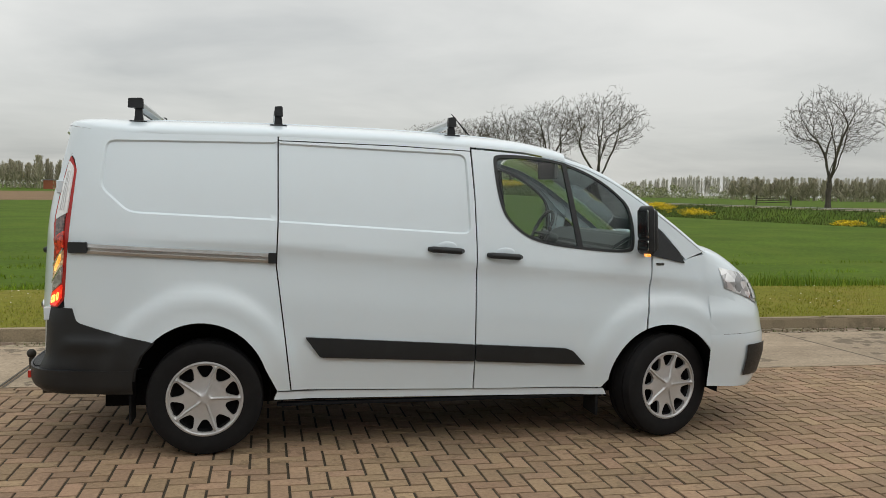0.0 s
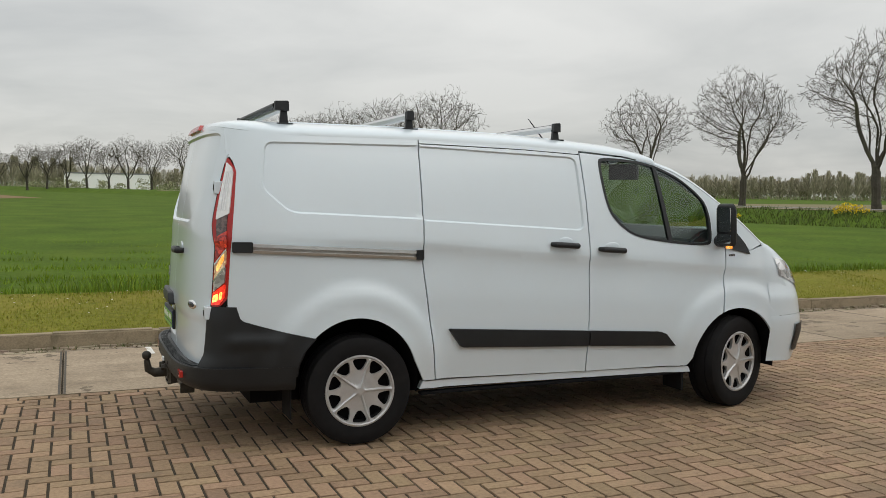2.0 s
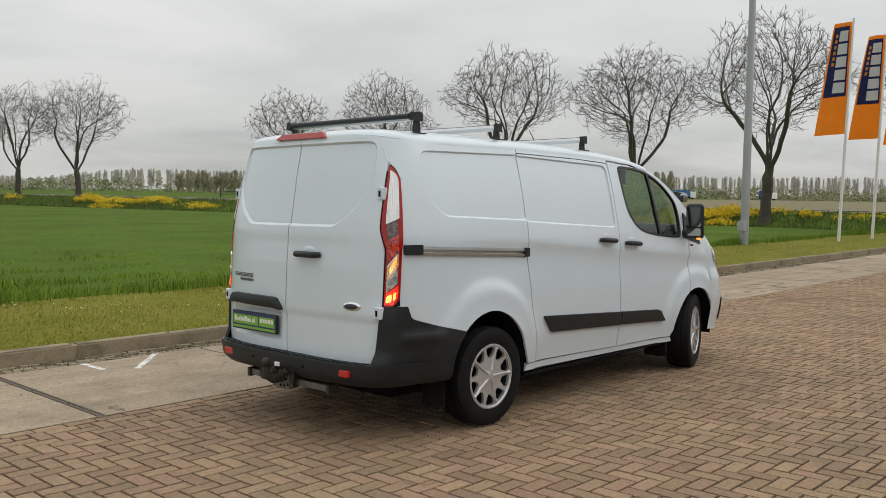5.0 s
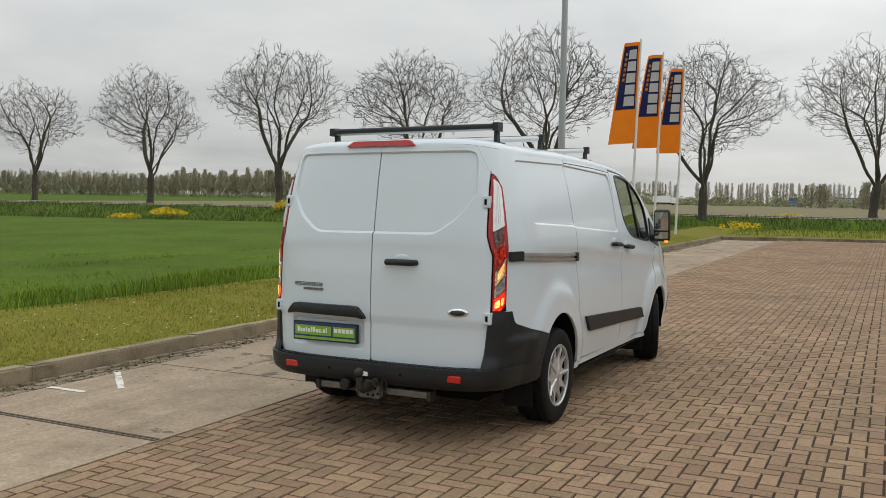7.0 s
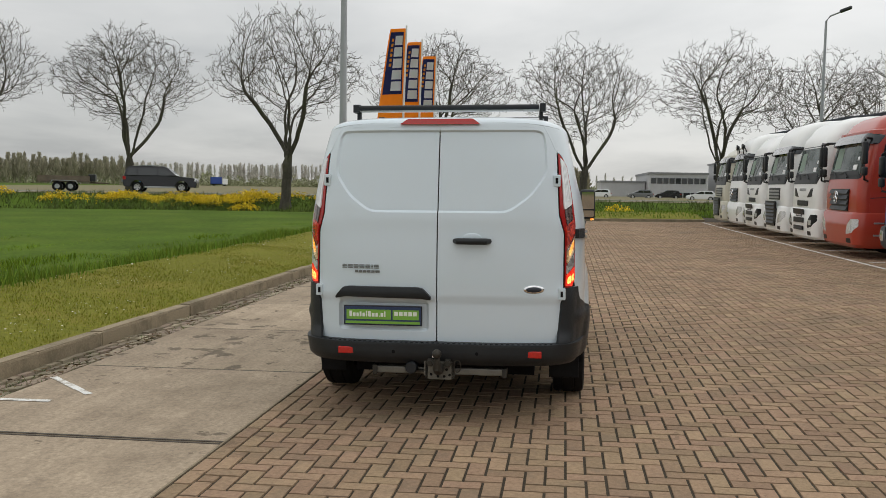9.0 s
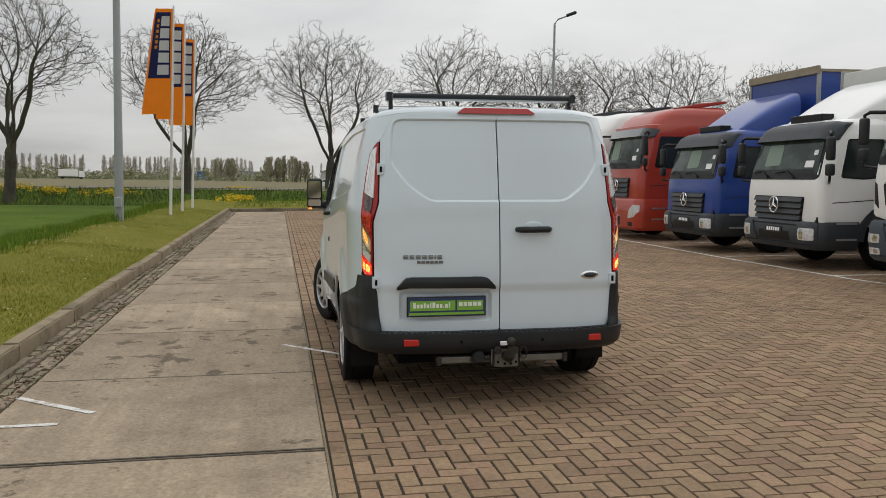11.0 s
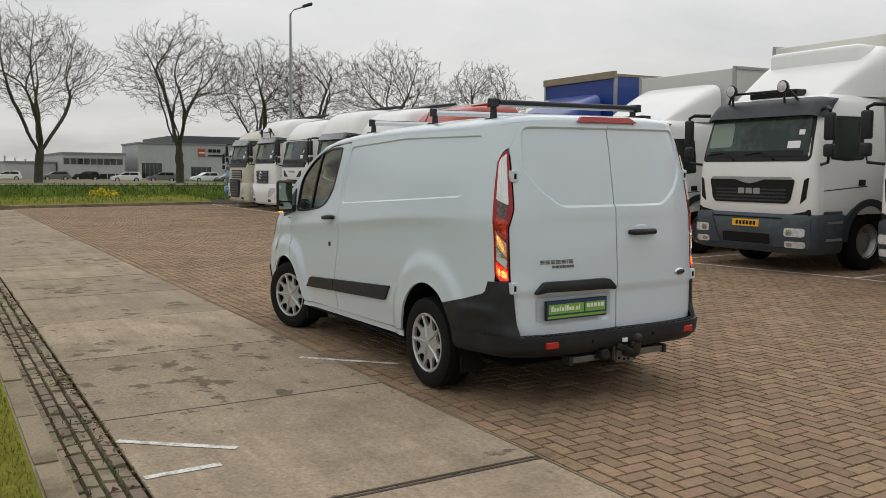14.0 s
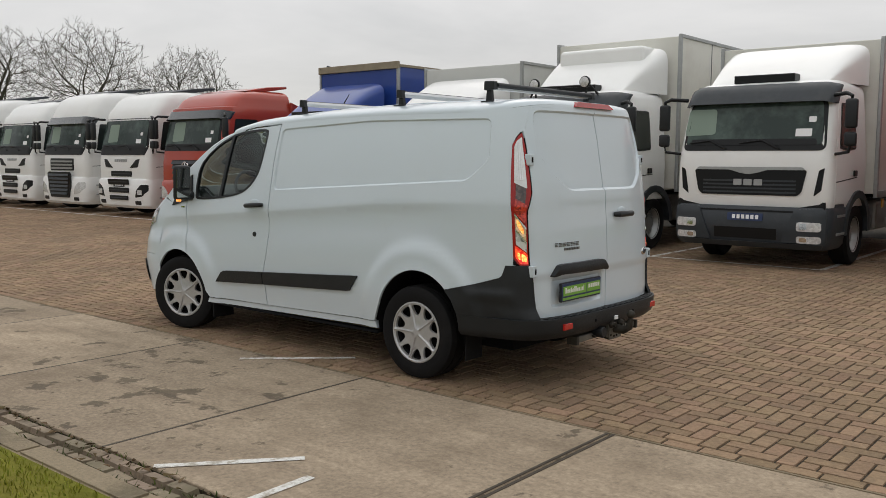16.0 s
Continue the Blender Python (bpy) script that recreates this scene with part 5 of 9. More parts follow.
for k in range(5):
    part("plate_bar", boxed(px - 0.0205, px - 0.0182, bar_y - 0.024, bar_y, 0.678, 0.705), M_PLATE_WHITE, plate)
    bar_y -= 0.031
M_BADGE = material("dark_chrome_badge", (0.22, 0.23, 0.24), 0.3, 0.8)
bx = rear_at(0.5, 1.0)
by = 0.632
for wide in (0.031, 0.031, 0.031, 0.033, 0.031, 0.010, 0.031):
    xx = rear_at(by - wide / 2, 1.0)
    for z0 in (0.984, 0.9935, 1.003):
        part("badge_bar", boxed(xx - 0.006, xx + 0.002, by - wide, by, z0, z0 + 0.0055), M_BADGE, rear_doors[1])
    by -= wide + 0.0085
by = 0.545
for wide in (0.022, 0.022, 0.022, 0.022, 0.022, 0.028):
    xx = rear_at(by - wide / 2, 0.965)
    part("badge_bar", boxed(xx - 0.006, xx + 0.002, by - wide, by, 0.956, 0.972), M_BADGE, rear_doors[1])
    by -= wide + 0.006
ox = rear_at(-0.625, 0.862)
oval = bmesh.new()
bmesh.ops.create_uvsphere(oval, u_segments=24, v_segments=10, radius=1.0, matrix=Matrix.LocRotScale((ox, -0.625, 0.862), Euler((0, 0, radians(13))), (0.010, 0.068, 0.028)))
badge = part("oval_badge", oval, M_CHROME, rear_doors[-1], "chrome-edged dark oval badge", smooth=True)
oval = bmesh.new()
bmesh.ops.create_uvsphere(oval, u_segments=24, v_segments=10, radius=1.0, matrix=Matrix.LocRotScale((ox - 0.0035, -0.625, 0.862), Euler((0, 0, radians(13))), (0.011, 0.054, 0.019)))
part("badge_field", oval, material("dark_oval", (0.03, 0.035, 0.045), 0.25), badge, smooth=True)


# bumper: the black moulding from arch to arch, round the corners
def side_base(z):
    return width_at(-0.3, z) - flare_at(-0.3, z)


def bumper_pt(f, z):
    """f: -1 at the right arch, 0 in the middle of the rear, 1 at the left arch."""
    a = 0.63 + 0.07 * (1 - ease(0.50, 0.62, z)) - 0.05 * (1 - ease(0.36, 0.42, z)) - 0.045
    g = abs(f) * math.pi / 2
    k = max(0.0, math.cos(g)) ** (2 / 4.2)
    x = -0.345 - a * k
    w = side_base(z) * drawn(x) + flare_at(x, z) + 0.007 + 0.012 * ease(0.15, 0.7, k) - 0.02 * (1 - ease(0.372, 0.40, z))
    return Vector((x, math.copysign(w * max(0.0, math.sin(g)) ** (2 / 4.2), f), z))


bm = bmesh.new()
rows = []
ZS = [0.372, 0.38, 0.40, 0.43, 0.46, 0.49, 0.505, 0.512]
for z in ZS:
    rows.append([bm.verts.new(bumper_pt(-1 + 2 * j / 80, z)) for j in range(81)])
for r0, r1 in zip(rows, rows[1:]):
    for j in range(80):
        bm.faces.new((r0[j], r0[j + 1], r1[j + 1], r1[j]))
step_in = [bm.verts.new((rear_at(0, 0.5) + 0.03 if abs(v.co.y) < 0.76 else v.co.x + 0.05, v.co.y * 0.9, 0.514)) for v in rows[-1]]
low_in = [bm.verts.new((-0.55, v.co.y * 0.86, 0.385)) for v in rows[0]]
for j in range(80):
    bm.faces.new((rows[-1][j], rows[-1][j + 1], step_in[j + 1], step_in[j]))
    bm.faces.new((rows[0][j + 1], rows[0][j], low_in[j], low_in[j + 1]))
bmesh.ops.recalc_face_normals(bm, faces=bm.faces[:])
rbump = part("rear_bumper", bm, M_PLASTIC, van, "black grained rear bumper with a step", smooth=True)
# ribbed tread on the step
for k in range(44):
    y = -0.74 + 1.48 * k / 43
    x = rear_at(y, 0.5) - 0.012
    part("step_rib", boxed(x - 0.045, x, y - 0.009, y + 0.009, 0.513, 0.519), M_PLASTIC, rbump)
for s in (1, -1):
    # corner cladding between bumper, lamp and wheel arch
    def clad(u, v, s=s):
        z = v
        a = lerp_table(REAR_A, z) + 0.005 + 0.045 * (1 - ease(0.50, 0.60, z))
        w = side_base(z) + 0.005 + flare_at(-0.3, z) * ease(0.55, 0.9, u)
        # u: 0 at x = -0.2 on the side, 1 at the door's edge on the rear
        f1 = math.acos(min(1.0, (lerp_table(DOOR_Y, z) + 0.004) / (w * DRAWN_IN)) ** (REAR_N / 2))
        if u < 0.42:
            x = -0.2 - 0.44 * u / 0.42
            fold = 0.013 * ease(0.704, 0.682, z) * (1 - ease(0.60, 0.665, 0.665 + 0.60 - z)) * ease(-0.36, -0.50, x)
            return (x, s * (width_at(x, z) + 0.005 + fold), z)
        f0 = math.asin(min(1.0, 0.34 / a) ** (REAR_N / 2))
        g = f0 + (f1 - f0) * (u - 0.42) / 0.58
        xx = -0.3 - a * math.sin(g) ** (2 / REAR_N)
        fold = 0.013 * ease(0.704, 0.682, z) * (1 - ease(0.60, 0.665, 0.665 + 0.60 - z)) * ease(-0.78, -0.68, xx)
        return (xx, s * (w * drawn(xx) * math.cos(g) ** (2 / REAR_N) + fold), z)

    def u_of(x):
        return 0.42 * (-0.2 - x) / 0.44

    outline = [(u_of(x), z) for x, z in ((-0.345, 0.45), (-0.335, 0.52), (-0.30, 0.60), (-0.235, 0.672), (-0.45, 0.727), (-0.62, 0.775))] + [(0.47, 0.80), (0.53, 0.868), (0.75, 0.868), (1.0, 0.868), (1.0, 0.505), (0.7, 0.505), (0.42, 0.45)]
    part("corner_cladding", skin(outline, clad, (0.7, -0.7 * s, 0), step=0.022, rim=0.02), M_PLASTIC, van, "black grained corner cladding", smooth=True)
    y = 0.585 * s if s > 0 else -0.625
    bx = min((bumper_pt(k / 100, 0.455) for k in range(100)), key=lambda q: abs(q.y - abs(y))).x
    part("reflector", boxed(bx - 0.006, bx + 0.03, y - 0.056, y + 0.056, 0.432, 0.476, bevel=0.005), material("red_reflector", (0.5, 0.02, 0.015), 0.15, coat=0.6, grain=0.15, grain_scale=90), rbump, "red rear reflector")
    # mud flaps
    part("mud_flap", boxed(-0.372, -0.360, min(s * 0.74, s * 0.925), max(s * 0.72, s * 0.925), 0.185, 0.42, bevel=0.005), M_RUBBER, van)
    part("mud_flap", boxed(2.47, 2.49, min(s * 0.72, s * 0.935), max(s * 0.72, s * 0.935), 0.15, 0.33, bevel=0.005), M_RUBBER, van)
    for yy in (0.27,):
        bx2 = min((bumper_pt(k / 100, 0.455) for k in range(100)), key=lambda q: abs(q.y - yy)).x
        sensor = bmesh.new()
        revolve(sensor, [(0.0, 0.004), (0.011, 0.003), (0.012, -0.006)], (bx2, s * yy, 0.455), 0, 16, -1)
        part("parking_sensor", sensor, M_DARK, rbump)

# tow bar
M_GRIME = material("grimy_steel", (0.055, 0.05, 0.04), 0.6, 0.5, grain=0.3, grain_scale=20, stain=0.6, stain_colour=(0.03, 0.03, 0.03), stain_scale=12)
M_TOW = material("dirty_zinc_steel", (0.19, 0.185, 0.16), 0.5, 0.5, grain=0.3, grain_scale=18, stain=0.7, stain_colour=(0.045, 0.038, 0.028), stain_scale=9)
tow = part("tow_bar", boxed(-0.93, -0.87, -0.44, 0.40, 0.30, 0.345, bevel=0.008), M_TOW, van, "grimy steel tow bar")
for y0, y1 in ((-0.46, -0.43), (0.39, 0.42)):
    part("bar_cap", boxed(-0.945, -0.86, y0, y1, 0.292, 0.353, bevel=0.004), M_GRIME, tow)
bm = bmesh.new()
prism(bm, [(-0.125, 0.295), (-0.10, 0.280), (0.045, 0.280), (0.07, 0.305), (0.07, 0.395), (0.035, 0.425), (-0.095, 0.425), (-0.125, 0.40)], 0, -0.985, -0.968)
part("tow_plate", bm, M_TOW, tow, "pierced steel plate")
for y in (-0.115, 0.055):
    bm = bmesh.new()
    prism(bm, [(-0.985, 0.285), (-0.90, 0.295), (-0.90, 0.37), (-0.95, 0.42), (-0.985, 0.42)], 1, y - 0.008, y + 0.008)
    part("tow_cheek", bm, M_GRIME, tow)
for y, z in ((-0.095, 0.31), (-0.06, 0.30), (-0.02, 0.30), (0.025, 0.312), (-0.075, 0.345)):
    hole = bmesh.new()
    revolve(hole, [(0.0, 0.0015), (0.009, 0.0015), (0.009, -0.003)], (-0.986, y, z), 0, 10, -1)
    part("bolt_hole", hole, M_DARK, tow)
for y in (-0.085, 0.03):
    bolt = bmesh.new()
    revolve(bolt, [(0.0, 0.03), (0.019, 0.03), (0.021, 0.012), (0.028, 0.010), (0.028, -0.01)], (-0.995, y, 0.392), 0, 6, -1)
    part("tow_bolt", bolt, M_GRIME, tow)
ball = tube(bmesh.new(), [(-0.97, -0.03, 0.355), (-1.06, -0.03, 0.352), (-1.10, -0.03, 0.375), (-1.11, -0.03, 0.44)], [0.034, 0.030, 0.026, 0.019], 12)
bmesh.ops.create_uvsphere(ball, u_segments=18, v_segments=12, radius=0.030, matrix=Matrix.Translation((-1.11, -0.03, 0.468)))
part("tow_ball", ball, M_GRIME, tow, smooth=True)
part("tow_tag", boxed(-1.012, -0.998, -0.03, 0.015, 0.425, 0.452, bevel=0.003), M_CLOTH_WHITE, tow, "small white tag")
socket = bmesh.new()
revolve(socket, [(0.0, 0.04), (0.034, 0.04), (0.040, 0.03), (0.040, -0.02), (0.03, -0.05)], (-0.965, 0.155, 0.352), 0, 16, -1)
part("tow_socket", socket, M_PLASTIC, tow, "black plug socket", smooth=True)
part("socket_bracket", boxed(-0.955, -0.90, 0.07, 0.20, 0.318, 0.330, bevel=0.002), M_GRIME, tow)
part("safety_loop", tube(bmesh.new(), [(-0.99, -0.145 + 0.022 * math.cos(a), 0.37 + 0.04 * math.sin(a)) for a in [k * math.tau / 16 for k in range(17)]], [0.004] * 17, 6, caps=False), M_GRIME, tow, smooth=True)

# ---- roof bars, aerial ----
for x in (-0.345, 0.475, 1.565):
    zt = roof_z(x, 0.0) + (0.010 if x < 0 else -0.012)
    zf = roof_z(x, 0.66)
    bar = bmesh.new()
    outline = [(x - 0.024, zt + 0.040), (x + 0.024, zt + 0.040), (x + 0.028, zt + 0.062), (x + 0.018, zt + 0.080), (x - 0.018, zt + 0.080), (x - 0.028, zt + 0.062)]
    r0 = [bar.verts.new((a, -0.64, b)) for a, b in outline]
    r1 = [bar.verts.new((a, 0.64, b)) for a, b in outline]
    for k in range(6):
        bar.faces.new((r0[k], r0[(k + 1) % 6], r1[(k + 1) % 6], r1[k]))
    bar.faces.new(r0)
    bar.faces.new(r1)
    bmesh.ops.recalc_face_normals(bar, faces=bar.faces[:])
    roof_bar = part("roof_bar", bar, M_ALU, van, "grey aluminium roof bar with black feet")
    part("bar_strip", boxed(x - 0.010, x + 0.010, -0.63, 0.63, zt + 0.078, zt + 0.085, bevel=0.003), M_PLASTIC, roof_bar)
    if x < 0:
        part("bar_roller", tube(bmesh.new(), [(x - 0.048, -0.63, zt + 0.066), (x - 0.048, 0.63, zt + 0.066)], [0.018, 0.018], 12), M_PLASTIC, roof_bar, "black loading roller", smooth=True)
    for s in (1, -1):
        foot = bmesh.new()
        lo = -0.060 if x < 0 else -0.026
        prism(foot, [(x + lo, zt + 0.036), (x + 0.028, zt + 0.032), (x + 0.026, zt + 0.088), (x + 0.016, zt + 0.094), (x + lo + 0.004, zt + 0.090)], 1, min(s * 0.635, s * 0.675), max(s * 0.635, s * 0.675))
        part("bar_end", foot, M_PLASTIC, roof_bar)
        base = bmesh.new()
        prism(base, [(x - 0.018, zt + 0.045), (x + 0.018, zt + 0.045), (x + 0.028, zf - 0.01), (x - 0.028, zf - 0.01)], 1, min(s * 0.63, s * 0.655), max(s * 0.63, s * 0.655))
        part("bar_foot", base, M_PLASTIC, roof_bar)
        part("foot_pad", boxed(x - 0.05, x + 0.05, min(s * 0.62, s * 0.685), max(s * 0.62, s * 0.685), roof_z(x, 0.685) - 0.012, zf + 0.004, bevel=0.003), M_PLASTIC, roof_bar)
part("aerial", tube(bmesh.new(), [(1.86, 0.0, roof_z(1.86, 0) - 0.01), (1.84, 0.0, roof_z(1.86, 0) + 0.03), (1.70, 0.0, roof_z(1.86, 0) + 0.19)], [0.016, 0.006, 0.003], 8), M_DARK, van)

# ---- dark core blocks, wheel houses, cab ----
def core_box(*a):
    part("inner_body", boxed(*a), M_DARK, van)


core_box(-0.72, 1.66, -0.60, 0.60, 0.38, 1.86)
core_box(0.48, 2.46, -0.885, 0.885, 0.33, 1.02)
# this low block is added to deepen the shade beneath the van
core_box(-0.55, 3.3, -0.62, 0.62, 0.235, 0.40)
core_box(-0.60, 1.66, -0.80, 0.80, 0.84, 1.62)
core_box(2.40, 3.45, -0.58, 0.58, 0.33, 1.0)
core_box(3.36, 3.62, -0.70, 0.70, 0.36, 0.8)
core_box(-0.74, -0.42, -0.72, 0.72, 0.42, 1.1)
core_box(2.46, 3.36, -0.80, 0.80, 0.78, 1.02)
M_TRIM = material("grey_cab_trim", (0.075, 0.08, 0.085), 0.7, grain=0.1, grain_scale=30, bump=0.2, bump_scale=200)
M_SEAT = material("dark_grey_seat_cloth", (0.055, 0.058, 0.065), 0.9, grain=0.2, grain_scale=80)
bulk = boxed(1.665, 1.70, -0.78, 0.78, 1.0, 1.86, bevel=0.006)
part("bulkhead", bulk, M_TRIM, van, "grey cab bulkhead")
dash = bmesh.new()
prism(dash, [(2.55, 1.02), (2.62, 1.22), (2.75, 1.30), (2.95, 1.30), (3.14, 1.19), (3.14, 1.02)], 1, -0.79, 0.79)
bmesh.ops.bevel(dash, geom=dash.edges[:], offset=0.02, segments=2, affect="EDGES")
part("dashboard", dash, M_TRIM, van)
for y0, y1 in ((0.20, 0.70), (-0.72, -0.26), (-0.25, 0.16)):
    seat = boxed(1.80, 2.28, y0, y1, 1.0, 1.14, bevel=0.05, segments=3)
    sb = bmesh.new()
    box(sb, 1.76, 1.90, y0 + 0.02, y1 - 0.02, 1.08, 1.58, bevel=0.05, segments=3)
    for v in sb.verts:
        v.co.x -= 0.12 * (v.co.z - 1.1) * 0.3
    st = part("seat", seat, M_SEAT, van, "dark grey cab seat", smooth=True)
    part("backrest", sb, M_SEAT, st, smooth=True)
    part("headrest", boxed(1.735, 1.83, (y0 + y1) / 2 - 0.13, (y0 + y1) / 2 + 0.13, 1.57, 1.74, bevel=0.04, segments=3), M_SEAT, st, smooth=True)
wheel = bmesh.new()
ring = [(2.50 + 0.085 * math.sin(a) * 0.9, 0.42 + 0.19 * math.cos(a), 1.26 + 0.17 * math.sin(a)) for a in [k * math.tau / 28 for k in range(29)]]
tube(wheel, ring, [0.015] * 29, 8, caps=False)
tube(wheel, [(2.50, 0.23, 1.26), (2.51, 0.61, 1.26)], [0.014, 0.014], 6)
tube(wheel, [(2.50, 0.42, 1.26), (2.62, 0.42, 1.2)], [0.04, 0.05], 10)
part("steering_wheel", wheel, M_TRIM, van, smooth=True)
part("headlining", boxed(1.70, 2.10, -0.62, 0.62, 1.80, 1.815), M_TRIM, van)
visor = boxed(2.28, 2.31, -0.58, -0.20, 1.66, 1.78, bevel=0.008)
part("sun_visor", visor, M_TRIM, van)

# ---- wheels ----
def wheel_at(x, s, steer=0.0):
    hub = Matrix.Translation((x, s * 0.855, 0.335)) @ Matrix.Rotation(radians(steer), 4, "Z")
    w = part("wheel", revolve(bmesh.new(), [(0.19, -0.10), (0.215, -0.105), (0.26, -0.112), (0.305, -0.112), (0.326, -0.100), (0.3345, -0.07), (0.3345, -0.052), (0.327, -0.050), (0.327, -0.040), (0.3345, -0.038), (0.3345, 0.038), (0.327, 0.040), (0.327, 0.050), (0.3345, 0.052), (0.3345, 0.07), (0.326, 0.100), (0.305, 0.112), (0.26, 0.112), (0.222, 0.106), (0.205, 0.085), (0.19, 0.06)], (0, 0, 0), 1, 72, s), M_RUBBER, van, "black tyre on a silver ten-spoke wheel cover", smooth=True)
    w.matrix_basis = hub
    back = part("wheel_disc", revolve(bmesh.new(), [(0.0, 0.035), (0.19, 0.035), (0.20, 0.06)], (0, 0, 0), 1, 40, s), M_DARK, w)
    cover = bmesh.new()
    revolve(cover, [(0.202, 0.100), (0.210, 0.110), (0.219, 0.108), (0.224, 0.096), (0.222, 0.085)], (0, 0, 0), 1, 80, s)
    # a domed disc pierced by ten rounded openings along its edge
    def domed(u, v):
        r, a = math.hypot(u, v), math.atan2(v, u)
        o = lerp_table([(0.0, 0.106), (0.028, 0.106), (0.033, 0.100), (0.09, 0.097), (0.13, 0.093), (0.165, 0.096), (0.204, 0.102)], r)
        d = abs((a + math.pi / 5) % (math.tau / 5) - math.pi / 5) * r
        return (u, s * (o + 0.0095 * (1 - ease(0.002, 0.010, d)) * ease(0.03, 0.04, r) - 0.004 * ease(0.03, 0.07, r) * (1 - ease(0.11, 0.15, r))), v)

    holes = []
    for k in range(10):
        a = (k + 0.5) * math.tau / 10
        d, q = Vector((math.cos(a), math.sin(a))), Vector((-math.sin(a), math.cos(a)))
        holes.append(softened([tuple(d * r + q * h) for r, h in ((0.124, -0.013), (0.124, 0.013), (0.150, 0.032), (0.182, 0.0475), (0.1960, 0.036), (0.1985, 0.0), (0.1960, -0.036), (0.182, -0.0475), (0.150, -0.032))], 0.009))
    ridge = [[(r * math.cos(a) - h * math.sin(a), r * math.sin(a) + h * math.cos(a)) for r, h in ((0.036, w2), (0.19, w2))] for a in [k * math.tau / 5 for k in range(5)] for w2 in (-0.009, -0.002, 0.002, 0.009)]
    disc = skin([(0.203 * math.cos(k * math.tau / 72), 0.203 * math.sin(k * math.tau / 72)) for k in range(72)], domed, (0, -s, 0), holes=holes, lines=ridge, step=0.014, rim=0.02)
    part("wheel_disc_cover", disc, M_SILVER, w, "silver wheel cover with ten openings", smooth=True)
    bmesh.ops.recalc_face_normals(cover, faces=cover.faces[:])
    part("wheel_cover", cover, M_SILVER, w, "silver outer ring", smooth=True)
    return w


wheel_at(0.055, -1)
wheel_at(0.055, 1)
wheel_at(2.933, -1, 17)
wheel_at(2.933, 1, 17)
for k, (cx, cz, rx, rz) in enumerate(ARCHES):
    for s in (1, -1):
        bm = bmesh.new()
        rows = []
        for i in range(25):
            a = radians(-8 + 196 * i / 24)
            p = (cx + (rx + 0.006) * math.cos(a), cz + (rz + 0.006) * math.sin(a))
            rows.append([bm.verts.new((p[0], s * (width_at(p[0], max(0.35, p[1])) - 0.015), p[1])), bm.verts.new((p[0], s * 0.56, p[1]))])
        for r0, r1 in zip(rows, rows[1:]):
            bm.faces.new((r0[0], r0[1], r1[1], r1[0]))
        part("wheel_arch_liner", bm, M_DARK, van)

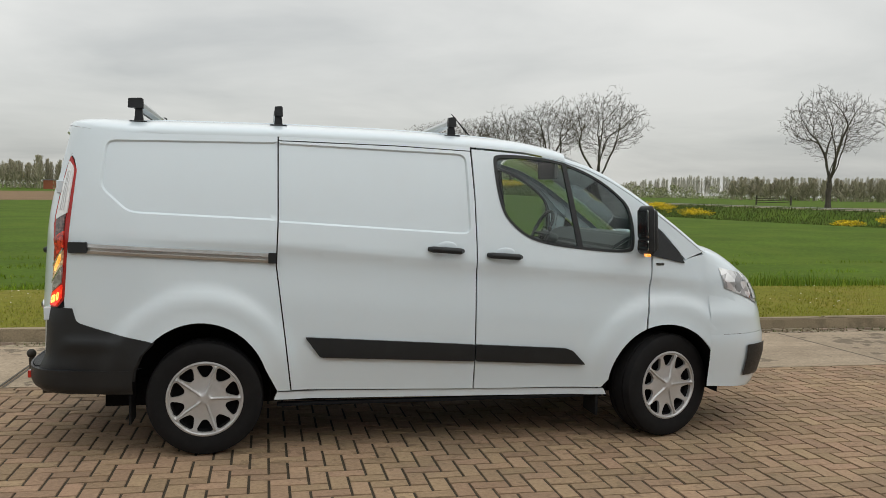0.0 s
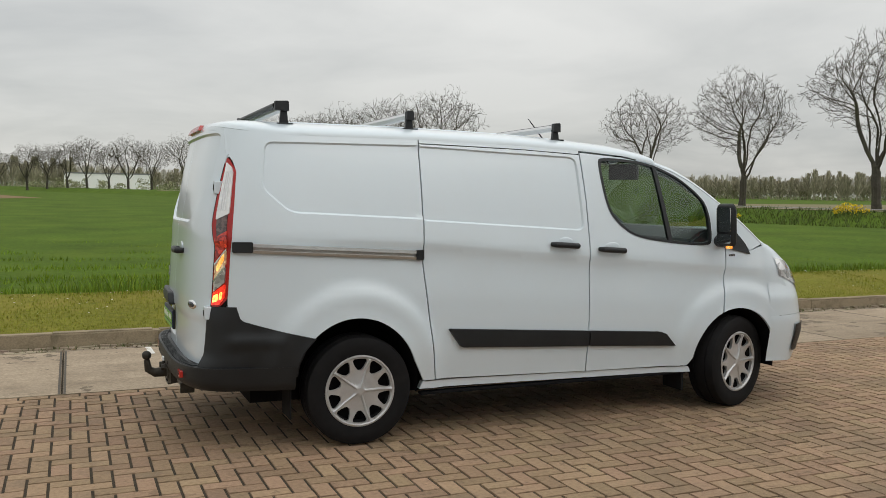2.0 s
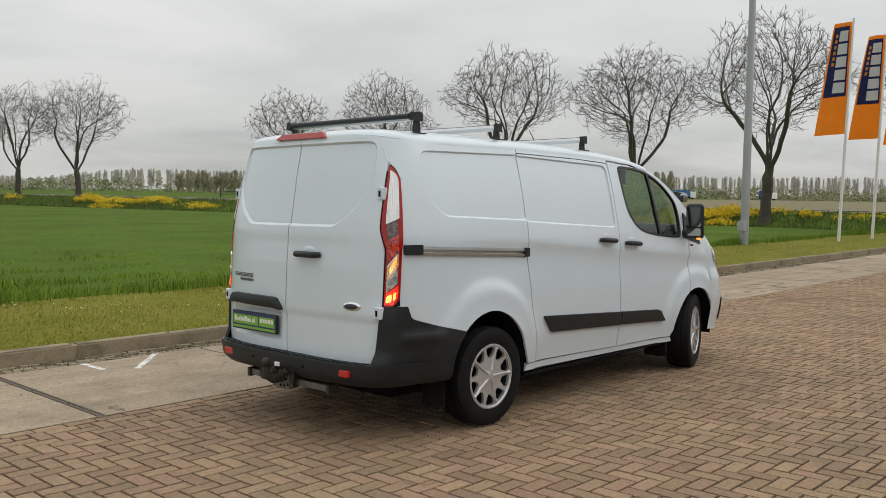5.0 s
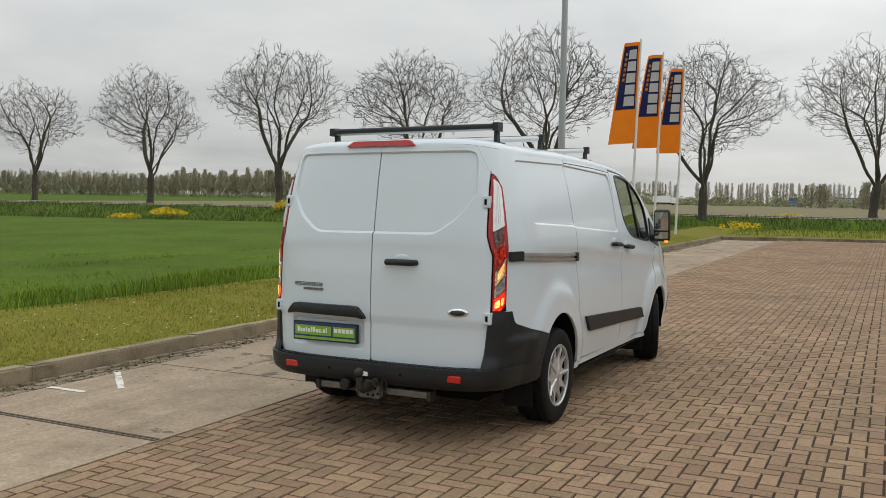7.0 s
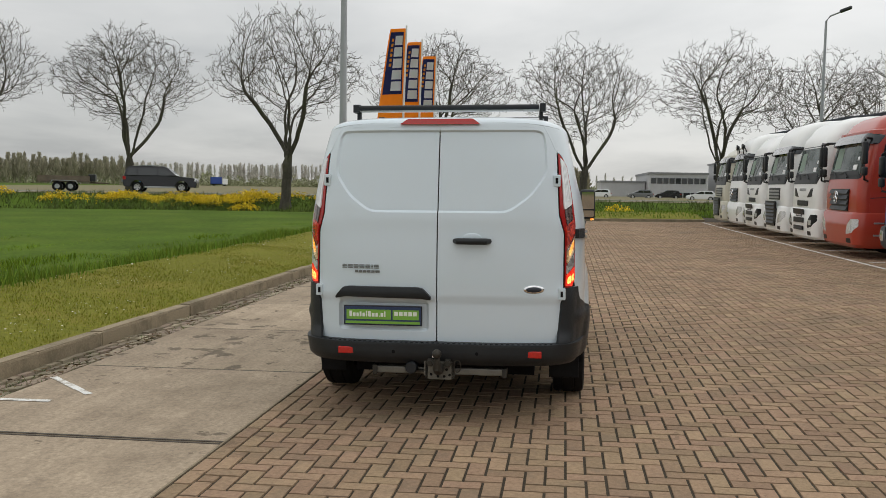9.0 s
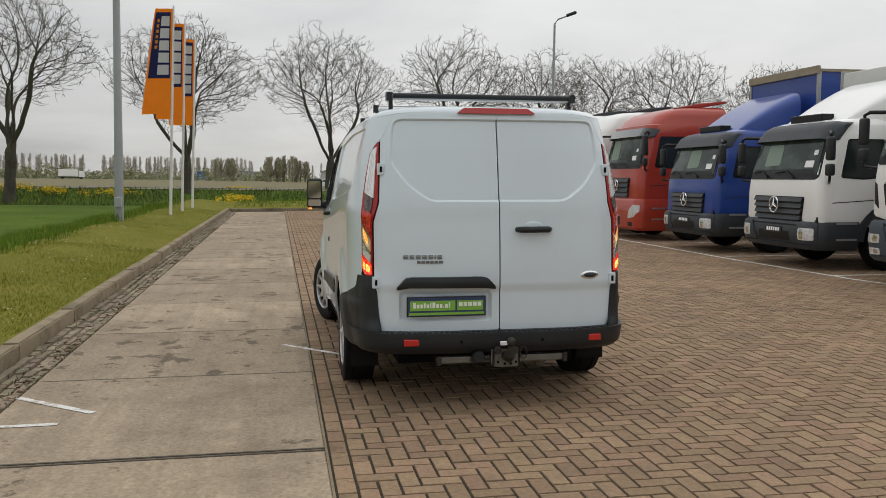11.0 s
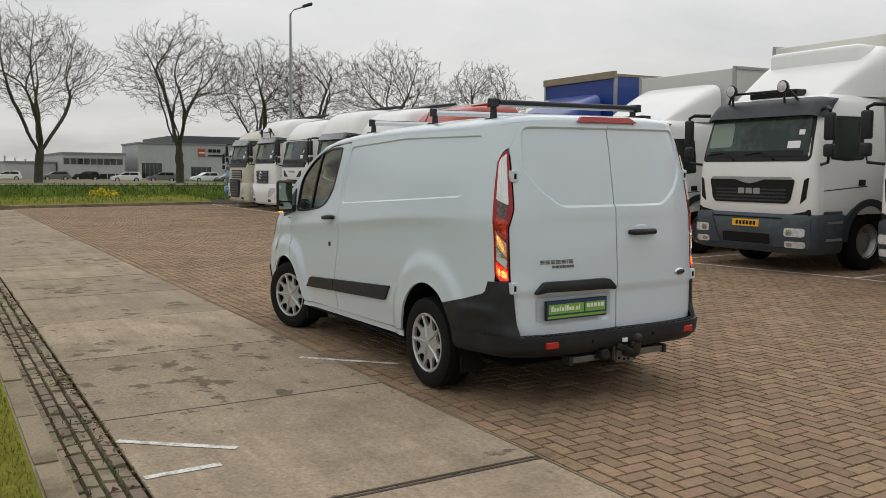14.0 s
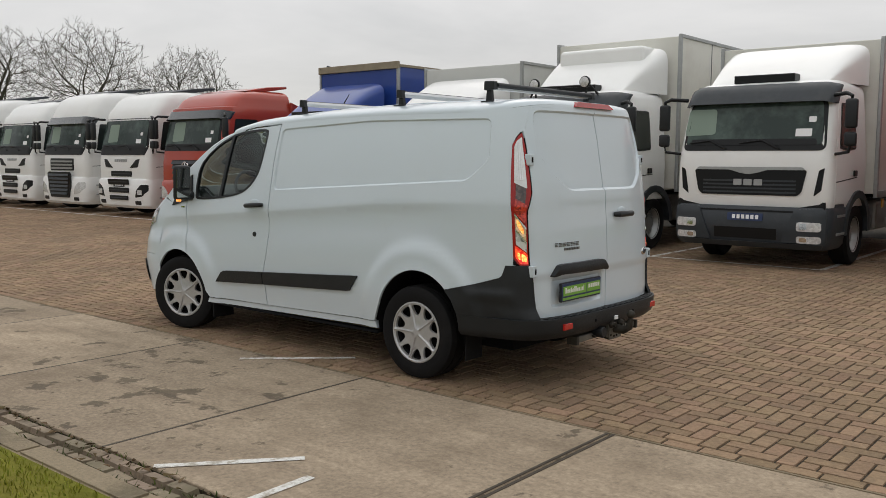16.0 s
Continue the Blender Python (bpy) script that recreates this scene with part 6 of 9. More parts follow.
# ---- bare roadside trees ----
def tree_parts(seed, height, spread):
    """A wide, bare tree: limbs that rise from a short trunk, and branches that grow step by step into the free room of a domed crown."""
    r = random.Random(seed)
    ex, ez, cz = height * 0.42 * spread, height * 0.425, height * 0.61
    fork = height * r.uniform(0.22, 0.27)
    # free places to be reached, thicker towards the outside, the outline uneven
    free = []
    while len(free) < 2400:
        d = Vector((r.gauss(0, 1), r.gauss(0, 1), r.gauss(0, 1))).normalized()
        k = (0.40 + 0.60 * r.random() ** 0.6) * (0.97 + 0.30 * noise.noise(d * 2.1 + Vector((seed, 0, 0))))
        low = 0.80 if d.z < 0 else 1.0
        p = Vector((d.x * ex * k, d.y * ex * k, cz + d.z * ez * k * low))
        if p.z > fork * 1.4 + 0.92 * math.hypot(p.x, p.y) * (0.62 + 0.38 * r.random()):
            free.append(p)
    where, up = [], []

    def node(p, parent):
        where.append(p.copy())
        up.append(parent)
        return len(where) - 1

    lean = Vector((r.uniform(-0.3, 0.3), r.uniform(-0.3, 0.3), 0))
    last = node(Vector((0, 0, -0.3)), -1)
    n = 7
    for k in range(1, n + 1):
        last = node(lean * (k / n) ** 1.5 + Vector((r.gauss(0, 0.02), r.gauss(0, 0.02), fork * k / n)), last)
    crotch = last
    limbs = r.choice((5, 6, 6, 7))
    turn = r.uniform(0, math.tau)
    for k in range(limbs):
        a = turn + k * math.tau * 0.382 * 2 + r.uniform(-0.3, 0.3)
        tilt = radians(lerp([(0, 7), (1, 17), (limbs - 1, 41)], k) + r.uniform(-5, 5))
        d = Vector((math.cos(a) * math.sin(tilt), math.sin(a) * math.sin(tilt), math.cos(tilt)))
        at = crotch - (k % 2)
        p = where[at].copy()
        for _ in range(int(height * r.uniform(0.36, 0.52) / 0.32)):
            d = (d + Vector((r.gauss(0, 0.10), r.gauss(0, 0.10), r.gauss(0.055, 0.05)))).normalized()
            p = p + d * 0.32
            at = node(p, at)
    step, spent = 0.30, {}
    for _ in range(60):
        if not free:
            break
        tree_ = kdtree.KDTree(len(where))
        for k, p in enumerate(where):
            tree_.insert(p, k)
        tree_.balance()
        pull, left = {}, []
        for p in free:
            co, k, dist = tree_.find(p)
            if dist < 0.36:
                continue
            if spent.get(k, 0) > 2:
                continue
            left.append(p)
            if dist < 2.2:
                pull[k] = pull.get(k, Vector()) + (p - co).normalized()
        if not pull:
            break
        for k, v in pull.items():
            if v.length < 1e-4:
                continue
            old = (where[k] - where[up[k]]).normalized()
            d = (v.normalized() + 1.15 * old + Vector((r.gauss(0, 0.07), r.gauss(0, 0.07), r.gauss(0.09, 0.07)))).normalized()
            spent[k] = spent.get(k, 0) + 1
            q = where[k] + d * step
            if tree_.find(q)[2] > 0.13:
                node(q, k)
        free = left
    # thickness from the tips down
    n = len(where)
    area = [0.0] * n
    kids = [[] for _ in range(n)]
    for k in range(n - 1, 0, -1):
        if not kids[k]:
            area[k] = 0.007 ** 2.05
        area[up[k]] += area[k]
        kids[up[k]].append(k)
    thick = [a ** (1 / 2.05) for a in area]
    scale = 0.29 / thick[2]
    thick = [max(0.012, t * (1 + (scale - 1) * min(1.0, (t / thick[2]) ** 0.6))) for t in thick]
    thick[0], thick[1] = thick[1] * 1.45, thick[1] * 1.12
    wood, twigs = ([], []), ([], [])

    def limb(store, pts, radii, sides):
        verts, faces = store
        base = len(verts)
        m = len(pts)
        for i, (q, rad) in enumerate(zip(pts, radii)):
            d = (pts[min(i + 1, m - 1)] - pts[max(i - 1, 0)]).normalized()
            a = d.cross(Vector((0.3, 0.2, 0.93)) if abs(d.z) < 0.93 else Vector((1, 0.1, 0))).normalized()
            b = d.cross(a)
            for k in range(sides):
                c, sn = math.cos(k * math.tau / sides), math.sin(k * math.tau / sides)
                verts.append(tuple(q + rad * (c * a + sn * b)))
        for i in range(m - 1):
            for k in range(sides):
                k2 = (k + 1) % sides
                faces.append((base + i * sides + k, base + i * sides + k2, base + (i + 1) * sides + k2, base + (i + 1) * sides + k))

    todo = [(0, None)]
    while todo:
        k, before = todo.pop()
        run = [k] if before is None else [before, k]
        while kids[run[-1]]:
            main = max(kids[run[-1]], key=lambda c: thick[c])
            todo += [(c, run[-1]) for c in kids[run[-1]] if c != main]
            run.append(main)
        radii = [thick[c] for c in run]
        if before is not None:
            radii[0] = min(radii[0], radii[1] * 1.25)
        fat = max(radii[1:] or radii)
        limb(wood if fat > 0.035 else twigs, [where[c] for c in run], radii, 9 if fat > 0.15 else 6 if fat > 0.05 else 3)
    # short upward twigs at the ends and along the thin branches
    for k in range(8, n):
        if thick[k] > 0.03:
            continue
        d0 = (where[k] - where[up[k]]).normalized()
        for _ in range(3 if not kids[k] else (1 if r.random() < 0.85 else 0)):
            d = (d0 * 0.9 + Vector((r.gauss(0, 0.42), r.gauss(0, 0.42), r.gauss(0.25, 0.3)))).normalized()
            long_ = r.uniform(0.18, 0.55)
            mid = where[k] + d * long_ * 0.5
            d = (d + Vector((r.gauss(0, 0.2), r.gauss(0, 0.2), 0.28))).normalized()
            limb(twigs, [where[k], mid, mid + d * long_ * 0.5], [0.010, 0.009, 0.007], 3)
    return wood, twigs


TREES = []
for seed, height, spread in ((3, 11.6, 1.0), (11, 12.2, 1.1), (23, 11.2, 1.05), (37, 12.4, 0.95), (41, 11.8, 1.15)):
    wood, twigs = tree_parts(seed, height, spread)
    TREES.append((from_lists("trunk", *wood, M_BARK), from_lists("crown", *twigs, M_TWIG)))


KIND_HIGH = (11.6, 12.2, 11.2, 12.4, 11.8)


def tree(x, y, z, kind, turn, size=1.0):
    t = thing("tree", pose(x, y, z, 0, 0, turn))
    t.scale = (size, size, size)
    for name, me in zip(("trunk", "crown"), TREES[kind]):
        ob = new(name, me)
        ob.parent = t
    return tagged(t, "bare spreading roadside tree with budding twigs", "tree", "trees along the country road")


for k, (x, y, z, high) in enumerate([(22.5, 130, 0.8, 10.1), (24.7, 117, 0.8, 10.2), (27, 105, 0.8, 10.0), (28.7, 94.5, 0.8, 10.0), (31.2, 87, 0.8, 10.7), (34, 79.5, 0.8, 10.7),
                                     (71.3, 95.2, 0.1, 15.0), (64.1, 67.9, 0.3, 13.8), (61.5, 48.7, 0.3, 14.6), (59.5, 33.5, 0.3, 13.0), (41.8, 14.9, 0.2, 10.6), (44.3, 6.4, 0.2, 9.6), (54.2, -1.9, 0.4, 10.7), (59.2, -11.8, 0.3, 11.8),
                                     (67.3, -20.6, 0.3, 11.7), (77.3, -29.2, 0.3, 13.2), (62.5, -30.6, 0.3, 11.7), (60, -38, 0.3, 10.5), (20.5, 144, 0.7, 9.6), (17, 156, 0.6, 9.6)]):
    kind = (k * 2 + k // 5) % 5
    tree(x, y, z, kind, (k * 67) % 360, high / KIND_HIGH[kind])
# the close row further up the road
for k in range(14):
    tree(14 - 4.2 * k + rng.uniform(-1, 1), 176 + 5.5 * k + rng.uniform(-1, 1), 0.4, k % 5, rng.uniform(0, 360), rng.uniform(0.66, 0.88))


# ---- far rows of poplars and scrub on the horizon ----
def far_row(name, places, mat, label, dense_=1.0):
    verts, faces = [], []
    for x, y, h, w in places:
        i = len(verts)
        verts += [(x - 0.25, y, 0), (x + 0.25, y, 0), (x, y, h)]
        faces.append((i, i + 1, i + 2))
        i = len(verts)
        verts += [(x, y - 0.25, 0), (x, y + 0.25, 0), (x, y, h)]
        faces.append((i, i + 1, i + 2))
        for _ in range(int(80 * dense_)):
            z0 = h * rng.uniform(0.14, 0.8)
            a = rng.uniform(0, math.tau)
            r = w * rng.uniform(0.15, 0.75) * (1.1 - z0 / h)
            ex, ey, ez = x + r * math.cos(a), y + r * math.sin(a), min(h * 1.02, z0 + h * rng.uniform(0.15, 0.38))
            t = rng.uniform(0.06, 0.20)
            px, py = -math.sin(a) * t, math.cos(a) * t
            i = len(verts)
            verts += [(x, y, z0), (ex + px, ey + py, ez), (ex - px, ey - py, ez + rng.uniform(-0.4, 0.6))]
            faces.append((i, i + 1, i + 2))
    return tagged(new(name, from_lists(name, verts, faces, mat)), label, "trees", kind="stuff")


def far_scrub(name, places, mat, label):
    verts, faces = [], []
    for x, y, h, w in places:
        for _ in range(170):
            a, k = rng.uniform(0, math.tau), rng.random()
            r = w * math.sqrt(rng.random()) * (1.05 - 0.6 * k)
            q = Vector((x + r * math.cos(a), y + r * math.sin(a), h * k))
            s = 0.095 * w
            i = len(verts)
            for _v in range(3):
                verts.append(tuple(q + Vector((rng.gauss(0, s), rng.gauss(0, s), rng.gauss(0, s)))))
            faces.append((i, i + 1, i + 2))
    return tagged(new(name, from_lists(name, verts, faces, mat)), label, "bushes", kind="stuff")


# distance haze is put into the pale colours of the poplars and the wood
M_FAR = material("bare_poplars_haze_paled", (0.57, 0.54, 0.49), 1.0, spread=0.1, island=0.2)
M_FAR2 = material("budding_wood_haze_paled", (0.35, 0.325, 0.235), 1.0, spread=0.1, island=0.25)
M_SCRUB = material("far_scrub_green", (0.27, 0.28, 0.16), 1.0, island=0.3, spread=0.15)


def polar(deg, dist):
    """Degrees clockwise from +y, seen from the yard."""
    return math.sin(radians(deg)) * dist, math.cos(radians(deg)) * dist


places = []
for deg in np.arange(-26, 88, 0.17):
    dist = 430 + 40 * noise.noise((deg * 0.08, 1, 0))
    x, y = polar(deg + rng.uniform(-0.2, 0.2), dist)
    if noise.noise((deg * 0.35, 7, 0)) > -0.42:
        places.append((x, y, rng.uniform(9.6, 11.2) * lerp([(4, 1.0), (9, 0.55), (22, 0.55), (27, 1.0)], deg), 2.6))
for deg in np.arange(-26, 72, 0.2):
    x, y = polar(deg + rng.uniform(-0.2, 0.2), 560)
    places.append((x, y, rng.uniform(11.5, 13.2) * lerp([(4, 1.0), (9, 0.5), (22, 0.5), (27, 1.0)], deg), 2.8))
for deg in np.arange(86, 98, 0.55):
    x, y = polar(deg, 640)
    places.append((x, y, rng.uniform(9, 13), 3.0))
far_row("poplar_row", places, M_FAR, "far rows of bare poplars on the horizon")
places = []
for deg in list(np.arange(30, 62, 0.16)) + list(np.arange(-24, 8, 0.22)):
    x, y = polar(deg + rng.uniform(-0.2, 0.2), rng.uniform(330, 370))
    places.append((x, y, rng.uniform(8, 11.5) * (1.0 if deg > 46 or deg < 0 else 0.75), 3.4))
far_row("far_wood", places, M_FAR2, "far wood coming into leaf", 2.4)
places = []
for deg in np.arange(-26, 90, 0.32):
    x, y = polar(deg + rng.uniform(-0.3, 0.3), rng.uniform(360, 400))
    if noise.noise((deg * 0.3, 2, 5)) > -0.35:
        places.append((x, y, rng.uniform(2.5, 6.5), rng.uniform(2.0, 4.5)))
for deg in np.arange(52, 99, 0.24):        # the hedge at the poplars' feet
    x, y = polar(deg + rng.uniform(-0.2, 0.2), rng.uniform(418, 432))
    places.append((x, y, rng.uniform(2.0, 4.2), rng.uniform(2.0, 3.6)))
for k in range(40):
    x, y = polar(rng.uniform(-14, 10), rng.uniform(205, 240))
    places.append((x, y, rng.uniform(1.5, 3.5), rng.uniform(1.2, 2.4)))
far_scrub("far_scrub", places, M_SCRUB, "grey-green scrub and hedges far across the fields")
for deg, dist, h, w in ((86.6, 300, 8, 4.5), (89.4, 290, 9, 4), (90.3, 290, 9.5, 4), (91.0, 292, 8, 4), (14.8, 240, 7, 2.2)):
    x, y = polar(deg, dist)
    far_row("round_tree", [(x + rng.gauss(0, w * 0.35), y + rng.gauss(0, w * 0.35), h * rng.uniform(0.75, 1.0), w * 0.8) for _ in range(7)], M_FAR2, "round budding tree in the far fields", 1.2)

# ---- parked lorries: each faces +y, its front at y = 0, x across, seen from its left side (-x) ----
M_T_WHITE = material("lorry_white_paint", (0.88, 0.885, 0.87), 0.33, coat=0.4, stain=0.10, stain_colour=(0.6, 0.58, 0.53), stain_scale=1.2)
M_T_CREAM = material("lorry_cream_panel", (0.78, 0.77, 0.71), 0.5, stain=0.3, stain_colour=(0.5, 0.47, 0.4), stain_scale=0.8, spread=0.05)
M_T_GREY = material("lorry_grey_panel", (0.66, 0.67, 0.65), 0.5, stain=0.25, stain_colour=(0.42, 0.41, 0.38), stain_scale=0.8)
M_T_RED = material("lorry_red_paint", (0.42, 0.045, 0.022), 0.35, coat=0.5, stain=0.2, stain_colour=(0.3, 0.05, 0.03), stain_scale=1.5)
M_T_BLUE = material("lorry_blue_paint", (0.018, 0.06, 0.30), 0.35, coat=0.5, stain=0.15, stain_colour=(0.03, 0.06, 0.2), stain_scale=1.5)
M_T_SKY = material("lorry_light_blue_paint", (0.08, 0.25, 0.52), 0.35, coat=0.4)
M_T_BEIGE = material("lorry_beige_paint", (0.62, 0.60, 0.50), 0.4, coat=0.3, stain=0.2, stain_colour=(0.45, 0.42, 0.33), stain_scale=1.5)
M_T_DARK = material("lorry_grey_plastic", (0.034, 0.041, 0.048), 0.5, grain=0.1, grain_scale=8, stain=0.3, stain_colour=(0.07, 0.07, 0.066), stain_scale=2)
M_T_BLACK = material("lorry_black_grille", (0.007, 0.008, 0.009), 0.4, specular=0.35)
M_T_VISOR = material("smoked_visor", (0.018, 0.024, 0.028), 0.18, coat=0.7)
M_T_GLASS = material("lorry_windscreen", (0.030, 0.046, 0.042), 0.05, spread=0.3, stain=0.7, stain_colour=(0.105, 0.150, 0.132), stain_scale=1.3, specular=0.32)
M_T_SIDE = material("lorry_side_glass", (0.022, 0.030, 0.028), 0.05, specular=0.5, spread=0.3)
M_WOOD = material("weathered_wood_edge", (0.32, 0.27, 0.19), 0.8, grain=0.15, grain_scale=6)
M_YELLOW_PLATE = material("yellow_plate", (0.85, 0.45, 0.02), 0.5)
M_INSIDE = material("pale_cab_curtain", (0.24, 0.31, 0.26), 0.9, spread=0.1)


M_T_LAMP = lens_material("faceted_headlamp", (0.50, 0.50, 0.50), (0.82, 0.83, 0.83), 40, lo=0.2, hi=0.8, metal=0.1)


def slab_of(profile, x0, x1, bevel=0.03, segments=2):
    """A (y, z) outline drawn out across x, its long edges rounded."""
    bm = bmesh.new()
    prism(bm, profile, 0, x0, x1)
    if bevel:
        bmesh.ops.bevel(bm, geom=bm.edges[:], offset=bevel, segments=segments, profile=0.5, affect="EDGES", clamp_overlap=True)
    return bm


def sheet(bm, pts):
    """A four-cornered plate with thickness towards -y."""
    v = [Vector(p) for p in pts]
    n = (v[1] - v[0]).cross(v[3] - v[0]).normalized() * 0.02
    a = [bm.verts.new(p) for p in v]
    b = [bm.verts.new(p - n) for p in v]
    bm.faces.new(a)
    bm.faces.new(b[::-1])
    for k in range(4):
        bm.faces.new((a[k], b[k], b[(k + 1) % 4], a[(k + 1) % 4]))
    bmesh.ops.recalc_face_normals(bm, faces=bm.faces[:])
    return bm


def truck_wheel(t, y, s, x, r=0.46, dual=False):
    w = part("wheel", revolve(bmesh.new(), [(0.25, -0.13), (0.30, -0.145), (0.42, -0.14), (r, -0.10), (r, 0.10), (0.42, 0.14), (0.30, 0.145), (0.25, 0.12)], (x, y, r), 0, 36, s), M_RUBBER, t, "black lorry tyre with a steel rim", smooth=True)
    rim = part("rim", revolve(bmesh.new(), [(0.27, 0.135), (0.255, 0.12), (0.22, 0.03), (0.15, 0.02), (0.13, 0.06), (0.06, 0.075), (0.0, 0.075)], (x, y, r), 0, 30, s), M_GALV, w, "grey steel rim", smooth=True)
    bolts = bmesh.new()
    for k in range(10):
        a = k * math.tau / 10
        bmesh.ops.create_cone(bolts, cap_ends=True, segments=6, radius1=0.016, radius2=0.014, depth=0.04, matrix=Matrix.Translation((x + s * 0.04, y + 0.17 * math.cos(a), r + 0.17 * math.sin(a))) @ Matrix.Rotation(math.pi / 2, 4, "Y"))
    part("wheel_bolts", bolts, M_STEEL, rim)
    return w


def cab_sections(kind, z_roof, deep):
    """Rows of (z, y of the front, half width, corner radius) from the floor to the roof."""
    if kind == "day":
        return [(0.88, -0.03, 1.12, 0.12), (1.0, 0.0, 1.14, 0.14), (1.50, 0.0, 1.14, 0.16), (1.70, -0.02, 1.13, 0.16), (2.05, -0.11, 1.11, 0.16), (2.40, -0.20, 1.08, 0.18), (2.58, -0.26, 1.06, 0.20), (2.66, -0.33, 1.03, 0.22), (2.71, -0.48, 0.97, 0.24), (2.725, -0.75, 0.85, 0.2)]
    if kind == "low":
        return [(0.72, -0.03, 1.10, 0.12), (0.85, 0.0, 1.12, 0.14), (1.30, 0.0, 1.12, 0.16), (1.48, -0.02, 1.11, 0.16), (1.85, -0.12, 1.09, 0.16), (2.16, -0.21, 1.06, 0.18), (2.34, -0.27, 1.04, 0.20), (2.41, -0.34, 1.01, 0.22), (2.46, -0.50, 0.95, 0.24), (2.475, -0.75, 0.85, 0.2)]
    r = z_roof
    return [(0.85, -0.02, 1.20, 0.14), (1.0, 0.0, 1.22, 0.16), (1.45, 0.0, 1.22, 0.18), (1.70, -0.03, 1.21, 0.20), (2.1, -0.11, 1.19, 0.20), (2.55, -0.21, 1.17, 0.22), (2.75, -0.25, 1.16, 0.24), (r - 0.42, -0.36, 1.14, 0.26), (r - 0.24, -0.48, 1.12, 0.28), (r - 0.12, -0.66, 1.07, 0.30), (r - 0.04, -0.95, 0.98, 0.30), (r, -1.30, 0.86, 0.25)]


def section_at(rows, z):
    return [lerp([(row[0], row[k]) for row in rows], z) for k in (1, 2, 3)]


def cab_front(rows, x, z):
    """y of the cab's curved front."""
    yf, half, rad = section_at(rows, z)
    over = abs(x) - (half - rad)
    y = yf - 0.035 * (x / half) ** 2
    if over > 0:
        y -= rad - math.sqrt(max(0.0, rad * rad - min(over, rad) ** 2))
    return y


def cab_shell(rows, deep):
    bm = bmesh.new()
    rings = []
    for z, yf, half, rad in rows:
        pts = [(-half, -deep)] + [(-half, -deep + (deep + yf - rad - 0.05) * k / 4) for k in range(1, 4)]
        n = 22
        xs = [-half + rad * (1 - math.cos(math.pi / 2 * k / 6)) for k in range(7)] + [(-half + rad) + 2 * (half - rad) * k / 8 for k in range(1, 8)] + [half - rad * (1 - math.cos(math.pi / 2 * (6 - k) / 6)) for k in range(7)]
        pts += [(x, cab_front([(z, yf, half, rad)], x, z)) for x in xs]
        pts += [(half, -deep + (deep + yf - rad - 0.05) * k / 4) for k in range(3, 0, -1)] + [(half, -deep)]
        rings.append([bm.verts.new((x, y, z)) for x, y in pts])
    m = len(rings[0])
    for r0, r1 in zip(rings, rings[1:]):
        for k in range(m):
            bm.faces.new((r0[k], r0[(k + 1) % m], r1[(k + 1) % m], r1[k]))
    bm.faces.new(rings[0][::-1])
    bm.faces.new(rings[-1])
    bmesh.ops.recalc_face_normals(bm, faces=bm.faces[:])
    return bm


def dome(half, y0, y1, z0, high, power=1.0):
    """A rounded fairing that rises backwards."""
    bm = bmesh.new()
    rows = []
    for i in range(15):
        v = i / 14
        h = high * (0.72 * v + 0.28 * math.sin(v * math.pi / 2)) ** power + 0.01
        w = half * (0.80 + 0.20 * v)
        row = []
        for j in range(25):
            a = math.pi * j / 24
            c, sn = math.cos(a), math.sin(a)
            row.append(bm.verts.new((w * math.copysign(abs(c) ** 0.22, c), y0 + (y1 - y0) * v ** 1.05, z0 + h * abs(sn) ** 0.24)))
        rows.append(row)
    for r0, r1 in zip(rows, rows[1:]):
        for j in range(24):
            bm.faces.new((r0[j], r0[j + 1], r1[j + 1], r1[j]))
    bm.faces.new(rows[-1])
    bm.faces.new(rows[0][::-1])
    bmesh.ops.recalc_face_normals(bm, faces=bm.faces[:])
    return bm


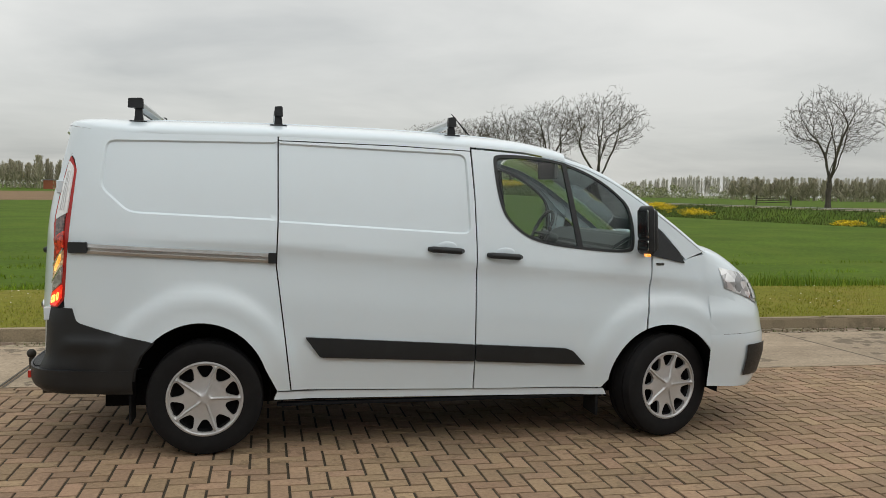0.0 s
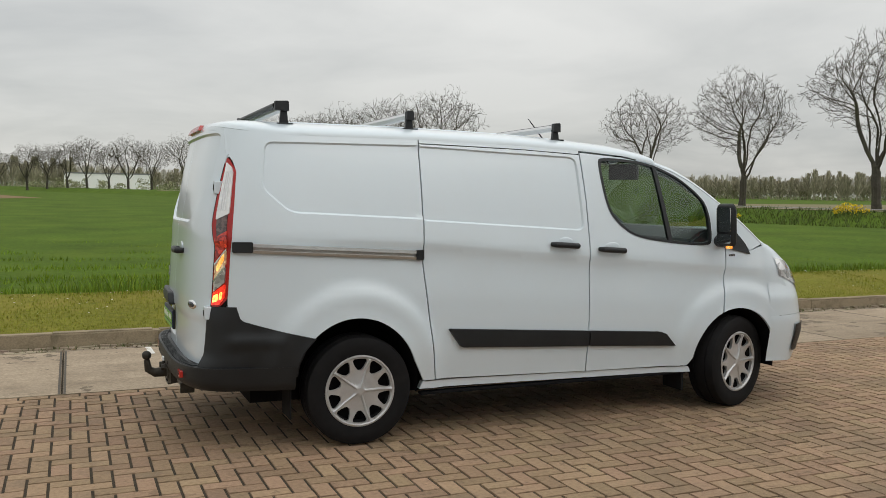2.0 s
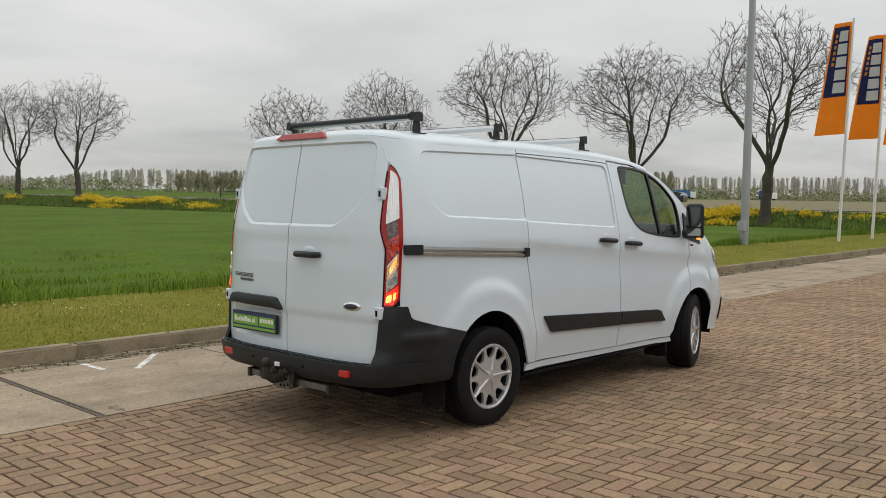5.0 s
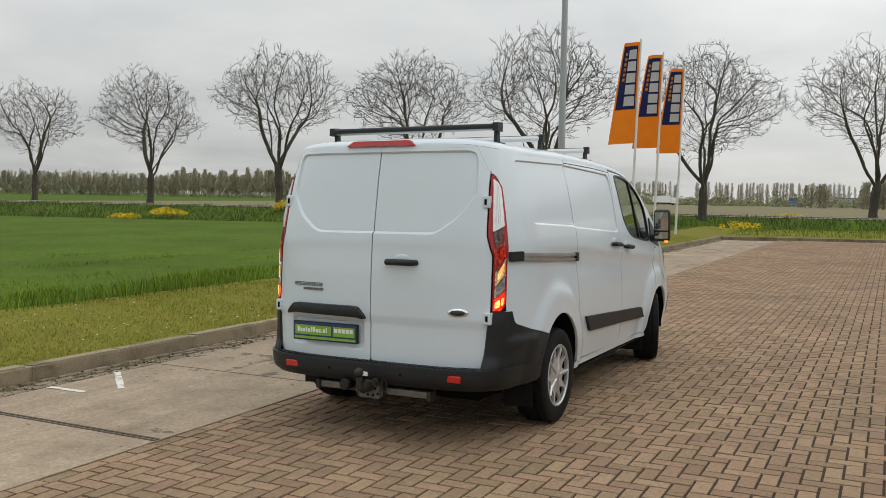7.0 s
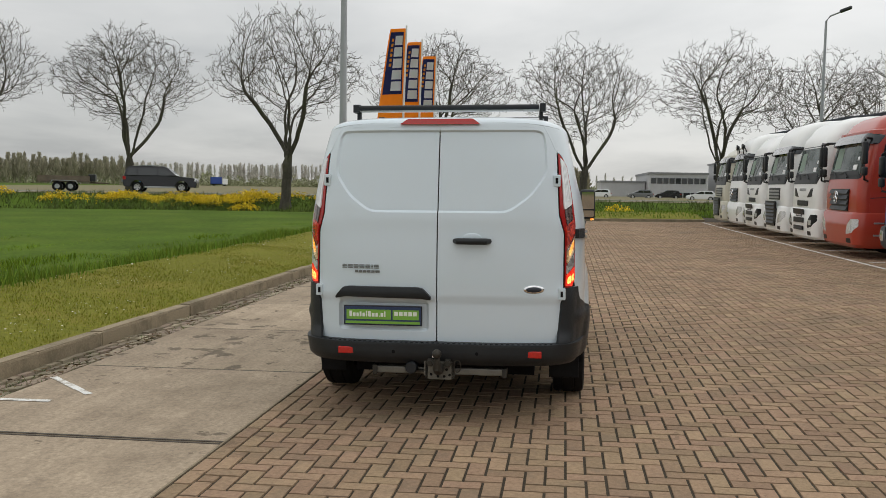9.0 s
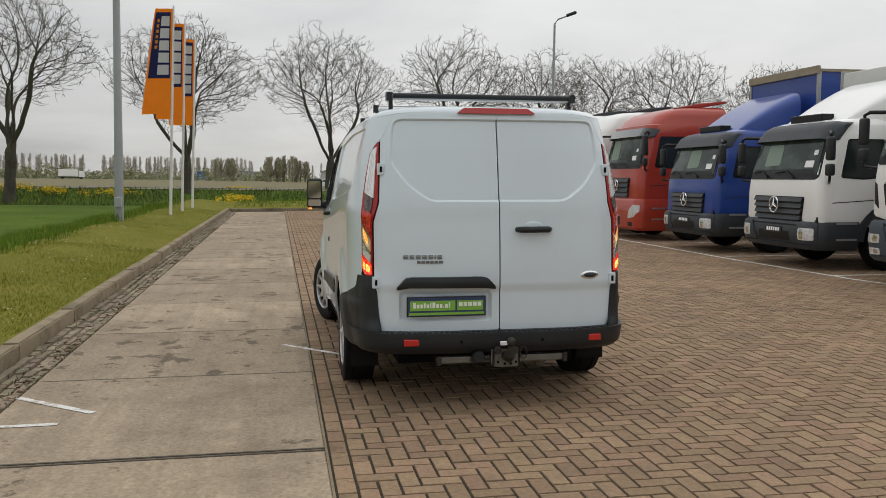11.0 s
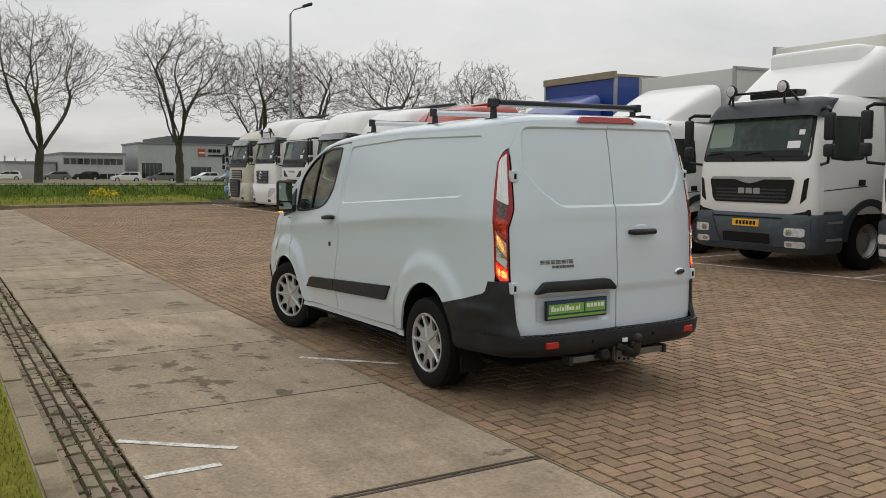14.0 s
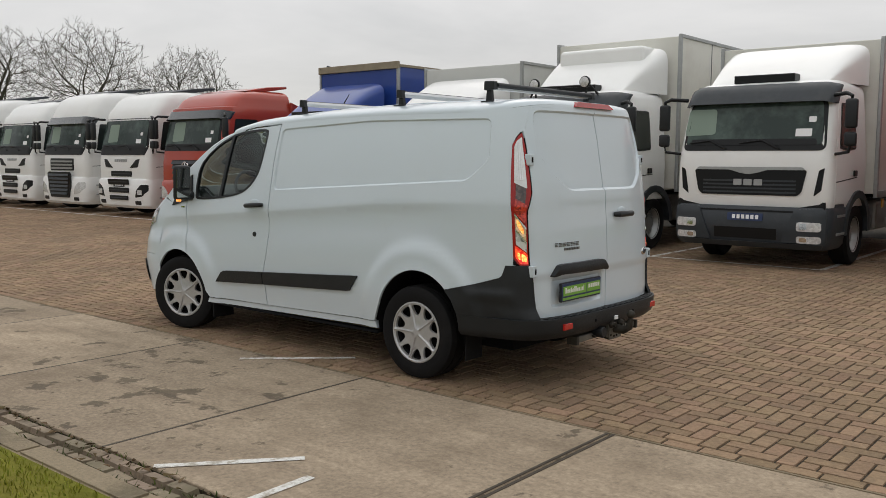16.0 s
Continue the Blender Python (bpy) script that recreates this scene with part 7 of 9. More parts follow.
def lorry(x, y, label, paint, cab="day", body=None, **o):
    t = tagged(thing("lorry", GROUND @ pose(x, y, 0)), label, "truck", "lorries parked in a row")
    sleeper = cab == "sleeper"
    deep = 2.25 if sleeper else 1.75
    z_roof = {"day": 2.725, "low": 2.475}.get(cab, o.get("roof", 3.4))
    rows = cab_sections(cab, z_roof, deep)
    w = max(r[2] for r in rows)
    z_sill, z_top, z_floor = {"day": (1.70, 2.42, 0.95), "low": (1.48, 2.17, 0.80)}.get(cab, (o.get("sill", 1.72), o.get("top", 2.52), 1.0))
    shell = part("cab", cab_shell(rows, deep), paint, t, smooth=True)

    def plate(name, outline, off, mat, host, label="", soft=0.03, step=0.10, rim=0.04, swell=None):
        place = lambda a, b: (a, cab_front(rows, a, b) + (off if swell is None else swell(b)), b)
        return part(name, skin(softened(outline, soft), place, (0, -1, 0), step=step, rim=rim), mat, host, label, smooth=True)

    def square(x0, x1, z0, z1):
        return [(x0, z0), (x1, z0), (x1, z1), (x0, z1)]

    # windscreen with its black border, wipers and what shows behind the glass
    hs = w - 0.09
    plate("windscreen_frame", [(-hs, z_sill), (hs, z_sill), (hs - 0.05, z_top), (-hs + 0.05, z_top)], 0.006, M_T_BLACK, shell, "", 0.10)
    ws = plate("windscreen", [(-hs + 0.05, z_sill + 0.08), (hs - 0.05, z_sill + 0.08), (hs - 0.10, z_top - 0.02), (-hs + 0.10, z_top - 0.02)], 0.012, M_T_GLASS, shell, "dark tinted windscreen", 0.08)
    cx = o.get("curtain", 0.25)
    plate("curtain", [(cx, z_sill + 0.24), (cx + 0.50, z_sill + 0.22), (cx + 0.48, z_top - 0.10), (cx + 0.02, z_top - 0.10)], 0.016, M_INSIDE, ws, "pale seat and curtain behind the glass", 0.06, rim=0.003)
    plate("price_card", square(-0.84, -0.62, z_sill + 0.20, z_sill + 0.31), 0.018, M_CLOTH_WHITE, ws, "white card in the windscreen", 0.01, 0.08, 0.003)
    plate("sticker", square(-0.88, -0.78, z_sill + 0.40, z_sill + 0.48), 0.018, M_CLOTH_WHITE, ws, "small white sticker", 0.01, 0.08, 0.003)
    plate("dash_shelf", [(-hs + 0.12, z_sill + 0.08), (hs - 0.12, z_sill + 0.08), (hs - 0.14, z_sill + 0.17), (-hs + 0.14, z_sill + 0.17)], 0.015, M_T_BLACK, ws, "dark shelf behind the glass", 0.03, 0.1, 0.002)
    for q in (-0.42, 0.36):
        pts = [(q, z_sill + 0.03), (q + 0.26, z_sill + 0.15), (q + 0.58, z_sill + 0.11)]
        part("wiper", tube(bmesh.new(), [(a, cab_front(rows, a, b) + 0.035, b) for a, b in pts], [0.016, 0.012, 0.008], 6), M_T_BLACK, ws)
    # visor along the screen's head
    vis = o.get("visor", M_T_VISOR)
    if vis is not None:
        zv0, zv1 = z_top - 0.03, z_top + (0.25 if not sleeper else 0.17)
        plate("sun_visor", [(-w + 0.04, zv0 - 0.04), (-w + 0.16, zv0), (w - 0.16, zv0), (w - 0.04, zv0 - 0.04), (w - 0.05, zv1 - 0.03), (w - 0.2, zv1), (-w + 0.2, zv1), (-w + 0.05, zv1 - 0.03)], 0, vis, shell, "dark sun visor", 0.03, 0.06, 0.10, lambda b: 0.03 + 0.09 * (zv1 - b) / (zv1 - zv0))
    else:
        plate("roof_seam", square(-w + 0.12, w - 0.12, z_top + 0.03, z_top + 0.05), 0.004, M_T_DARK, shell, "", 0.005, 0.08, 0.004)
    if o.get("spots"):
        zl = z_top + 0.42
        for q in (-0.44, 0.56):
            lamp = revolve(bmesh.new(), [(0.0, 0.030), (0.085, 0.028), (0.100, 0.02), (0.100, -0.01), (0.055, -0.08), (0.0, -0.09)], (q, -0.16, zl), 1, 24, 1)
            spot = part("spot_lamp", lamp, M_T_BLACK, shell, "round spot lamp", smooth=True)
            part("lamp_glass", revolve(bmesh.new(), [(0.0, 0.045), (0.055, 0.041), (0.084, 0.031)], (q, -0.16, zl), 1, 24, 1), M_T_LAMP, spot, smooth=True)
            part("lamp_stem", tube(bmesh.new(), [(q, -0.20, zl - 0.25), (q, -0.19, zl - 0.08)], [0.018, 0.018], 6), M_T_BLACK, spot)
        part("lamp_bar", tube(bmesh.new(), [(-0.62, -0.28, zl - 0.2), (-0.5, -0.24, zl - 0.05), (0.62, -0.24, zl - 0.05), (0.72, -0.28, zl - 0.2)], [0.02] * 4, 8), M_T_BLACK, shell)
    # grille
    style = o.get("grille", "wide")
    if style == "wide":
        g = plate("grille", [(-0.70, 1.06), (0.70, 1.06), (0.76, 1.12), (0.82, 1.42), (0.72, 1.45), (-0.72, 1.45), (-0.82, 1.42), (-0.76, 1.12)], 0.015, M_T_BLACK, shell, "black grille panel", 0.03)
        plate("grille_line", [(-0.80, 1.425), (0.80, 1.425), (0.76, 1.465), (-0.76, 1.465)], 0.022, M_GALV, g, "", 0.008, 0.08, 0.01)
        plate("grille_wing", [(-0.30, 1.43), (-0.10, 1.375), (0.0, 1.36), (0.10, 1.375), (0.30, 1.43)], 0.026, M_GALV, g, "bright wing shape", 0.01, 0.06, 0.01)
        for k in range(4):
            plate("slat", square(-0.68, 0.68, 1.09 + 0.055 * k, 1.115 + 0.055 * k), 0.020, M_T_DARK, g, "", 0.005, 0.12, 0.008)
        for bx in (0.15, 0.0, -0.15):      # the maker's mark as plain bars
            plate("maker_bar", square(bx - 0.06, bx + 0.06, 1.20, 1.29), 0.028, M_GALV, g, "", 0.012, 0.06, 0.01)
        for q in (-1, 1):
            plate("air_vent", [(q * 0.92, 1.06), (q * 1.02, 1.14), (q * 1.05, 1.46), (q * 0.98, 1.42)], 0.006, M_T_BLACK, shell, "", 0.015, 0.06, 0.01)
    elif style == "slats":
        z0, z1 = o.get("gz", (0.80, 1.20))
        half = o.get("gw", 0.74)
        g = plate("grille", [(-half + 0.06, z0), (half - 0.06, z0), (half, z1), (-half, z1)], 0.012, M_T_BLACK, shell, "slatted grey grille")
        n = o.get("slats", 4)
        for k in range(n):
            za, zb = z0 + (z1 - z0) * (k + 0.18) / n, z0 + (z1 - z0) * (k + 0.86) / n
            hk = half - 0.06 + 0.05 * (k / n)
            plate("slat", [(-hk, za), (hk, za), (hk, zb), (-hk, zb)], 0, o.get("slat_mat", M_T_DARK), g, "", 0.01, 0.08, 0.02, lambda b, za=za, zb=zb: 0.03 + 0.03 * (zb - b) / (zb - za))
        zc = (z0 + z1) / 2 + o.get("star_up", 0.06)
        star = bmesh.new()
        yc = cab_front(rows, 0, zc) + 0.085
        tube(star, [(0.13 * math.cos(a), yc, zc + 0.13 * math.sin(a)) for a in [k * math.tau / 24 for k in range(25)]], [0.014] * 25, 6, caps=False)
        for k in range(3):
            a = math.pi / 2 + k * math.tau / 3
            tube(star, [(0, yc, zc), (0.125 * math.cos(a), yc, zc + 0.125 * math.sin(a))], [0.03, 0.006], 6)
        part("round_mark", star, M_CHROME, g, "chrome ring mark", smooth=True)
    elif style == "blocks":
        for q in (-1, 1):
            plate("air_vent", [(q * 0.40, 1.28), (q * 0.78, 1.30), (q * 0.86, 1.52), (q * 0.70, 1.50), (q * 0.58, 1.40)], 0.008, M_T_BLACK, shell, "black air intake", 0.02, 0.06, 0.012)
        plate("screen_base", [(-w + 0.16, 1.62), (w - 0.16, 1.62), (w - 0.10, z_sill + 0.06), (-w + 0.10, z_sill + 0.06)], 0.016, M_T_BLACK, shell, "", 0.03)
        for q in range(6):
            plate("maker_bar", square(-0.30 + q * 0.105, -0.22 + q * 0.105, 1.44, 1.51), 0.010, M_GALV, shell, "", 0.01, 0.06, 0.006)
        for z0, z1, half in ((1.06, 1.20, 0.50), (0.85, 0.99, 0.50), (0.64, 0.77, 0.48), (0.45, 0.56, 0.44)):
            sl = plate("grille_slot", square(-half, half, z0, z1), 0.125 if z1 < 1.0 else 0.012, M_T_BLACK, shell, "black grille slot", 0.03, 0.08, 0.02)
            plate("slat", square(-half + 0.04, half - 0.04, (z0 + z1) / 2 - 0.012, (z0 + z1) / 2 + 0.012), 0.133 if z1 < 1.0 else 0.02, M_T_DARK, sl, "", 0.005, 0.1, 0.01)
    elif style == "tall":
        plate("screen_base", [(-w + 0.16, 1.62), (w - 0.16, 1.62), (w - 0.10, z_sill + 0.06), (-w + 0.10, z_sill + 0.06)], 0.016, M_T_BLACK, shell, "", 0.03)
        g = plate("grille", [(-0.50, 0.42), (0.50, 0.42), (0.64, 0.70), (0.64, 1.10), (0.58, 1.14), (-0.58, 1.14), (-0.64, 1.10), (-0.64, 0.70)], 0.125, M_T_BLACK, shell, "tall dark slatted grille")
        for k in range(6):
            zz = 0.50 + 0.105 * k
            hk = 0.46 + 0.025 * k
            plate("slat", [(-hk, zz), (hk, zz), (hk, zz + 0.06), (-hk, zz + 0.06)], 0, M_T_DARK, g, "", 0.01, 0.1, 0.01, lambda b, zz=zz: 0.135 + 0.4 * (zz + 0.06 - b))
        head = plate("grille_head", square(-0.66, 0.66, 1.18, 1.52), 0.014, M_T_BLACK, shell, "upper grille", 0.05)
        for k in range(3):
            plate("slat", square(-0.60, 0.60, 1.22 + 0.095 * k, 1.27 + 0.095 * k), 0.026, M_GALV, head, "", 0.01, 0.1, 0.012)
    # bumper and lamps
    zb0, zb1 = {"day": (0.30, 0.90), "low": (0.34, 0.80)}.get(cab, (0.24, 1.0))
    mid = o.get("bumper_mat", o.get("bumper", M_T_DARK))
    brow = [(zb0, -0.02, w - 0.05, 0.2), (zb0 + 0.07, 0.05, w, 0.22), ((zb0 + zb1) / 2, 0.085, w + 0.02, 0.24), (zb1 - 0.05, 0.07, w + 0.02, 0.24), (zb1, 0.03, w, 0.22)]
    bump = part("bumper", cab_shell(brow, 0.75), mid, t, o.get("bumper_label", "grey plastic bumper"), smooth=True)

    def on_bumper(name, outline, off, mat, label="", soft=0.015, host=None, rim=0.02):
        place = lambda a, b: (a, cab_front(brow, a, b) + off, b)
        return part(name, skin(softened(outline, soft), place, (0, -1, 0), step=0.06, rim=rim), mat, host or bump, label, smooth=True)

    if not sleeper:
        on_bumper("bumper_opening", square(-0.46, 0.46, zb0 + 0.13, zb0 + 0.29), 0.004, M_T_BLACK)
        on_bumper("bumper_step", square(-0.70, 0.70, zb1 - 0.075, zb1 - 0.05), 0.004, M_T_BLACK)
        on_bumper("bumper_lip", [(-w + 0.10, zb0 + 0.01), (w - 0.10, zb0 + 0.01), (w - 0.06, zb0 + 0.085), (-w + 0.06, zb0 + 0.085)], 0.035, mid, "", 0.03, None, 0.05)
        for q in (-1, 1):
            on_bumper("bumper_corner", [(q * 0.52, zb0 + 0.10), (q * 0.70, zb1 - 0.02), (q * (w - 0.03), zb1 - 0.02), (q * (w - 0.03), zb0 + 0.10)][::q], 0.022, mid, "", 0.03, None, 0.03)
        part("bumper_gap", boxed(-w + 0.06, w - 0.06, -0.6, -0.04, zb1 - 0.02, zb1 + 0.08), M_T_BLACK, t)
    for q in (-1, 1):
        if sleeper:
            head = on_bumper("headlamp", [(q * 0.74, 0.52), (q * 1.05, 0.56), (q * 1.19, 0.70), (q * 1.19, 0.86), (q * 1.0, 0.86), (q * 0.82, 0.74)], 0.006, M_T_BLACK if style == "blocks" else M_T_LAMP, "headlamp", 0.03)
            on_bumper("headlamp_glass", square(min(q * 0.86, q * 1.04), max(q * 0.86, q * 1.04), 0.60, 0.72), 0.012, M_T_LAMP, "", 0.02, head, 0.01)
            on_bumper("fog_lamp", square(min(q * 0.72, q * 0.98), max(q * 0.72, q * 0.98), 0.34, 0.44), 0.006, M_T_BLACK, "", 0.03)
        else:
            for z0, z1 in ((zb0 + 0.27, zb0 + 0.40), (zb0 + 0.10, zb0 + 0.20)) if cab == "day" else ((zb0 + 0.16, zb0 + 0.36),):
                lamp = on_bumper("headlamp", square(min(q * 0.74, q * 1.06), max(q * 0.74, q * 1.06), z0, z1), 0.030, M_T_LAMP, "clear headlamp", 0.04)
                on_bumper("lamp_bowl", square(min(q * 0.78, q * 0.88), max(q * 0.78, q * 0.88), z0 + 0.02, z1 - 0.02), 0.034, M_CHROME, "", 0.03, lamp, 0.004)
    if o.get("plate"):
        p = on_bumper("number_plate", square(-0.26, 0.26, zb1 - 0.21, zb1 - 0.10), 0.012, o["plate"], "number plate with plain bars")
        for k in range(6):
            on_bumper("plate_bar", square(-0.20 + k * 0.068, -0.155 + k * 0.068, zb1 - 0.185, zb1 - 0.125), 0.017, M_T_BLACK if o["plate"] is M_YELLOW_PLATE else M_CLOTH_WHITE, "", 0.004, p, 0.004)
    # doors, side windows, handles, mirrors, steps on both sides
    for s in (-1, 1):
        def flank(name, outline, off, mat, host, label="", soft=0.03, rim=0.02):
            place = lambda a, b: (s * (section_at(rows, b)[1] + off), a, b)
            return part(name, skin(softened(outline, soft), place, (-s, 0, 0), step=0.12, rim=rim), mat, host, label, smooth=True)

        zt = z_top - 0.02
        door = flank("cab_door", [(-0.24, z_floor), (-0.28, z_sill), (-0.42, zt + 0.06), (-1.28, zt + 0.06), (-1.32, z_floor + 0.35), (-1.05, z_floor + 0.05)], 0.004, paint, shell, "", 0.05)
        flank("window_seal", [(-0.40, z_sill + 0.03), (-0.54, zt - 0.02), (-1.20, zt - 0.02), (-1.22, z_sill + 0.03), (-0.80, z_sill + 0.0)], 0.008, M_T_BLACK, door, "", 0.05)
        flank("side_window", [(-0.44, z_sill + 0.06), (-0.56, zt - 0.05), (-1.17, zt - 0.05), (-1.19, z_sill + 0.06), (-0.80, z_sill + 0.03)], 0.012, M_T_SIDE, door, "dark side window", 0.05)
        X = s * (section_at(rows, z_floor + 0.35)[1] + 0.004)
        part("door_handle", boxed(min(X, X + s * 0.03), max(X, X + s * 0.03), -1.22, -1.08, z_floor + 0.38, z_floor + 0.47, bevel=0.012), M_T_BLACK, door)
        flank("door_seam", [(-0.26, z_floor + 0.30), (-1.30, z_floor + 0.36), (-1.30, z_floor + 0.375), (-0.26, z_floor + 0.315)], 0.007, M_T_DARK, door, "", 0.004, 0.004)
        for k, (z0, z1) in enumerate(((z_sill + 0.30, z_top - 0.02), (z_sill + 0.06, z_sill + 0.25))):
            mm = boxed(min(s * (w + 0.14), s * (w + 0.30)), max(s * (w + 0.14), s * (w + 0.30)), -0.10, 0.0, z0, z1, bevel=0.035, segments=3)
            mir = part("mirror", mm, M_PLASTIC, shell, "black mirror", smooth=True)
            if k == 0:
                part("mirror_arm", tube(bmesh.new(), [(s * (w - 0.06), -0.26, z_top + 0.05), (s * (w + 0.14), -0.08, z_top + 0.06), (s * (w + 0.22), -0.05, z_top + 0.02), (s * (w + 0.22), -0.05, z_top - 0.1)], [0.03, 0.028, 0.026, 0.02], 8), M_T_BLACK, mir, smooth=True)
                part("mirror_arm", tube(bmesh.new(), [(s * (w - 0.02), -0.20, z_sill - 0.05), (s * (w + 0.2), -0.06, z_sill - 0.02), (s * (w + 0.22), -0.05, z_sill + 0.1)], [0.022] * 3, 8), M_T_BLACK, mir, smooth=True)
        # wheel arch and steps
        ar = bmesh.new()
        n = 14
        cyw = -1.38
        outer = [(cyw + 0.68 * math.cos(math.pi * k / n), 0.48 + 0.64 * math.sin(math.pi * k / n)) for k in range(n + 1)]
        inner = [(cyw + 0.55 * math.cos(math.pi * k / n), 0.48 + 0.53 * math.sin(math.pi * k / n)) for k in range(n + 1)]
        prism(ar, outer + inner[::-1], 0, min(s * (w - 0.36), s * (w + 0.03)), max(s * (w - 0.36), s * (w + 0.03)))
        part("wheel_arch", ar, M_T_DARK if not sleeper else M_T_BLACK, t, smooth=False)
        st = part("cab_step", boxed(min(s * (w - 0.25), s * (w + 0.0)), max(s * (w - 0.25), s * (w + 0.0)), -0.74, -0.30, 0.42, z_floor, bevel=0.02), M_T_DARK if not sleeper else paint, t)
        for zz in (0.50, 0.76):
            part("step_tread", boxed(min(s * (w - 0.01), s * (w + 0.03)), max(s * (w - 0.01), s * (w + 0.03)), -0.70, -0.34, zz, zz + 0.035), M_GALV, st)
        truck_wheel(t, -1.38, s, s * (w - 0.15))
    # chassis
    long_ = 8.6 if body else 5.6
    part("chassis", boxed(-0.42, 0.42, -long_, -0.6, 0.62, 0.92), M_DARK, t)
    part("fuel_tank", boxed(-w + 0.02, -w + 0.5, -4.0, -2.6, 0.45, 0.92, bevel=0.05), M_GALV, t)
    for s in (-1, 1):
        truck_wheel(t, -long_ + 1.6, s, s * (w - 0.15))
    if o.get("deflector"):
        part("roof_deflector", dome(w - 0.04, -0.62, -1.85, z_roof - 0.03, o["deflector"] - z_roof), o.get("deflector_mat", paint), t, "curved roof deflector", smooth=True)
        part("roof_hatch", boxed(-0.45, 0.45, -0.70, -0.46, z_roof - 0.02, z_roof + 0.10, bevel=0.015), M_T_BLACK, t)
    if sleeper:
        for s in (-1, 1):
            part("side_fairing", slab_of([(-deep + 0.02, 1.0), (-deep - 0.55, 1.0), (-deep - 0.55, z_roof - 0.45), (-deep + 0.02, z_roof - 0.25)], min(s * (w - 0.08), s * (w - 0.01)), max(s * (w - 0.08), s * (w - 0.01)), 0.01, 1), paint, t)
        part("roof_spoiler", slab_of([(-1.0, z_roof - 0.03), (-1.7, z_roof + 0.10), (-deep - 0.1, z_roof + 0.16), (-deep - 0.1, z_roof + 0.10), (-1.7, z_roof - 0.01)], -w + 0.30, w - 0.30, 0.015, 1), o.get("spoiler", M_T_DARK), t, "roof spoiler")
        part("fifth_wheel", boxed(-0.45, 0.45, -4.6, -3.7, 0.95, 1.10, bevel=0.03), M_DARK, t)
    if body:
        mat, z0, z1, half, y0, y1 = body
        b = part("box_body", boxed(-half, half, y1, y0, z0, z1, bevel=0.012), mat, t, o.get("body_label", "closed box body"))
        for yy in (y0, y1):
            for s in (-1, 1):
                part("corner_post", boxed(s * half - 0.03, s * half + 0.03, yy - 0.05, yy + 0.025, z0 - 0.02, z1 + 0.02, bevel=0.01), M_GALV, b)
        for s in (-1, 1):
            part("top_rail", boxed(s * half - 0.03, s * half + 0.03, y1, y0 + 0.02, z1 - 0.02, z1 + 0.04, bevel=0.008), o.get("rail", M_GALV), b)
            part("bottom_rail", boxed(s * half - 0.03, s * half + 0.03, y1, y0 + 0.02, z0 - 0.06, z0 + 0.05, bevel=0.008), M_GALV, b)
            for k in range(1, 5):
                yy = y0 + (y1 - y0) * k / 5
                part("panel_joint", boxed(s * half - 0.004, s * half + 0.006, yy - 0.012, yy + 0.012, z0, z1), M_T_DARK, b)
            part("side_guard", boxed(s * (half - 0.06), s * half, y1 + 2.2, y0 - 0.9, 0.55, 0.66, bevel=0.01), M_GALV, t)
            part("side_marker", boxed(min(s * half, s * (half + 0.01)), max(s * half, s * (half + 0.01)), y0 - 0.5, y0 - 0.38, z0 - 0.22, z0 - 0.08), material("amber_marker", (0.8, 0.4, 0.02), 0.4), t)
        if o.get("front_rail"):
            part("front_rail", boxed(-half - 0.04, half + 0.04, y0 - 0.02, y0 + 0.05, z1 - 0.06, z1 + 0.10, bevel=0.01), o["front_rail"], b, "pale wooden top edge")
        if o.get("fridge"):
            fr = part("cooling_unit", boxed(-0.85, 0.85, y0, y0 + 0.62, z1 - 1.0, z1 - 0.18, bevel=0.08, segments=3), M_T_WHITE, t, "white cooling unit on the box", smooth=True)
            for k in range(3):
                part("unit_mark", boxed(-0.86, -0.852, y0 + 0.22 + k * 0.1, y0 + 0.28 + k * 0.1, z1 - 0.52, z1 - 0.44), M_T_BLACK, fr)
    return t


M_BLUE_GREY = material("blue_grey_plastic", (0.055, 0.070, 0.085), 0.5, grain=0.1, grain_scale=8, stain=0.3, stain_colour=(0.13, 0.13, 0.12), stain_scale=2)
lorry(0.78, -7.17, "white box lorry with dark visor and cream box body", M_T_WHITE, body=(M_T_CREAM, 1.05, 3.40, 1.25, -1.95, -8.8), deflector=3.36, visor=M_T_DARK, plate=M_PLATE_NAVY, curtain=0.55)
lorry(4.08, -7.17, "white box lorry with roof lamps, high deflector and cooling unit", M_T_WHITE, body=(M_T_CREAM, 1.05, 3.72, 1.25, -2.0, -8.8), deflector=3.55, visor=M_T_DARK, spots=True, plate=M_YELLOW_PLATE, fridge=True, curtain=0.45, bumper=M_BLUE_GREY)
lorry(7.33, -7.0, "white delivery lorry with grey slatted grille and grey box", M_T_WHITE, cab="low", body=(M_T_GREY, 1.05, 3.45, 1.25, -2.0, -8.8), deflector=3.2, visor=M_T_DARK, grille="slats", plate=M_PLATE_FRAME, curtain=0.1)
lorry(10.75, -7.0, "blue delivery lorry with slatted grille and blue curtain-sided body", M_T_BLUE, cab="low", body=(M_T_BLUE, 1.05, 3.62, 1.26, -2.1, -9.4), deflector=3.25, visor=M_T_DARK, grille="slats", plate=M_PLATE_FRAME, front_rail=M_WOOD, rail=M_WOOD, curtain=-0.3)
lorry(14.42, -6.95, "red tractor lorry with high sleeper cab", M_T_RED, cab="sleeper", grille="slats", gz=(1.02, 1.5), gw=0.66, slats=4, bumper_mat=M_T_RED, bumper_label="red bumper", roof=3.2, spoiler=M_T_RED)
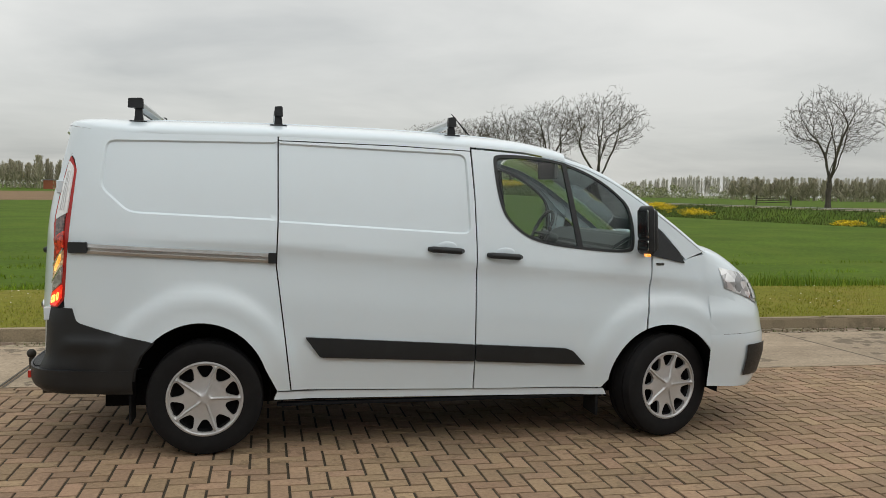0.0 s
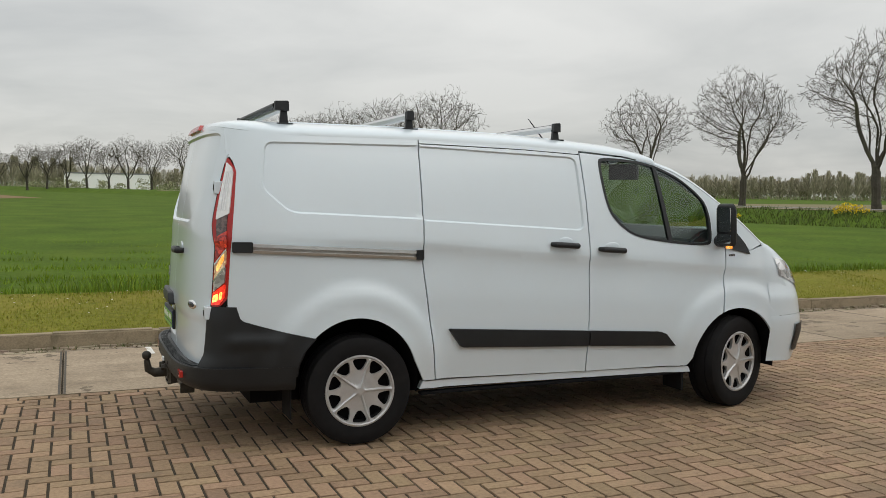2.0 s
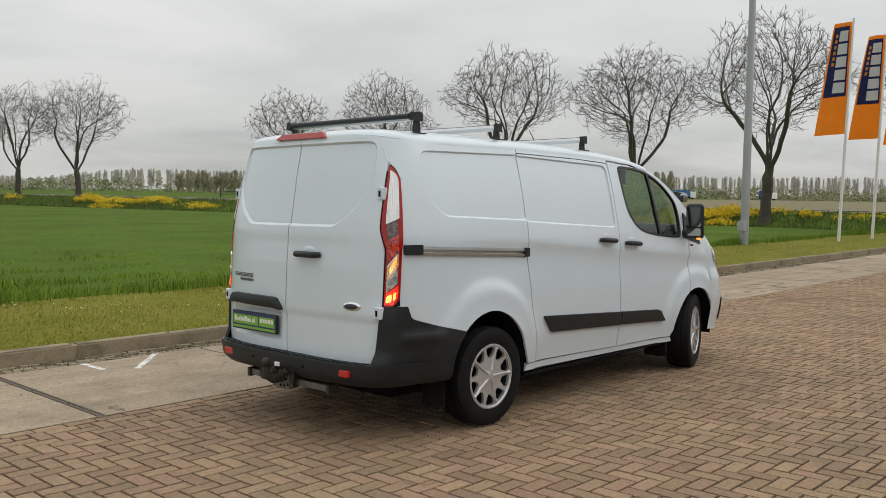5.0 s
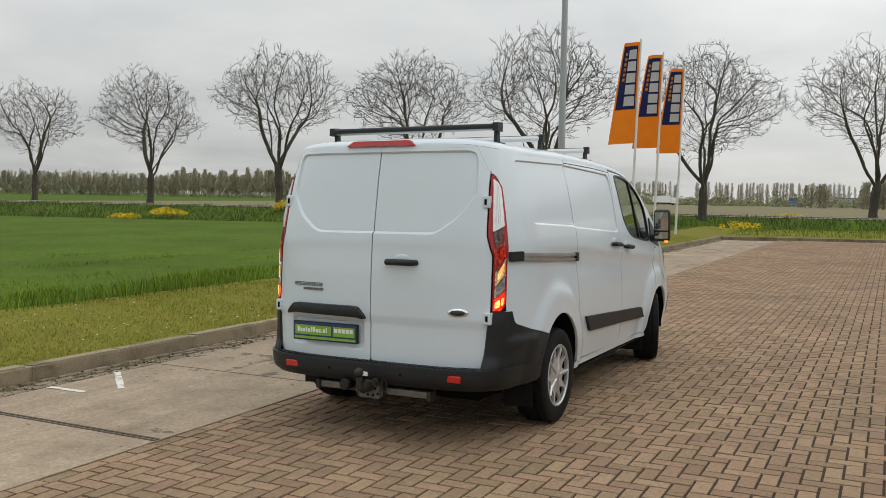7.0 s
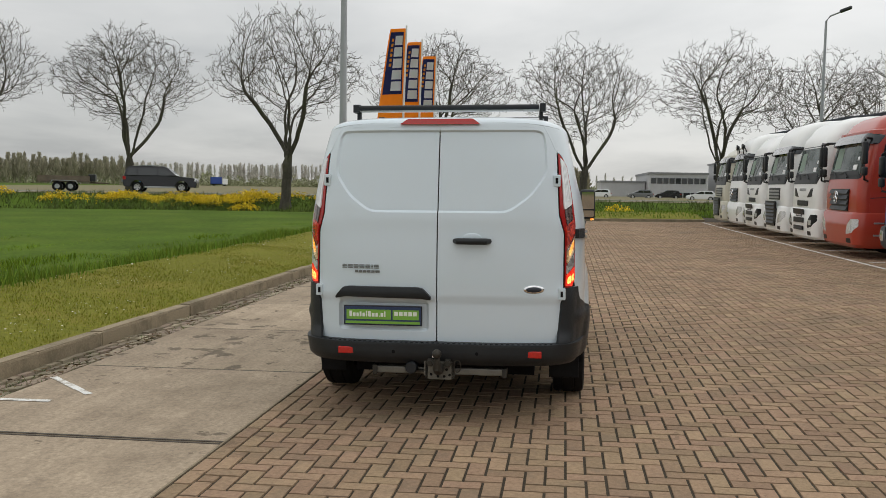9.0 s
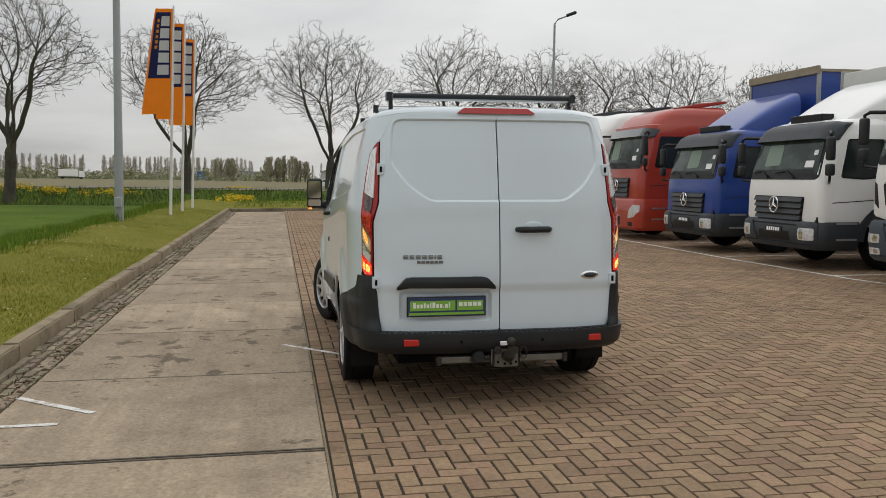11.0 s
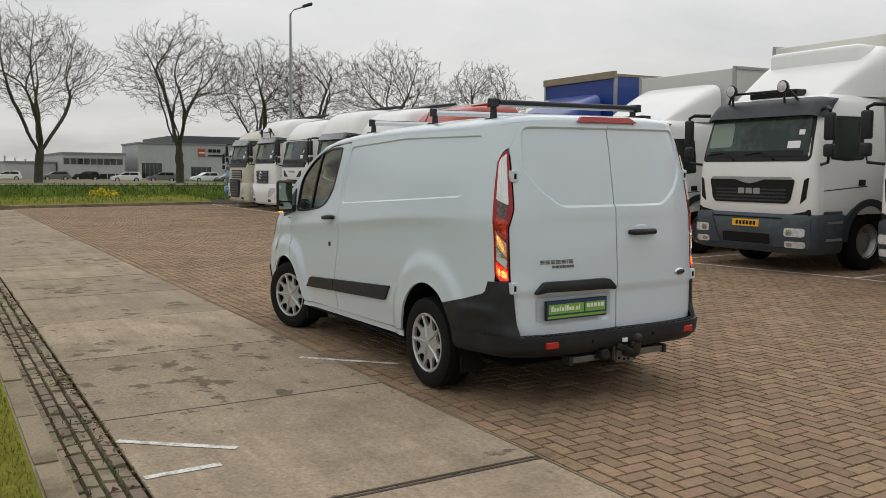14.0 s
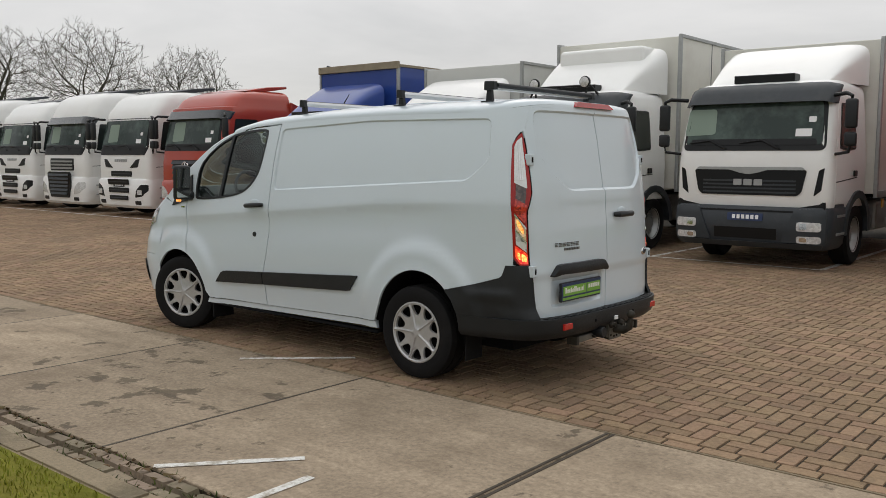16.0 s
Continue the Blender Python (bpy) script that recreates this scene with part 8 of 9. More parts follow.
lorry(17.35, -6.9, "white tractor lorry with black grille slots", M_T_WHITE, cab="sleeper", grille="blocks", bumper_mat=M_T_WHITE, bumper_label="white bumper", roof=3.3, visor=None, plate=M_PLATE_FRAME)
lorry(20.5, -6.9, "white tractor lorry with tall dark grille", M_T_WHITE, cab="sleeper", grille="tall", bumper_mat=M_T_WHITE, bumper_label="white bumper", roof=3.42)
lorry(23.6, -6.9, "white tractor lorry with black grille slots", M_T_WHITE, cab="sleeper", grille="blocks", bumper_mat=M_T_WHITE, bumper_label="white bumper", roof=3.28, visor=None, plate=M_PLATE_FRAME)
lorry(26.7, -6.9, "white tractor lorry with dark slatted grille and roof lamps", M_T_WHITE, cab="sleeper", grille="slats", gz=(1.02, 1.5), gw=0.66, bumper_mat=M_T_WHITE, bumper_label="white bumper", roof=3.45, spots=True, sill=1.76, top=2.56)
lorry(29.9, -6.9, "beige tractor lorry with tall dark grille", M_T_BEIGE, cab="sleeper", grille="tall", bumper_mat=M_T_BEIGE, bumper_label="beige bumper", roof=3.15, sill=1.78)
lorry(32.9, -7.6, "light blue lorry at the end of the row", M_T_SKY, cab="low", grille="slats", bumper_mat=M_T_SKY, bumper_label="blue bumper")

lorry(-2.62, -7.25, "red box lorry with dark visor beside the white one", M_T_RED, body=(M_T_RED, 1.05, 3.5, 1.25, -1.95, -8.8), deflector=3.35, visor=M_T_DARK, plate=M_PLATE_NAVY)

# ---- lamp posts, flags, industrial buildings, cars ----
def lamp_post(x, y, z, high, reach, turn, label, r0=0.11):
    t = tagged(thing("street_lamp", pose(x, y, z, 0, 0, turn)), label, "street lamp")
    pts = [(0, 0, -0.3), (0, 0, 1.2), (0, 0, high * 0.9), (0, 0, high)] + ([(reach * 0.25, 0, high + 0.25), (reach, 0, high + 0.42)] if reach else [])
    radii = [r0, r0, r0 * 0.62, r0 * 0.55] + ([r0 * 0.4, r0 * 0.35] if reach else [])
    part("pole", tube(bmesh.new(), pts, radii, 12), M_POLE, t, smooth=True)
    if reach:
        head = bmesh.new()
        box(head, reach - 0.1, reach + 0.48, -0.13, 0.13, high + 0.34, high + 0.50, bevel=0.06, segments=3)
        for v in head.verts:
            v.co.z += 0.28 * (v.co.x - reach + 0.1)
        part("lamp_head", head, M_T_DARK, t, "dark lamp head", smooth=True)
    part("junction_box", boxed(r0 * 0.6, r0 + 0.16, -0.09, 0.09, 0.35, 0.62, bevel=0.01), M_POLE, t)
    return t


lamp_post(18.8, 5.7, 0.30, 11.5, 0.9, 180, "grey steel street lamp post on the verge", 0.115)
lamp_post(43.2, -14.25, 0.4, 10.2, 0.8, 235, "grey street lamp with a dark head by the yard")
lamp_post(41.9, -38.4, 0.3, 7.7, 0.7, 20, "grey street lamp behind the lorries")


def banner(x, y, z, sway):
    t = tagged(thing("flagpole", pose(x, y, z)), "white flagpole with orange and navy banner", "flag", "flagpoles on the verge")
    top = 6.8
    part("pole", tube(bmesh.new(), [(0, 0, -0.3), (0.02, -0.06, 2.5), (0.05, -0.16, top)], [0.05, 0.045, 0.03], 10), M_POLE_WHITE, t, smooth=True)
    def cloth(u, v, off=0.0):
        # u: 0 at the pole, 1 at the free edge; v: 0 at the foot, 1 at the top
        zz = 3.30 + 3.40 * v - 0.05 * u * (1 - v) * sway
        wide = 1.02 * (0.55 + 0.45 * (1 - v) ** 0.8)
        yy = -0.10 - 0.03 * v + u * wide * 0.96
        xx = 0.03 + 0.10 * math.sin(3.2 * u + 2.5 * v + sway * 3) * u + off
        return (xx, yy, zz)
    def patch(name, u0, u1, v0, v1, mat, off, nu=6, nv=12, both=True):
        bm = bmesh.new()
        rows = [[bm.verts.new(cloth(u0 + (u1 - u0) * i / nu, v0 + (v1 - v0) * j / nv, off)) for j in range(nv + 1)] for i in range(nu + 1)]
        for r0, r1 in zip(rows, rows[1:]):
            for j in range(nv):
                bm.faces.new((r0[j], r0[j + 1], r1[j + 1], r1[j]))
        bmesh.ops.solidify(bm, geom=bm.faces[:], thickness=0.006)
        return part(name, bm, mat, flag if name != "cloth" else t, smooth=True)
    flag = patch("cloth", 0.0, 1.0, 0.0, 1.0, M_ORANGE, 0.0, 10, 30)
    tagged(flag, "orange cloth")
    patch("navy_field", 0.10, 0.92, 0.34, 0.965, M_NAVY, -0.012, 8, 24)
    for k in range(5):        # the name as plain white bars
        v0 = 0.385 + k * 0.115
        patch("name_bar", 0.15, 0.58, v0 - 0.012, v0 + 0.082, M_CLOTH_WHITE, -0.022, 3, 3)
    for k in range(6):
        v0 = 0.62 + k * 0.05
        patch("small_bar", 0.66, 0.78, v0, v0 + 0.03, M_ORANGE, -0.022, 2, 2)


for x, y, z, sway in ((23.9, 4.95, 0.26, 1.0), (26.9, 4.89, 0.28, 0.6), (30.5, 4.86, 0.27, 0.3)):
    banner(x, y, z, sway)

M_CLAD = material("grey_metal_cladding", (0.46, 0.465, 0.475), 0.55, 0.3, grain=0.04, grain_scale=2, spread=0.05)
M_CLAD_DARK = material("dark_metal_cladding", (0.10, 0.105, 0.115), 0.5, 0.3)
M_ROOF = material("grey_roof_edge", (0.22, 0.225, 0.23), 0.6)
M_BLUE_SHED = material("blue_shed", (0.05, 0.16, 0.42), 0.5)


def building(x, y0, y1, z0, high, deep, label, mat=None, bands=(), name="warehouse"):
    t = tagged(thing(name, pose(x, (y0 + y1) / 2, z0)), label, "building", "buildings across the road")
    half = (y1 - y0) / 2
    part("wall", boxed(0, deep, -half, half, -0.5, high), mat or M_CLAD, t)
    part("roof", boxed(-0.15, deep + 0.15, -half - 0.15, half + 0.15, high, high + 0.35), M_ROOF, t)
    n = max(3, int(2 * half / 1.2))
    for k in range(n):
        y = -half + 2 * half * (k + 0.5) / n
        part("cladding_rib", boxed(-0.04, 0.0, y - 0.04, y + 0.04, 0, high), mat or M_CLAD, t)
    for ya, yb, za, zb, count, kind in bands:
        for k in range(count):
            w0, w1 = ya + (yb - ya) * k / count + 0.08, ya + (yb - ya) * (k + 1) / count - 0.08
            win = part("window" if kind != "door" else "door", boxed(-0.07, 0.02, w0, w1, za, zb), M_GLASS_DARK if kind == "dark" else M_T_SIDE, t)
            part("frame", boxed(-0.10, -0.02, w0 - 0.05, w1 + 0.05, zb, zb + 0.08), M_CLAD_DARK, win)
    return t


# the large warehouse with a low-pitched gable
b = tagged(thing("warehouse", pose(150, -27.2, 0.2)), "large grey metal-clad warehouse with a flat roof and tall windows", "building", "buildings across the road")
gable = [(0, -0.5), (0, 6.1), (-40, 6.1), (-40, -0.5)]
part("wall", prism(bmesh.new(), gable, 0, 0, 14), M_CLAD, b)
part("rear_hall", boxed(14, 40, -40, -9, -0.5, 8.2), M_CLAD_DARK, b, "darker hall behind")
part("roof", prism(bmesh.new(), [(0.2, 6.1), (0.2, 6.35), (-40.2, 6.35), (-40.2, 6.1)], 0, -0.2, 14.2), M_ROOF, b, "dark roof edge")
for k in range(33):
    y = -0.6 - 1.2 * k
    part("cladding_rib", boxed(-0.04, 0.0, y - 0.04, y + 0.04, 0, 6.1), M_CLAD, b)
for y0, y1, z0, z1, count in ((-3.9, -0.5, 0.3, 2.8, 5), (-12.4, -8.8, 0.0, 2.2, 4), (-20.5, -15.5, 0.0, 2.3, 4)):
    for k in range(count):
        w0, w1 = y0 + (y1 - y0) * k / count + 0.05, y0 + (y1 - y0) * (k + 1) / count - 0.05
        win = part("window", boxed(-0.07, 0.02, w0, w1, z0, z1), M_GLASS_DARK, b)
        part("frame", boxed(-0.10, -0.02, w0 - 0.04, w1 + 0.04, z1, z1 + 0.07), M_CLAD_DARK, win)
part("sign_mark", boxed(-0.2, -0.05, -11.3, -10.05, 4.15, 5.45), M_T_RED, b, "red square mark")
part("sign_mark", boxed(-0.22, -0.19, -11.2, -10.15, 4.65, 4.85), M_CLOTH_WHITE, b)
for k in range(3):
    part("sign_bar", boxed(-0.2, -0.05, -12.5 - k * 0.75, -11.9 - k * 0.75, 4.85, 5.4), M_T_BLACK, b)
for k in range(9):
    part("sign_bar", boxed(-0.2, -0.05, -12.2 - k * 0.38, -11.9 - k * 0.38, 4.15, 4.45), M_T_BLACK, b)
building(150, -25.0, -15.2, 0.2, 4.1, 30, "grey two-storey office with ribbon windows", bands=((-4.6, 4.7, 2.5, 3.4, 9, "dark"), (-4.6, 3, 0.0, 0.9, 6, "dark")), name="office_building")
building(156, -15.0, -7.2, 0.2, 2.6, 20, "low grey shed behind the fields", mat=M_CLAD, name="shed")
building(420, 4, 30, 0.3, 4.0, 25, "long pale shed far across the fields", mat=M_CLAD, name="shed")
building(400, 33, 37, 0.3, 3.6, 6, "blue shed far across the fields", mat=M_BLUE_SHED, name="shed")
t = building(-20, 0, 22, 0.3, 4.2, 26, "long white farm shed behind the trees", mat=M_T_WHITE, name="shed")
t.matrix_basis = pose(8, 248, 0.3, 0, 0, 90)
t = building(-20, 0, 14, 0.3, 2.6, 12, "low red-roofed farmhouse far across the fields", mat=material("red_brick_far", (0.34, 0.11, 0.06), 0.8), name="farmhouse")
t.matrix_basis = pose(-70, 330, 0.3, 0, 0, 90)


def car(x, y, z, turn, paint, label, high=1.45, long_=4.2):
    t = tagged(thing("car", pose(x, y, z, 0, 0, turn)), label, "car", "cars by the road")
    h = long_ / 2
    body = bmesh.new()
    prism(body, [(-h, 0.35), (-h - 0.02, 0.75), (-h + 0.12, 0.92), (h * 0.45, 0.92), (h * 0.85, 0.78), (h, 0.62), (h + 0.02, 0.32), (h - 0.1, 0.25), (-h + 0.1, 0.25)], 1, -0.88, 0.88)
    bmesh.ops.bevel(body, geom=body.edges[:], offset=0.07, segments=3, affect="EDGES")
    shell = part("body", body, paint, t, smooth=True)
    cab = bmesh.new()
    prism(cab, [(-h + 0.10, 0.90), (-h + 0.38, high - 0.05), (-h + 0.75, high), (0.10, high), (h * 0.52, 0.90)], 1, -0.76, 0.76)
    bmesh.ops.bevel(cab, geom=cab.edges[:], offset=0.07, segments=3, affect="EDGES")
    part("roof", cab, paint, t, smooth=True)
    for s in (-1, 1):
        for q in ([(-h + 0.42, 0.95), (-h + 0.58, high - 0.12), (-0.45, high - 0.10), (-0.45, 0.95)], [(-0.38, 0.95), (-0.38, high - 0.10), (0.08, high - 0.12), (h * 0.45, 0.95)]):
            win = bmesh.new()
            prism(win, q, 1, min(s * 0.75, s * 0.775), max(s * 0.75, s * 0.775))
            part("window", win, M_GLASS_DARK, t)
        for xx in (-h + 0.75, h - 0.8):
            wh = part("wheel", revolve(bmesh.new(), [(0.18, 0.09), (0.30, 0.1), (0.32, 0.07), (0.32, -0.1), (0.2, -0.1)], (xx, s * 0.80, 0.32), 1, 24, s), M_RUBBER, t, smooth=True)
            part("rim", revolve(bmesh.new(), [(0.0, 0.085), (0.19, 0.095), (0.2, 0.06)], (xx, s * 0.80, 0.32), 1, 20, s), M_SILVER, wh, smooth=True)
        part("tail_lamp", boxed(-h - 0.03, -h + 0.12, min(s * 0.6, s * 0.86), max(s * 0.6, s * 0.86), 0.70, 0.86, bevel=0.02), M_RED_LENS, t)
        part("headlamp", boxed(h - 0.22, h - 0.02, min(s * 0.55, s * 0.86), max(s * 0.55, s * 0.86), 0.60, 0.72, bevel=0.02), M_CLEAR_LENS, t)
    return t


M_CAR_BLACK = material("black_car_paint", (0.009, 0.010, 0.012), 0.25, coat=0.25, spread=0.1)
M_CAR_WHITE = material("white_car_paint", (0.75, 0.76, 0.77), 0.3, coat=0.5)
M_CAR_GREY = material("grey_car_paint", (0.18, 0.19, 0.20), 0.3, 0.5, coat=0.5)
for x, y, turn, m, label in ((120, -19.5, 85, M_CAR_WHITE, "white car parked before the warehouse"), (121, -24.5, 80, M_CAR_GREY, "dark grey car parked before the warehouse"), (119, -30, 95, M_CAR_WHITE, "white car parked before the warehouse"),
                             (118, -33.2, 100, M_CAR_GREY, "dark grey car parked before the warehouse"), (122, -37.5, 90, M_CAR_GREY, "dark grey car parked before the warehouse"), (135, -6, 85, M_CAR_WHITE, "white car parked by the low shed"), (136, -12.5, 92, M_CAR_GREY, "dark grey car parked by the office"), (138, -17, 88, M_CAR_BLACK, "black car parked by the office")):
    car(x, y, 0.15, turn, m, label, 1.4, 4.0)


def suv(along, o, paint, label, high, long_, back=False):
    """An estate-bodied car on the country road: shell with wheel arches, glasshouse, sills, lamps, rails and wheels."""
    at, course = road_place(o, along)
    t = tagged(thing("car", pose(at.x, at.y, at.z + 0.05, 0, 0, math.degrees(course) + 180)), label, "car", "cars by the road")
    h = long_ / 2
    axles = (-h + 0.88, h - 0.92)
    low = [(-h + 0.05, 0.34)]
    for ax in axles:
        low += [(ax + 0.40 * math.cos(math.pi * (1 - k / 10)), 0.33 + 0.40 * math.sin(math.pi * k / 10)) for k in range(11)]
    shape = low + [(h - 0.05, 0.32), (h, 0.50), (h - 0.03, 0.78), (h - 0.18, 0.92), (h * 0.42, 1.04), (-h + 0.04, 1.04), (-h - 0.02, 0.80), (-h, 0.45)]
    body = prism(bmesh.new(), shape, 1, -0.90, 0.90)
    for v in body.verts:        # plan view: nose and tail drawn in
        v.co.y *= 1 - 0.13 * ease(h - 0.7, h, abs(v.co.x))
    bmesh.ops.bevel(body, geom=[e for e in body.edges if abs(abs(e.verts[0].co.y) - abs(e.verts[1].co.y)) < 0.2 and e.verts[0].co.y * e.verts[1].co.y > 0], offset=0.035, segments=2, affect="EDGES", clamp_overlap=True)
    shell = part("body", body, paint, t, smooth=True)
    house = [(-h + 0.05, 1.02), (-h + 0.20, high - 0.16), (-h + 0.40, high - 0.03), (-h * 0.3, high), (0.15, high - 0.03), (0.42, high - 0.10), (h * 0.46, 1.02)]
    top = prism(bmesh.new(), house, 1, -0.84, 0.84)
    for v in top.verts:
        v.co.y *= 1 - 0.20 * (v.co.z - 1.02) / (high - 1.02)
    bmesh.ops.bevel(top, geom=top.edges[:], offset=0.05, segments=2, affect="EDGES", clamp_overlap=True)
    part("roof", top, paint, t, smooth=True)
    zw0, zw1 = 1.06, high - 0.14
    for s in (-1, 1):
        y0, y1 = s * 0.845, s * (0.84 * (1 - 0.20 * (zw1 - 1.02) / (high - 1.02)) + 0.006)
        for q in ([(-h + 0.22, zw0), (-h + 0.33, zw1), (-h + 0.80, zw1), (-h + 0.86, zw0)], [(-h + 0.92, zw0), (-h + 0.87, zw1), (-0.18, zw1), (-0.16, zw0)], [(-0.09, zw0), (-0.11, zw1), (0.28, zw1 - 0.02), (h * 0.43, zw0)]):
            win = bmesh.new()
            outer = [win.verts.new((a, y0 + (y1 - y0) * (b - zw0) / (zw1 - zw0) + s * 0.004, b)) for a, b in q]
            inner = [win.verts.new((v.co.x, v.co.y - s * 0.03, v.co.z)) for v in outer]
            win.faces.new(outer)
            for k in range(4):
                win.faces.new((outer[k], inner[k], inner[(k + 1) % 4], outer[(k + 1) % 4]))
            bmesh.ops.recalc_face_normals(win, faces=win.faces[:])
            part("window", win, M_GLASS_DARK, t)
        for ax in axles:
            wh = part("wheel", revolve(bmesh.new(), [(0.20, 0.09), (0.30, 0.10), (0.33, 0.07), (0.33, -0.1), (0.2, -0.1)], (ax, s * 0.81, 0.33), 1, 24, s), M_RUBBER, t, smooth=True)
            rim = part("rim", revolve(bmesh.new(), [(0.0, 0.07), (0.07, 0.075), (0.09, 0.055), (0.19, 0.075), (0.21, 0.09), (0.215, 0.06)], (ax, s * 0.81, 0.33), 1, 20, s), M_SILVER, wh, smooth=True)
            for k in range(5):
                a = k * math.tau / 5
                part("rim_opening", boxed(-0.028, 0.028, -0.004, 0.004, 0.10, 0.175, bevel=0.003), M_DARK, rim).matrix_basis = Matrix.Translation((ax, s * 0.885, 0.33)) @ Matrix.Rotation(a, 4, "Y")
        part("sill", boxed(axles[0] + 0.42, axles[1] - 0.42, min(s * 0.86, s * 0.915), max(s * 0.86, s * 0.915), 0.27, 0.37, bevel=0.02), M_GALV if back else M_PLASTIC, t)
        part("roof_rail", tube(bmesh.new(), [(-h + 0.55, s * 0.62, high - 0.02), (-h + 0.70, s * 0.62, high + 0.04), (-0.1, s * 0.62, high + 0.035), (0.1, s * 0.62, high - 0.02)], [0.016] * 4, 6), M_GALV, t, smooth=True)
        part("tail_lamp", boxed(-h - 0.02, -h + 0.18, min(s * 0.62, s * 0.83), max(s * 0.62, s * 0.83), 0.78, 1.0, bevel=0.03), M_RED_LENS, t)
        part("headlamp", boxed(h - 0.36, h - 0.06, min(s * 0.55, s * 0.80), max(s * 0.55, s * 0.80), 0.70, 0.84, bevel=0.03), M_CLEAR_LENS, t)
        part("door_mirror", boxed(0.62, 0.74, min(s * 0.88, s * 1.04), max(s * 0.88, s * 1.04), 1.02, 1.16, bevel=0.03), paint, t)
    screen = prism(bmesh.new(), [(0.36, high - 0.13), (h * 0.44, 1.05), (h * 0.44 + 0.03, 1.05), (0.40, high - 0.13)], 1, -0.66, 0.66)
    part("windscreen", screen, M_GLASS_DARK, t)
    return t


suv(25.2, 0.3, M_CAR_BLACK, "black estate car towing a low trailer on the country road", 1.66, 4.5, True)
at, course = road_place(0.3, 31.0)
trailer = tagged(thing("trailer", pose(at.x, at.y, at.z + 0.05, 0, 0, math.degrees(course) + 180)), "low brown twin-axle trailer behind a black car", "trailer")
M_RUSTY = material("brown_trailer_boards", (0.15, 0.12, 0.085), 0.8, grain=0.2, grain_scale=6, stain=0.5, stain_colour=(0.08, 0.065, 0.05), stain_scale=2)
part("bed", boxed(-1.55, 1.45, -0.85, 0.85, 0.55, 0.66, bevel=0.02), M_RUSTY, trailer)
for s in (-1, 1):
    part("side_board", boxed(-1.55, 1.45, min(s * 0.82, s * 0.86), max(s * 0.82, s * 0.86), 0.62, 0.95, bevel=0.01), M_RUSTY, trailer)
    for x in (-0.42, 0.34):
        wh = part("wheel", revolve(bmesh.new(), [(0.15, 0.08), (0.27, 0.09), (0.30, 0.06), (0.30, -0.08), (0.2, -0.08)], (x, s * 0.92, 0.30), 1, 20, s), M_RUBBER, trailer, smooth=True)
        part("rim", revolve(bmesh.new(), [(0.0, 0.07), (0.15, 0.075), (0.16, 0.05)], (x, s * 0.92, 0.30), 1, 16, s), M_GALV, wh, smooth=True)
    part("mudguard", prism(bmesh.new(), [(-0.85, 0.45), (-0.72, 0.68), (0.64, 0.68), (0.77, 0.45), (0.72, 0.45), (0.61, 0.64), (-0.69, 0.64), (-0.80, 0.45)], 1, min(s * 0.86, s * 1.04), max(s * 0.86, s * 1.04)), M_GALV, trailer)
part("drawbar", tube(bmesh.new(), [(1.4, 0, 0.55), (2.5, 0, 0.50)], [0.05, 0.04], 8), M_RUSTY, trailer)
part("toolbox", boxed(1.35, 1.75, -0.6, 0.6, 0.60, 1.05, bevel=0.03), M_CAR_BLACK, trailer)


def far_lorry(deg, dist, paint, label, long_=8.5):
    x, y = polar(deg, dist)
    t = tagged(thing("lorry", pose(x, y, 0.35, 0, 0, 90 - deg - 90 + 4)), label, "truck")
    part("box_body", boxed(-long_ / 2, long_ / 2 - 2.2, -1.2, 1.2, 0.9, 3.5, bevel=0.05), paint, t)
    cab = part("cab", boxed(long_ / 2 - 2.0, long_ / 2, -1.15, 1.15, 0.6, 2.9, bevel=0.15, segments=3), M_T_WHITE, t)
    part("windscreen", boxed(long_ / 2 - 0.02, long_ / 2 + 0.02, -1.0, 1.0, 1.7, 2.6, bevel=0.01), M_GLASS_DARK, cab)
    part("chassis", boxed(-long_ / 2, long_ / 2 - 0.5, -1.0, 1.0, 0.5, 0.9), M_DARK, t)
    for ax in (-long_ / 2 + 1.4, long_ / 2 - 1.2):
        for s in (-1, 1):
            part("wheel", revolve(bmesh.new(), [(0.0, 0.1), (0.4, 0.12), (0.5, 0.08), (0.5, -0.15)], (ax, s * 1.0, 0.5), 1, 16, s), M_RUBBER, t, smooth=True)


for deg, dist, paint, label, long_ in ((62.5, 350, M_BLUE_SHED, "blue lorry far across the fields", 9.5), (67.6, 350, M_T_BLUE, "dark blue lorry far across the fields", 6.5), (77.3, 350, M_T_WHITE, "white lorry far across the fields", 9.0)):
    far_lorry(deg, dist, paint, label, long_)
# gate in the meadow
g = tagged(thing("farm_gate", pose(79, 120, 0.3, 0, 0, 50)), "weathered wooden farm gate in the meadow", "gate")
for y in (-1.9, 1.9):
    part("post", boxed(-0.1, 0.1, 1.35 * y - 0.13, 1.35 * y + 0.13, -0.3, 1.5, bevel=0.02), M_BARK, g)
for z in (0.35, 0.65, 0.95):
    part("rail", boxed(-0.03, 0.03, -2.55, 2.55, z, z + 0.10), M_BARK, g)

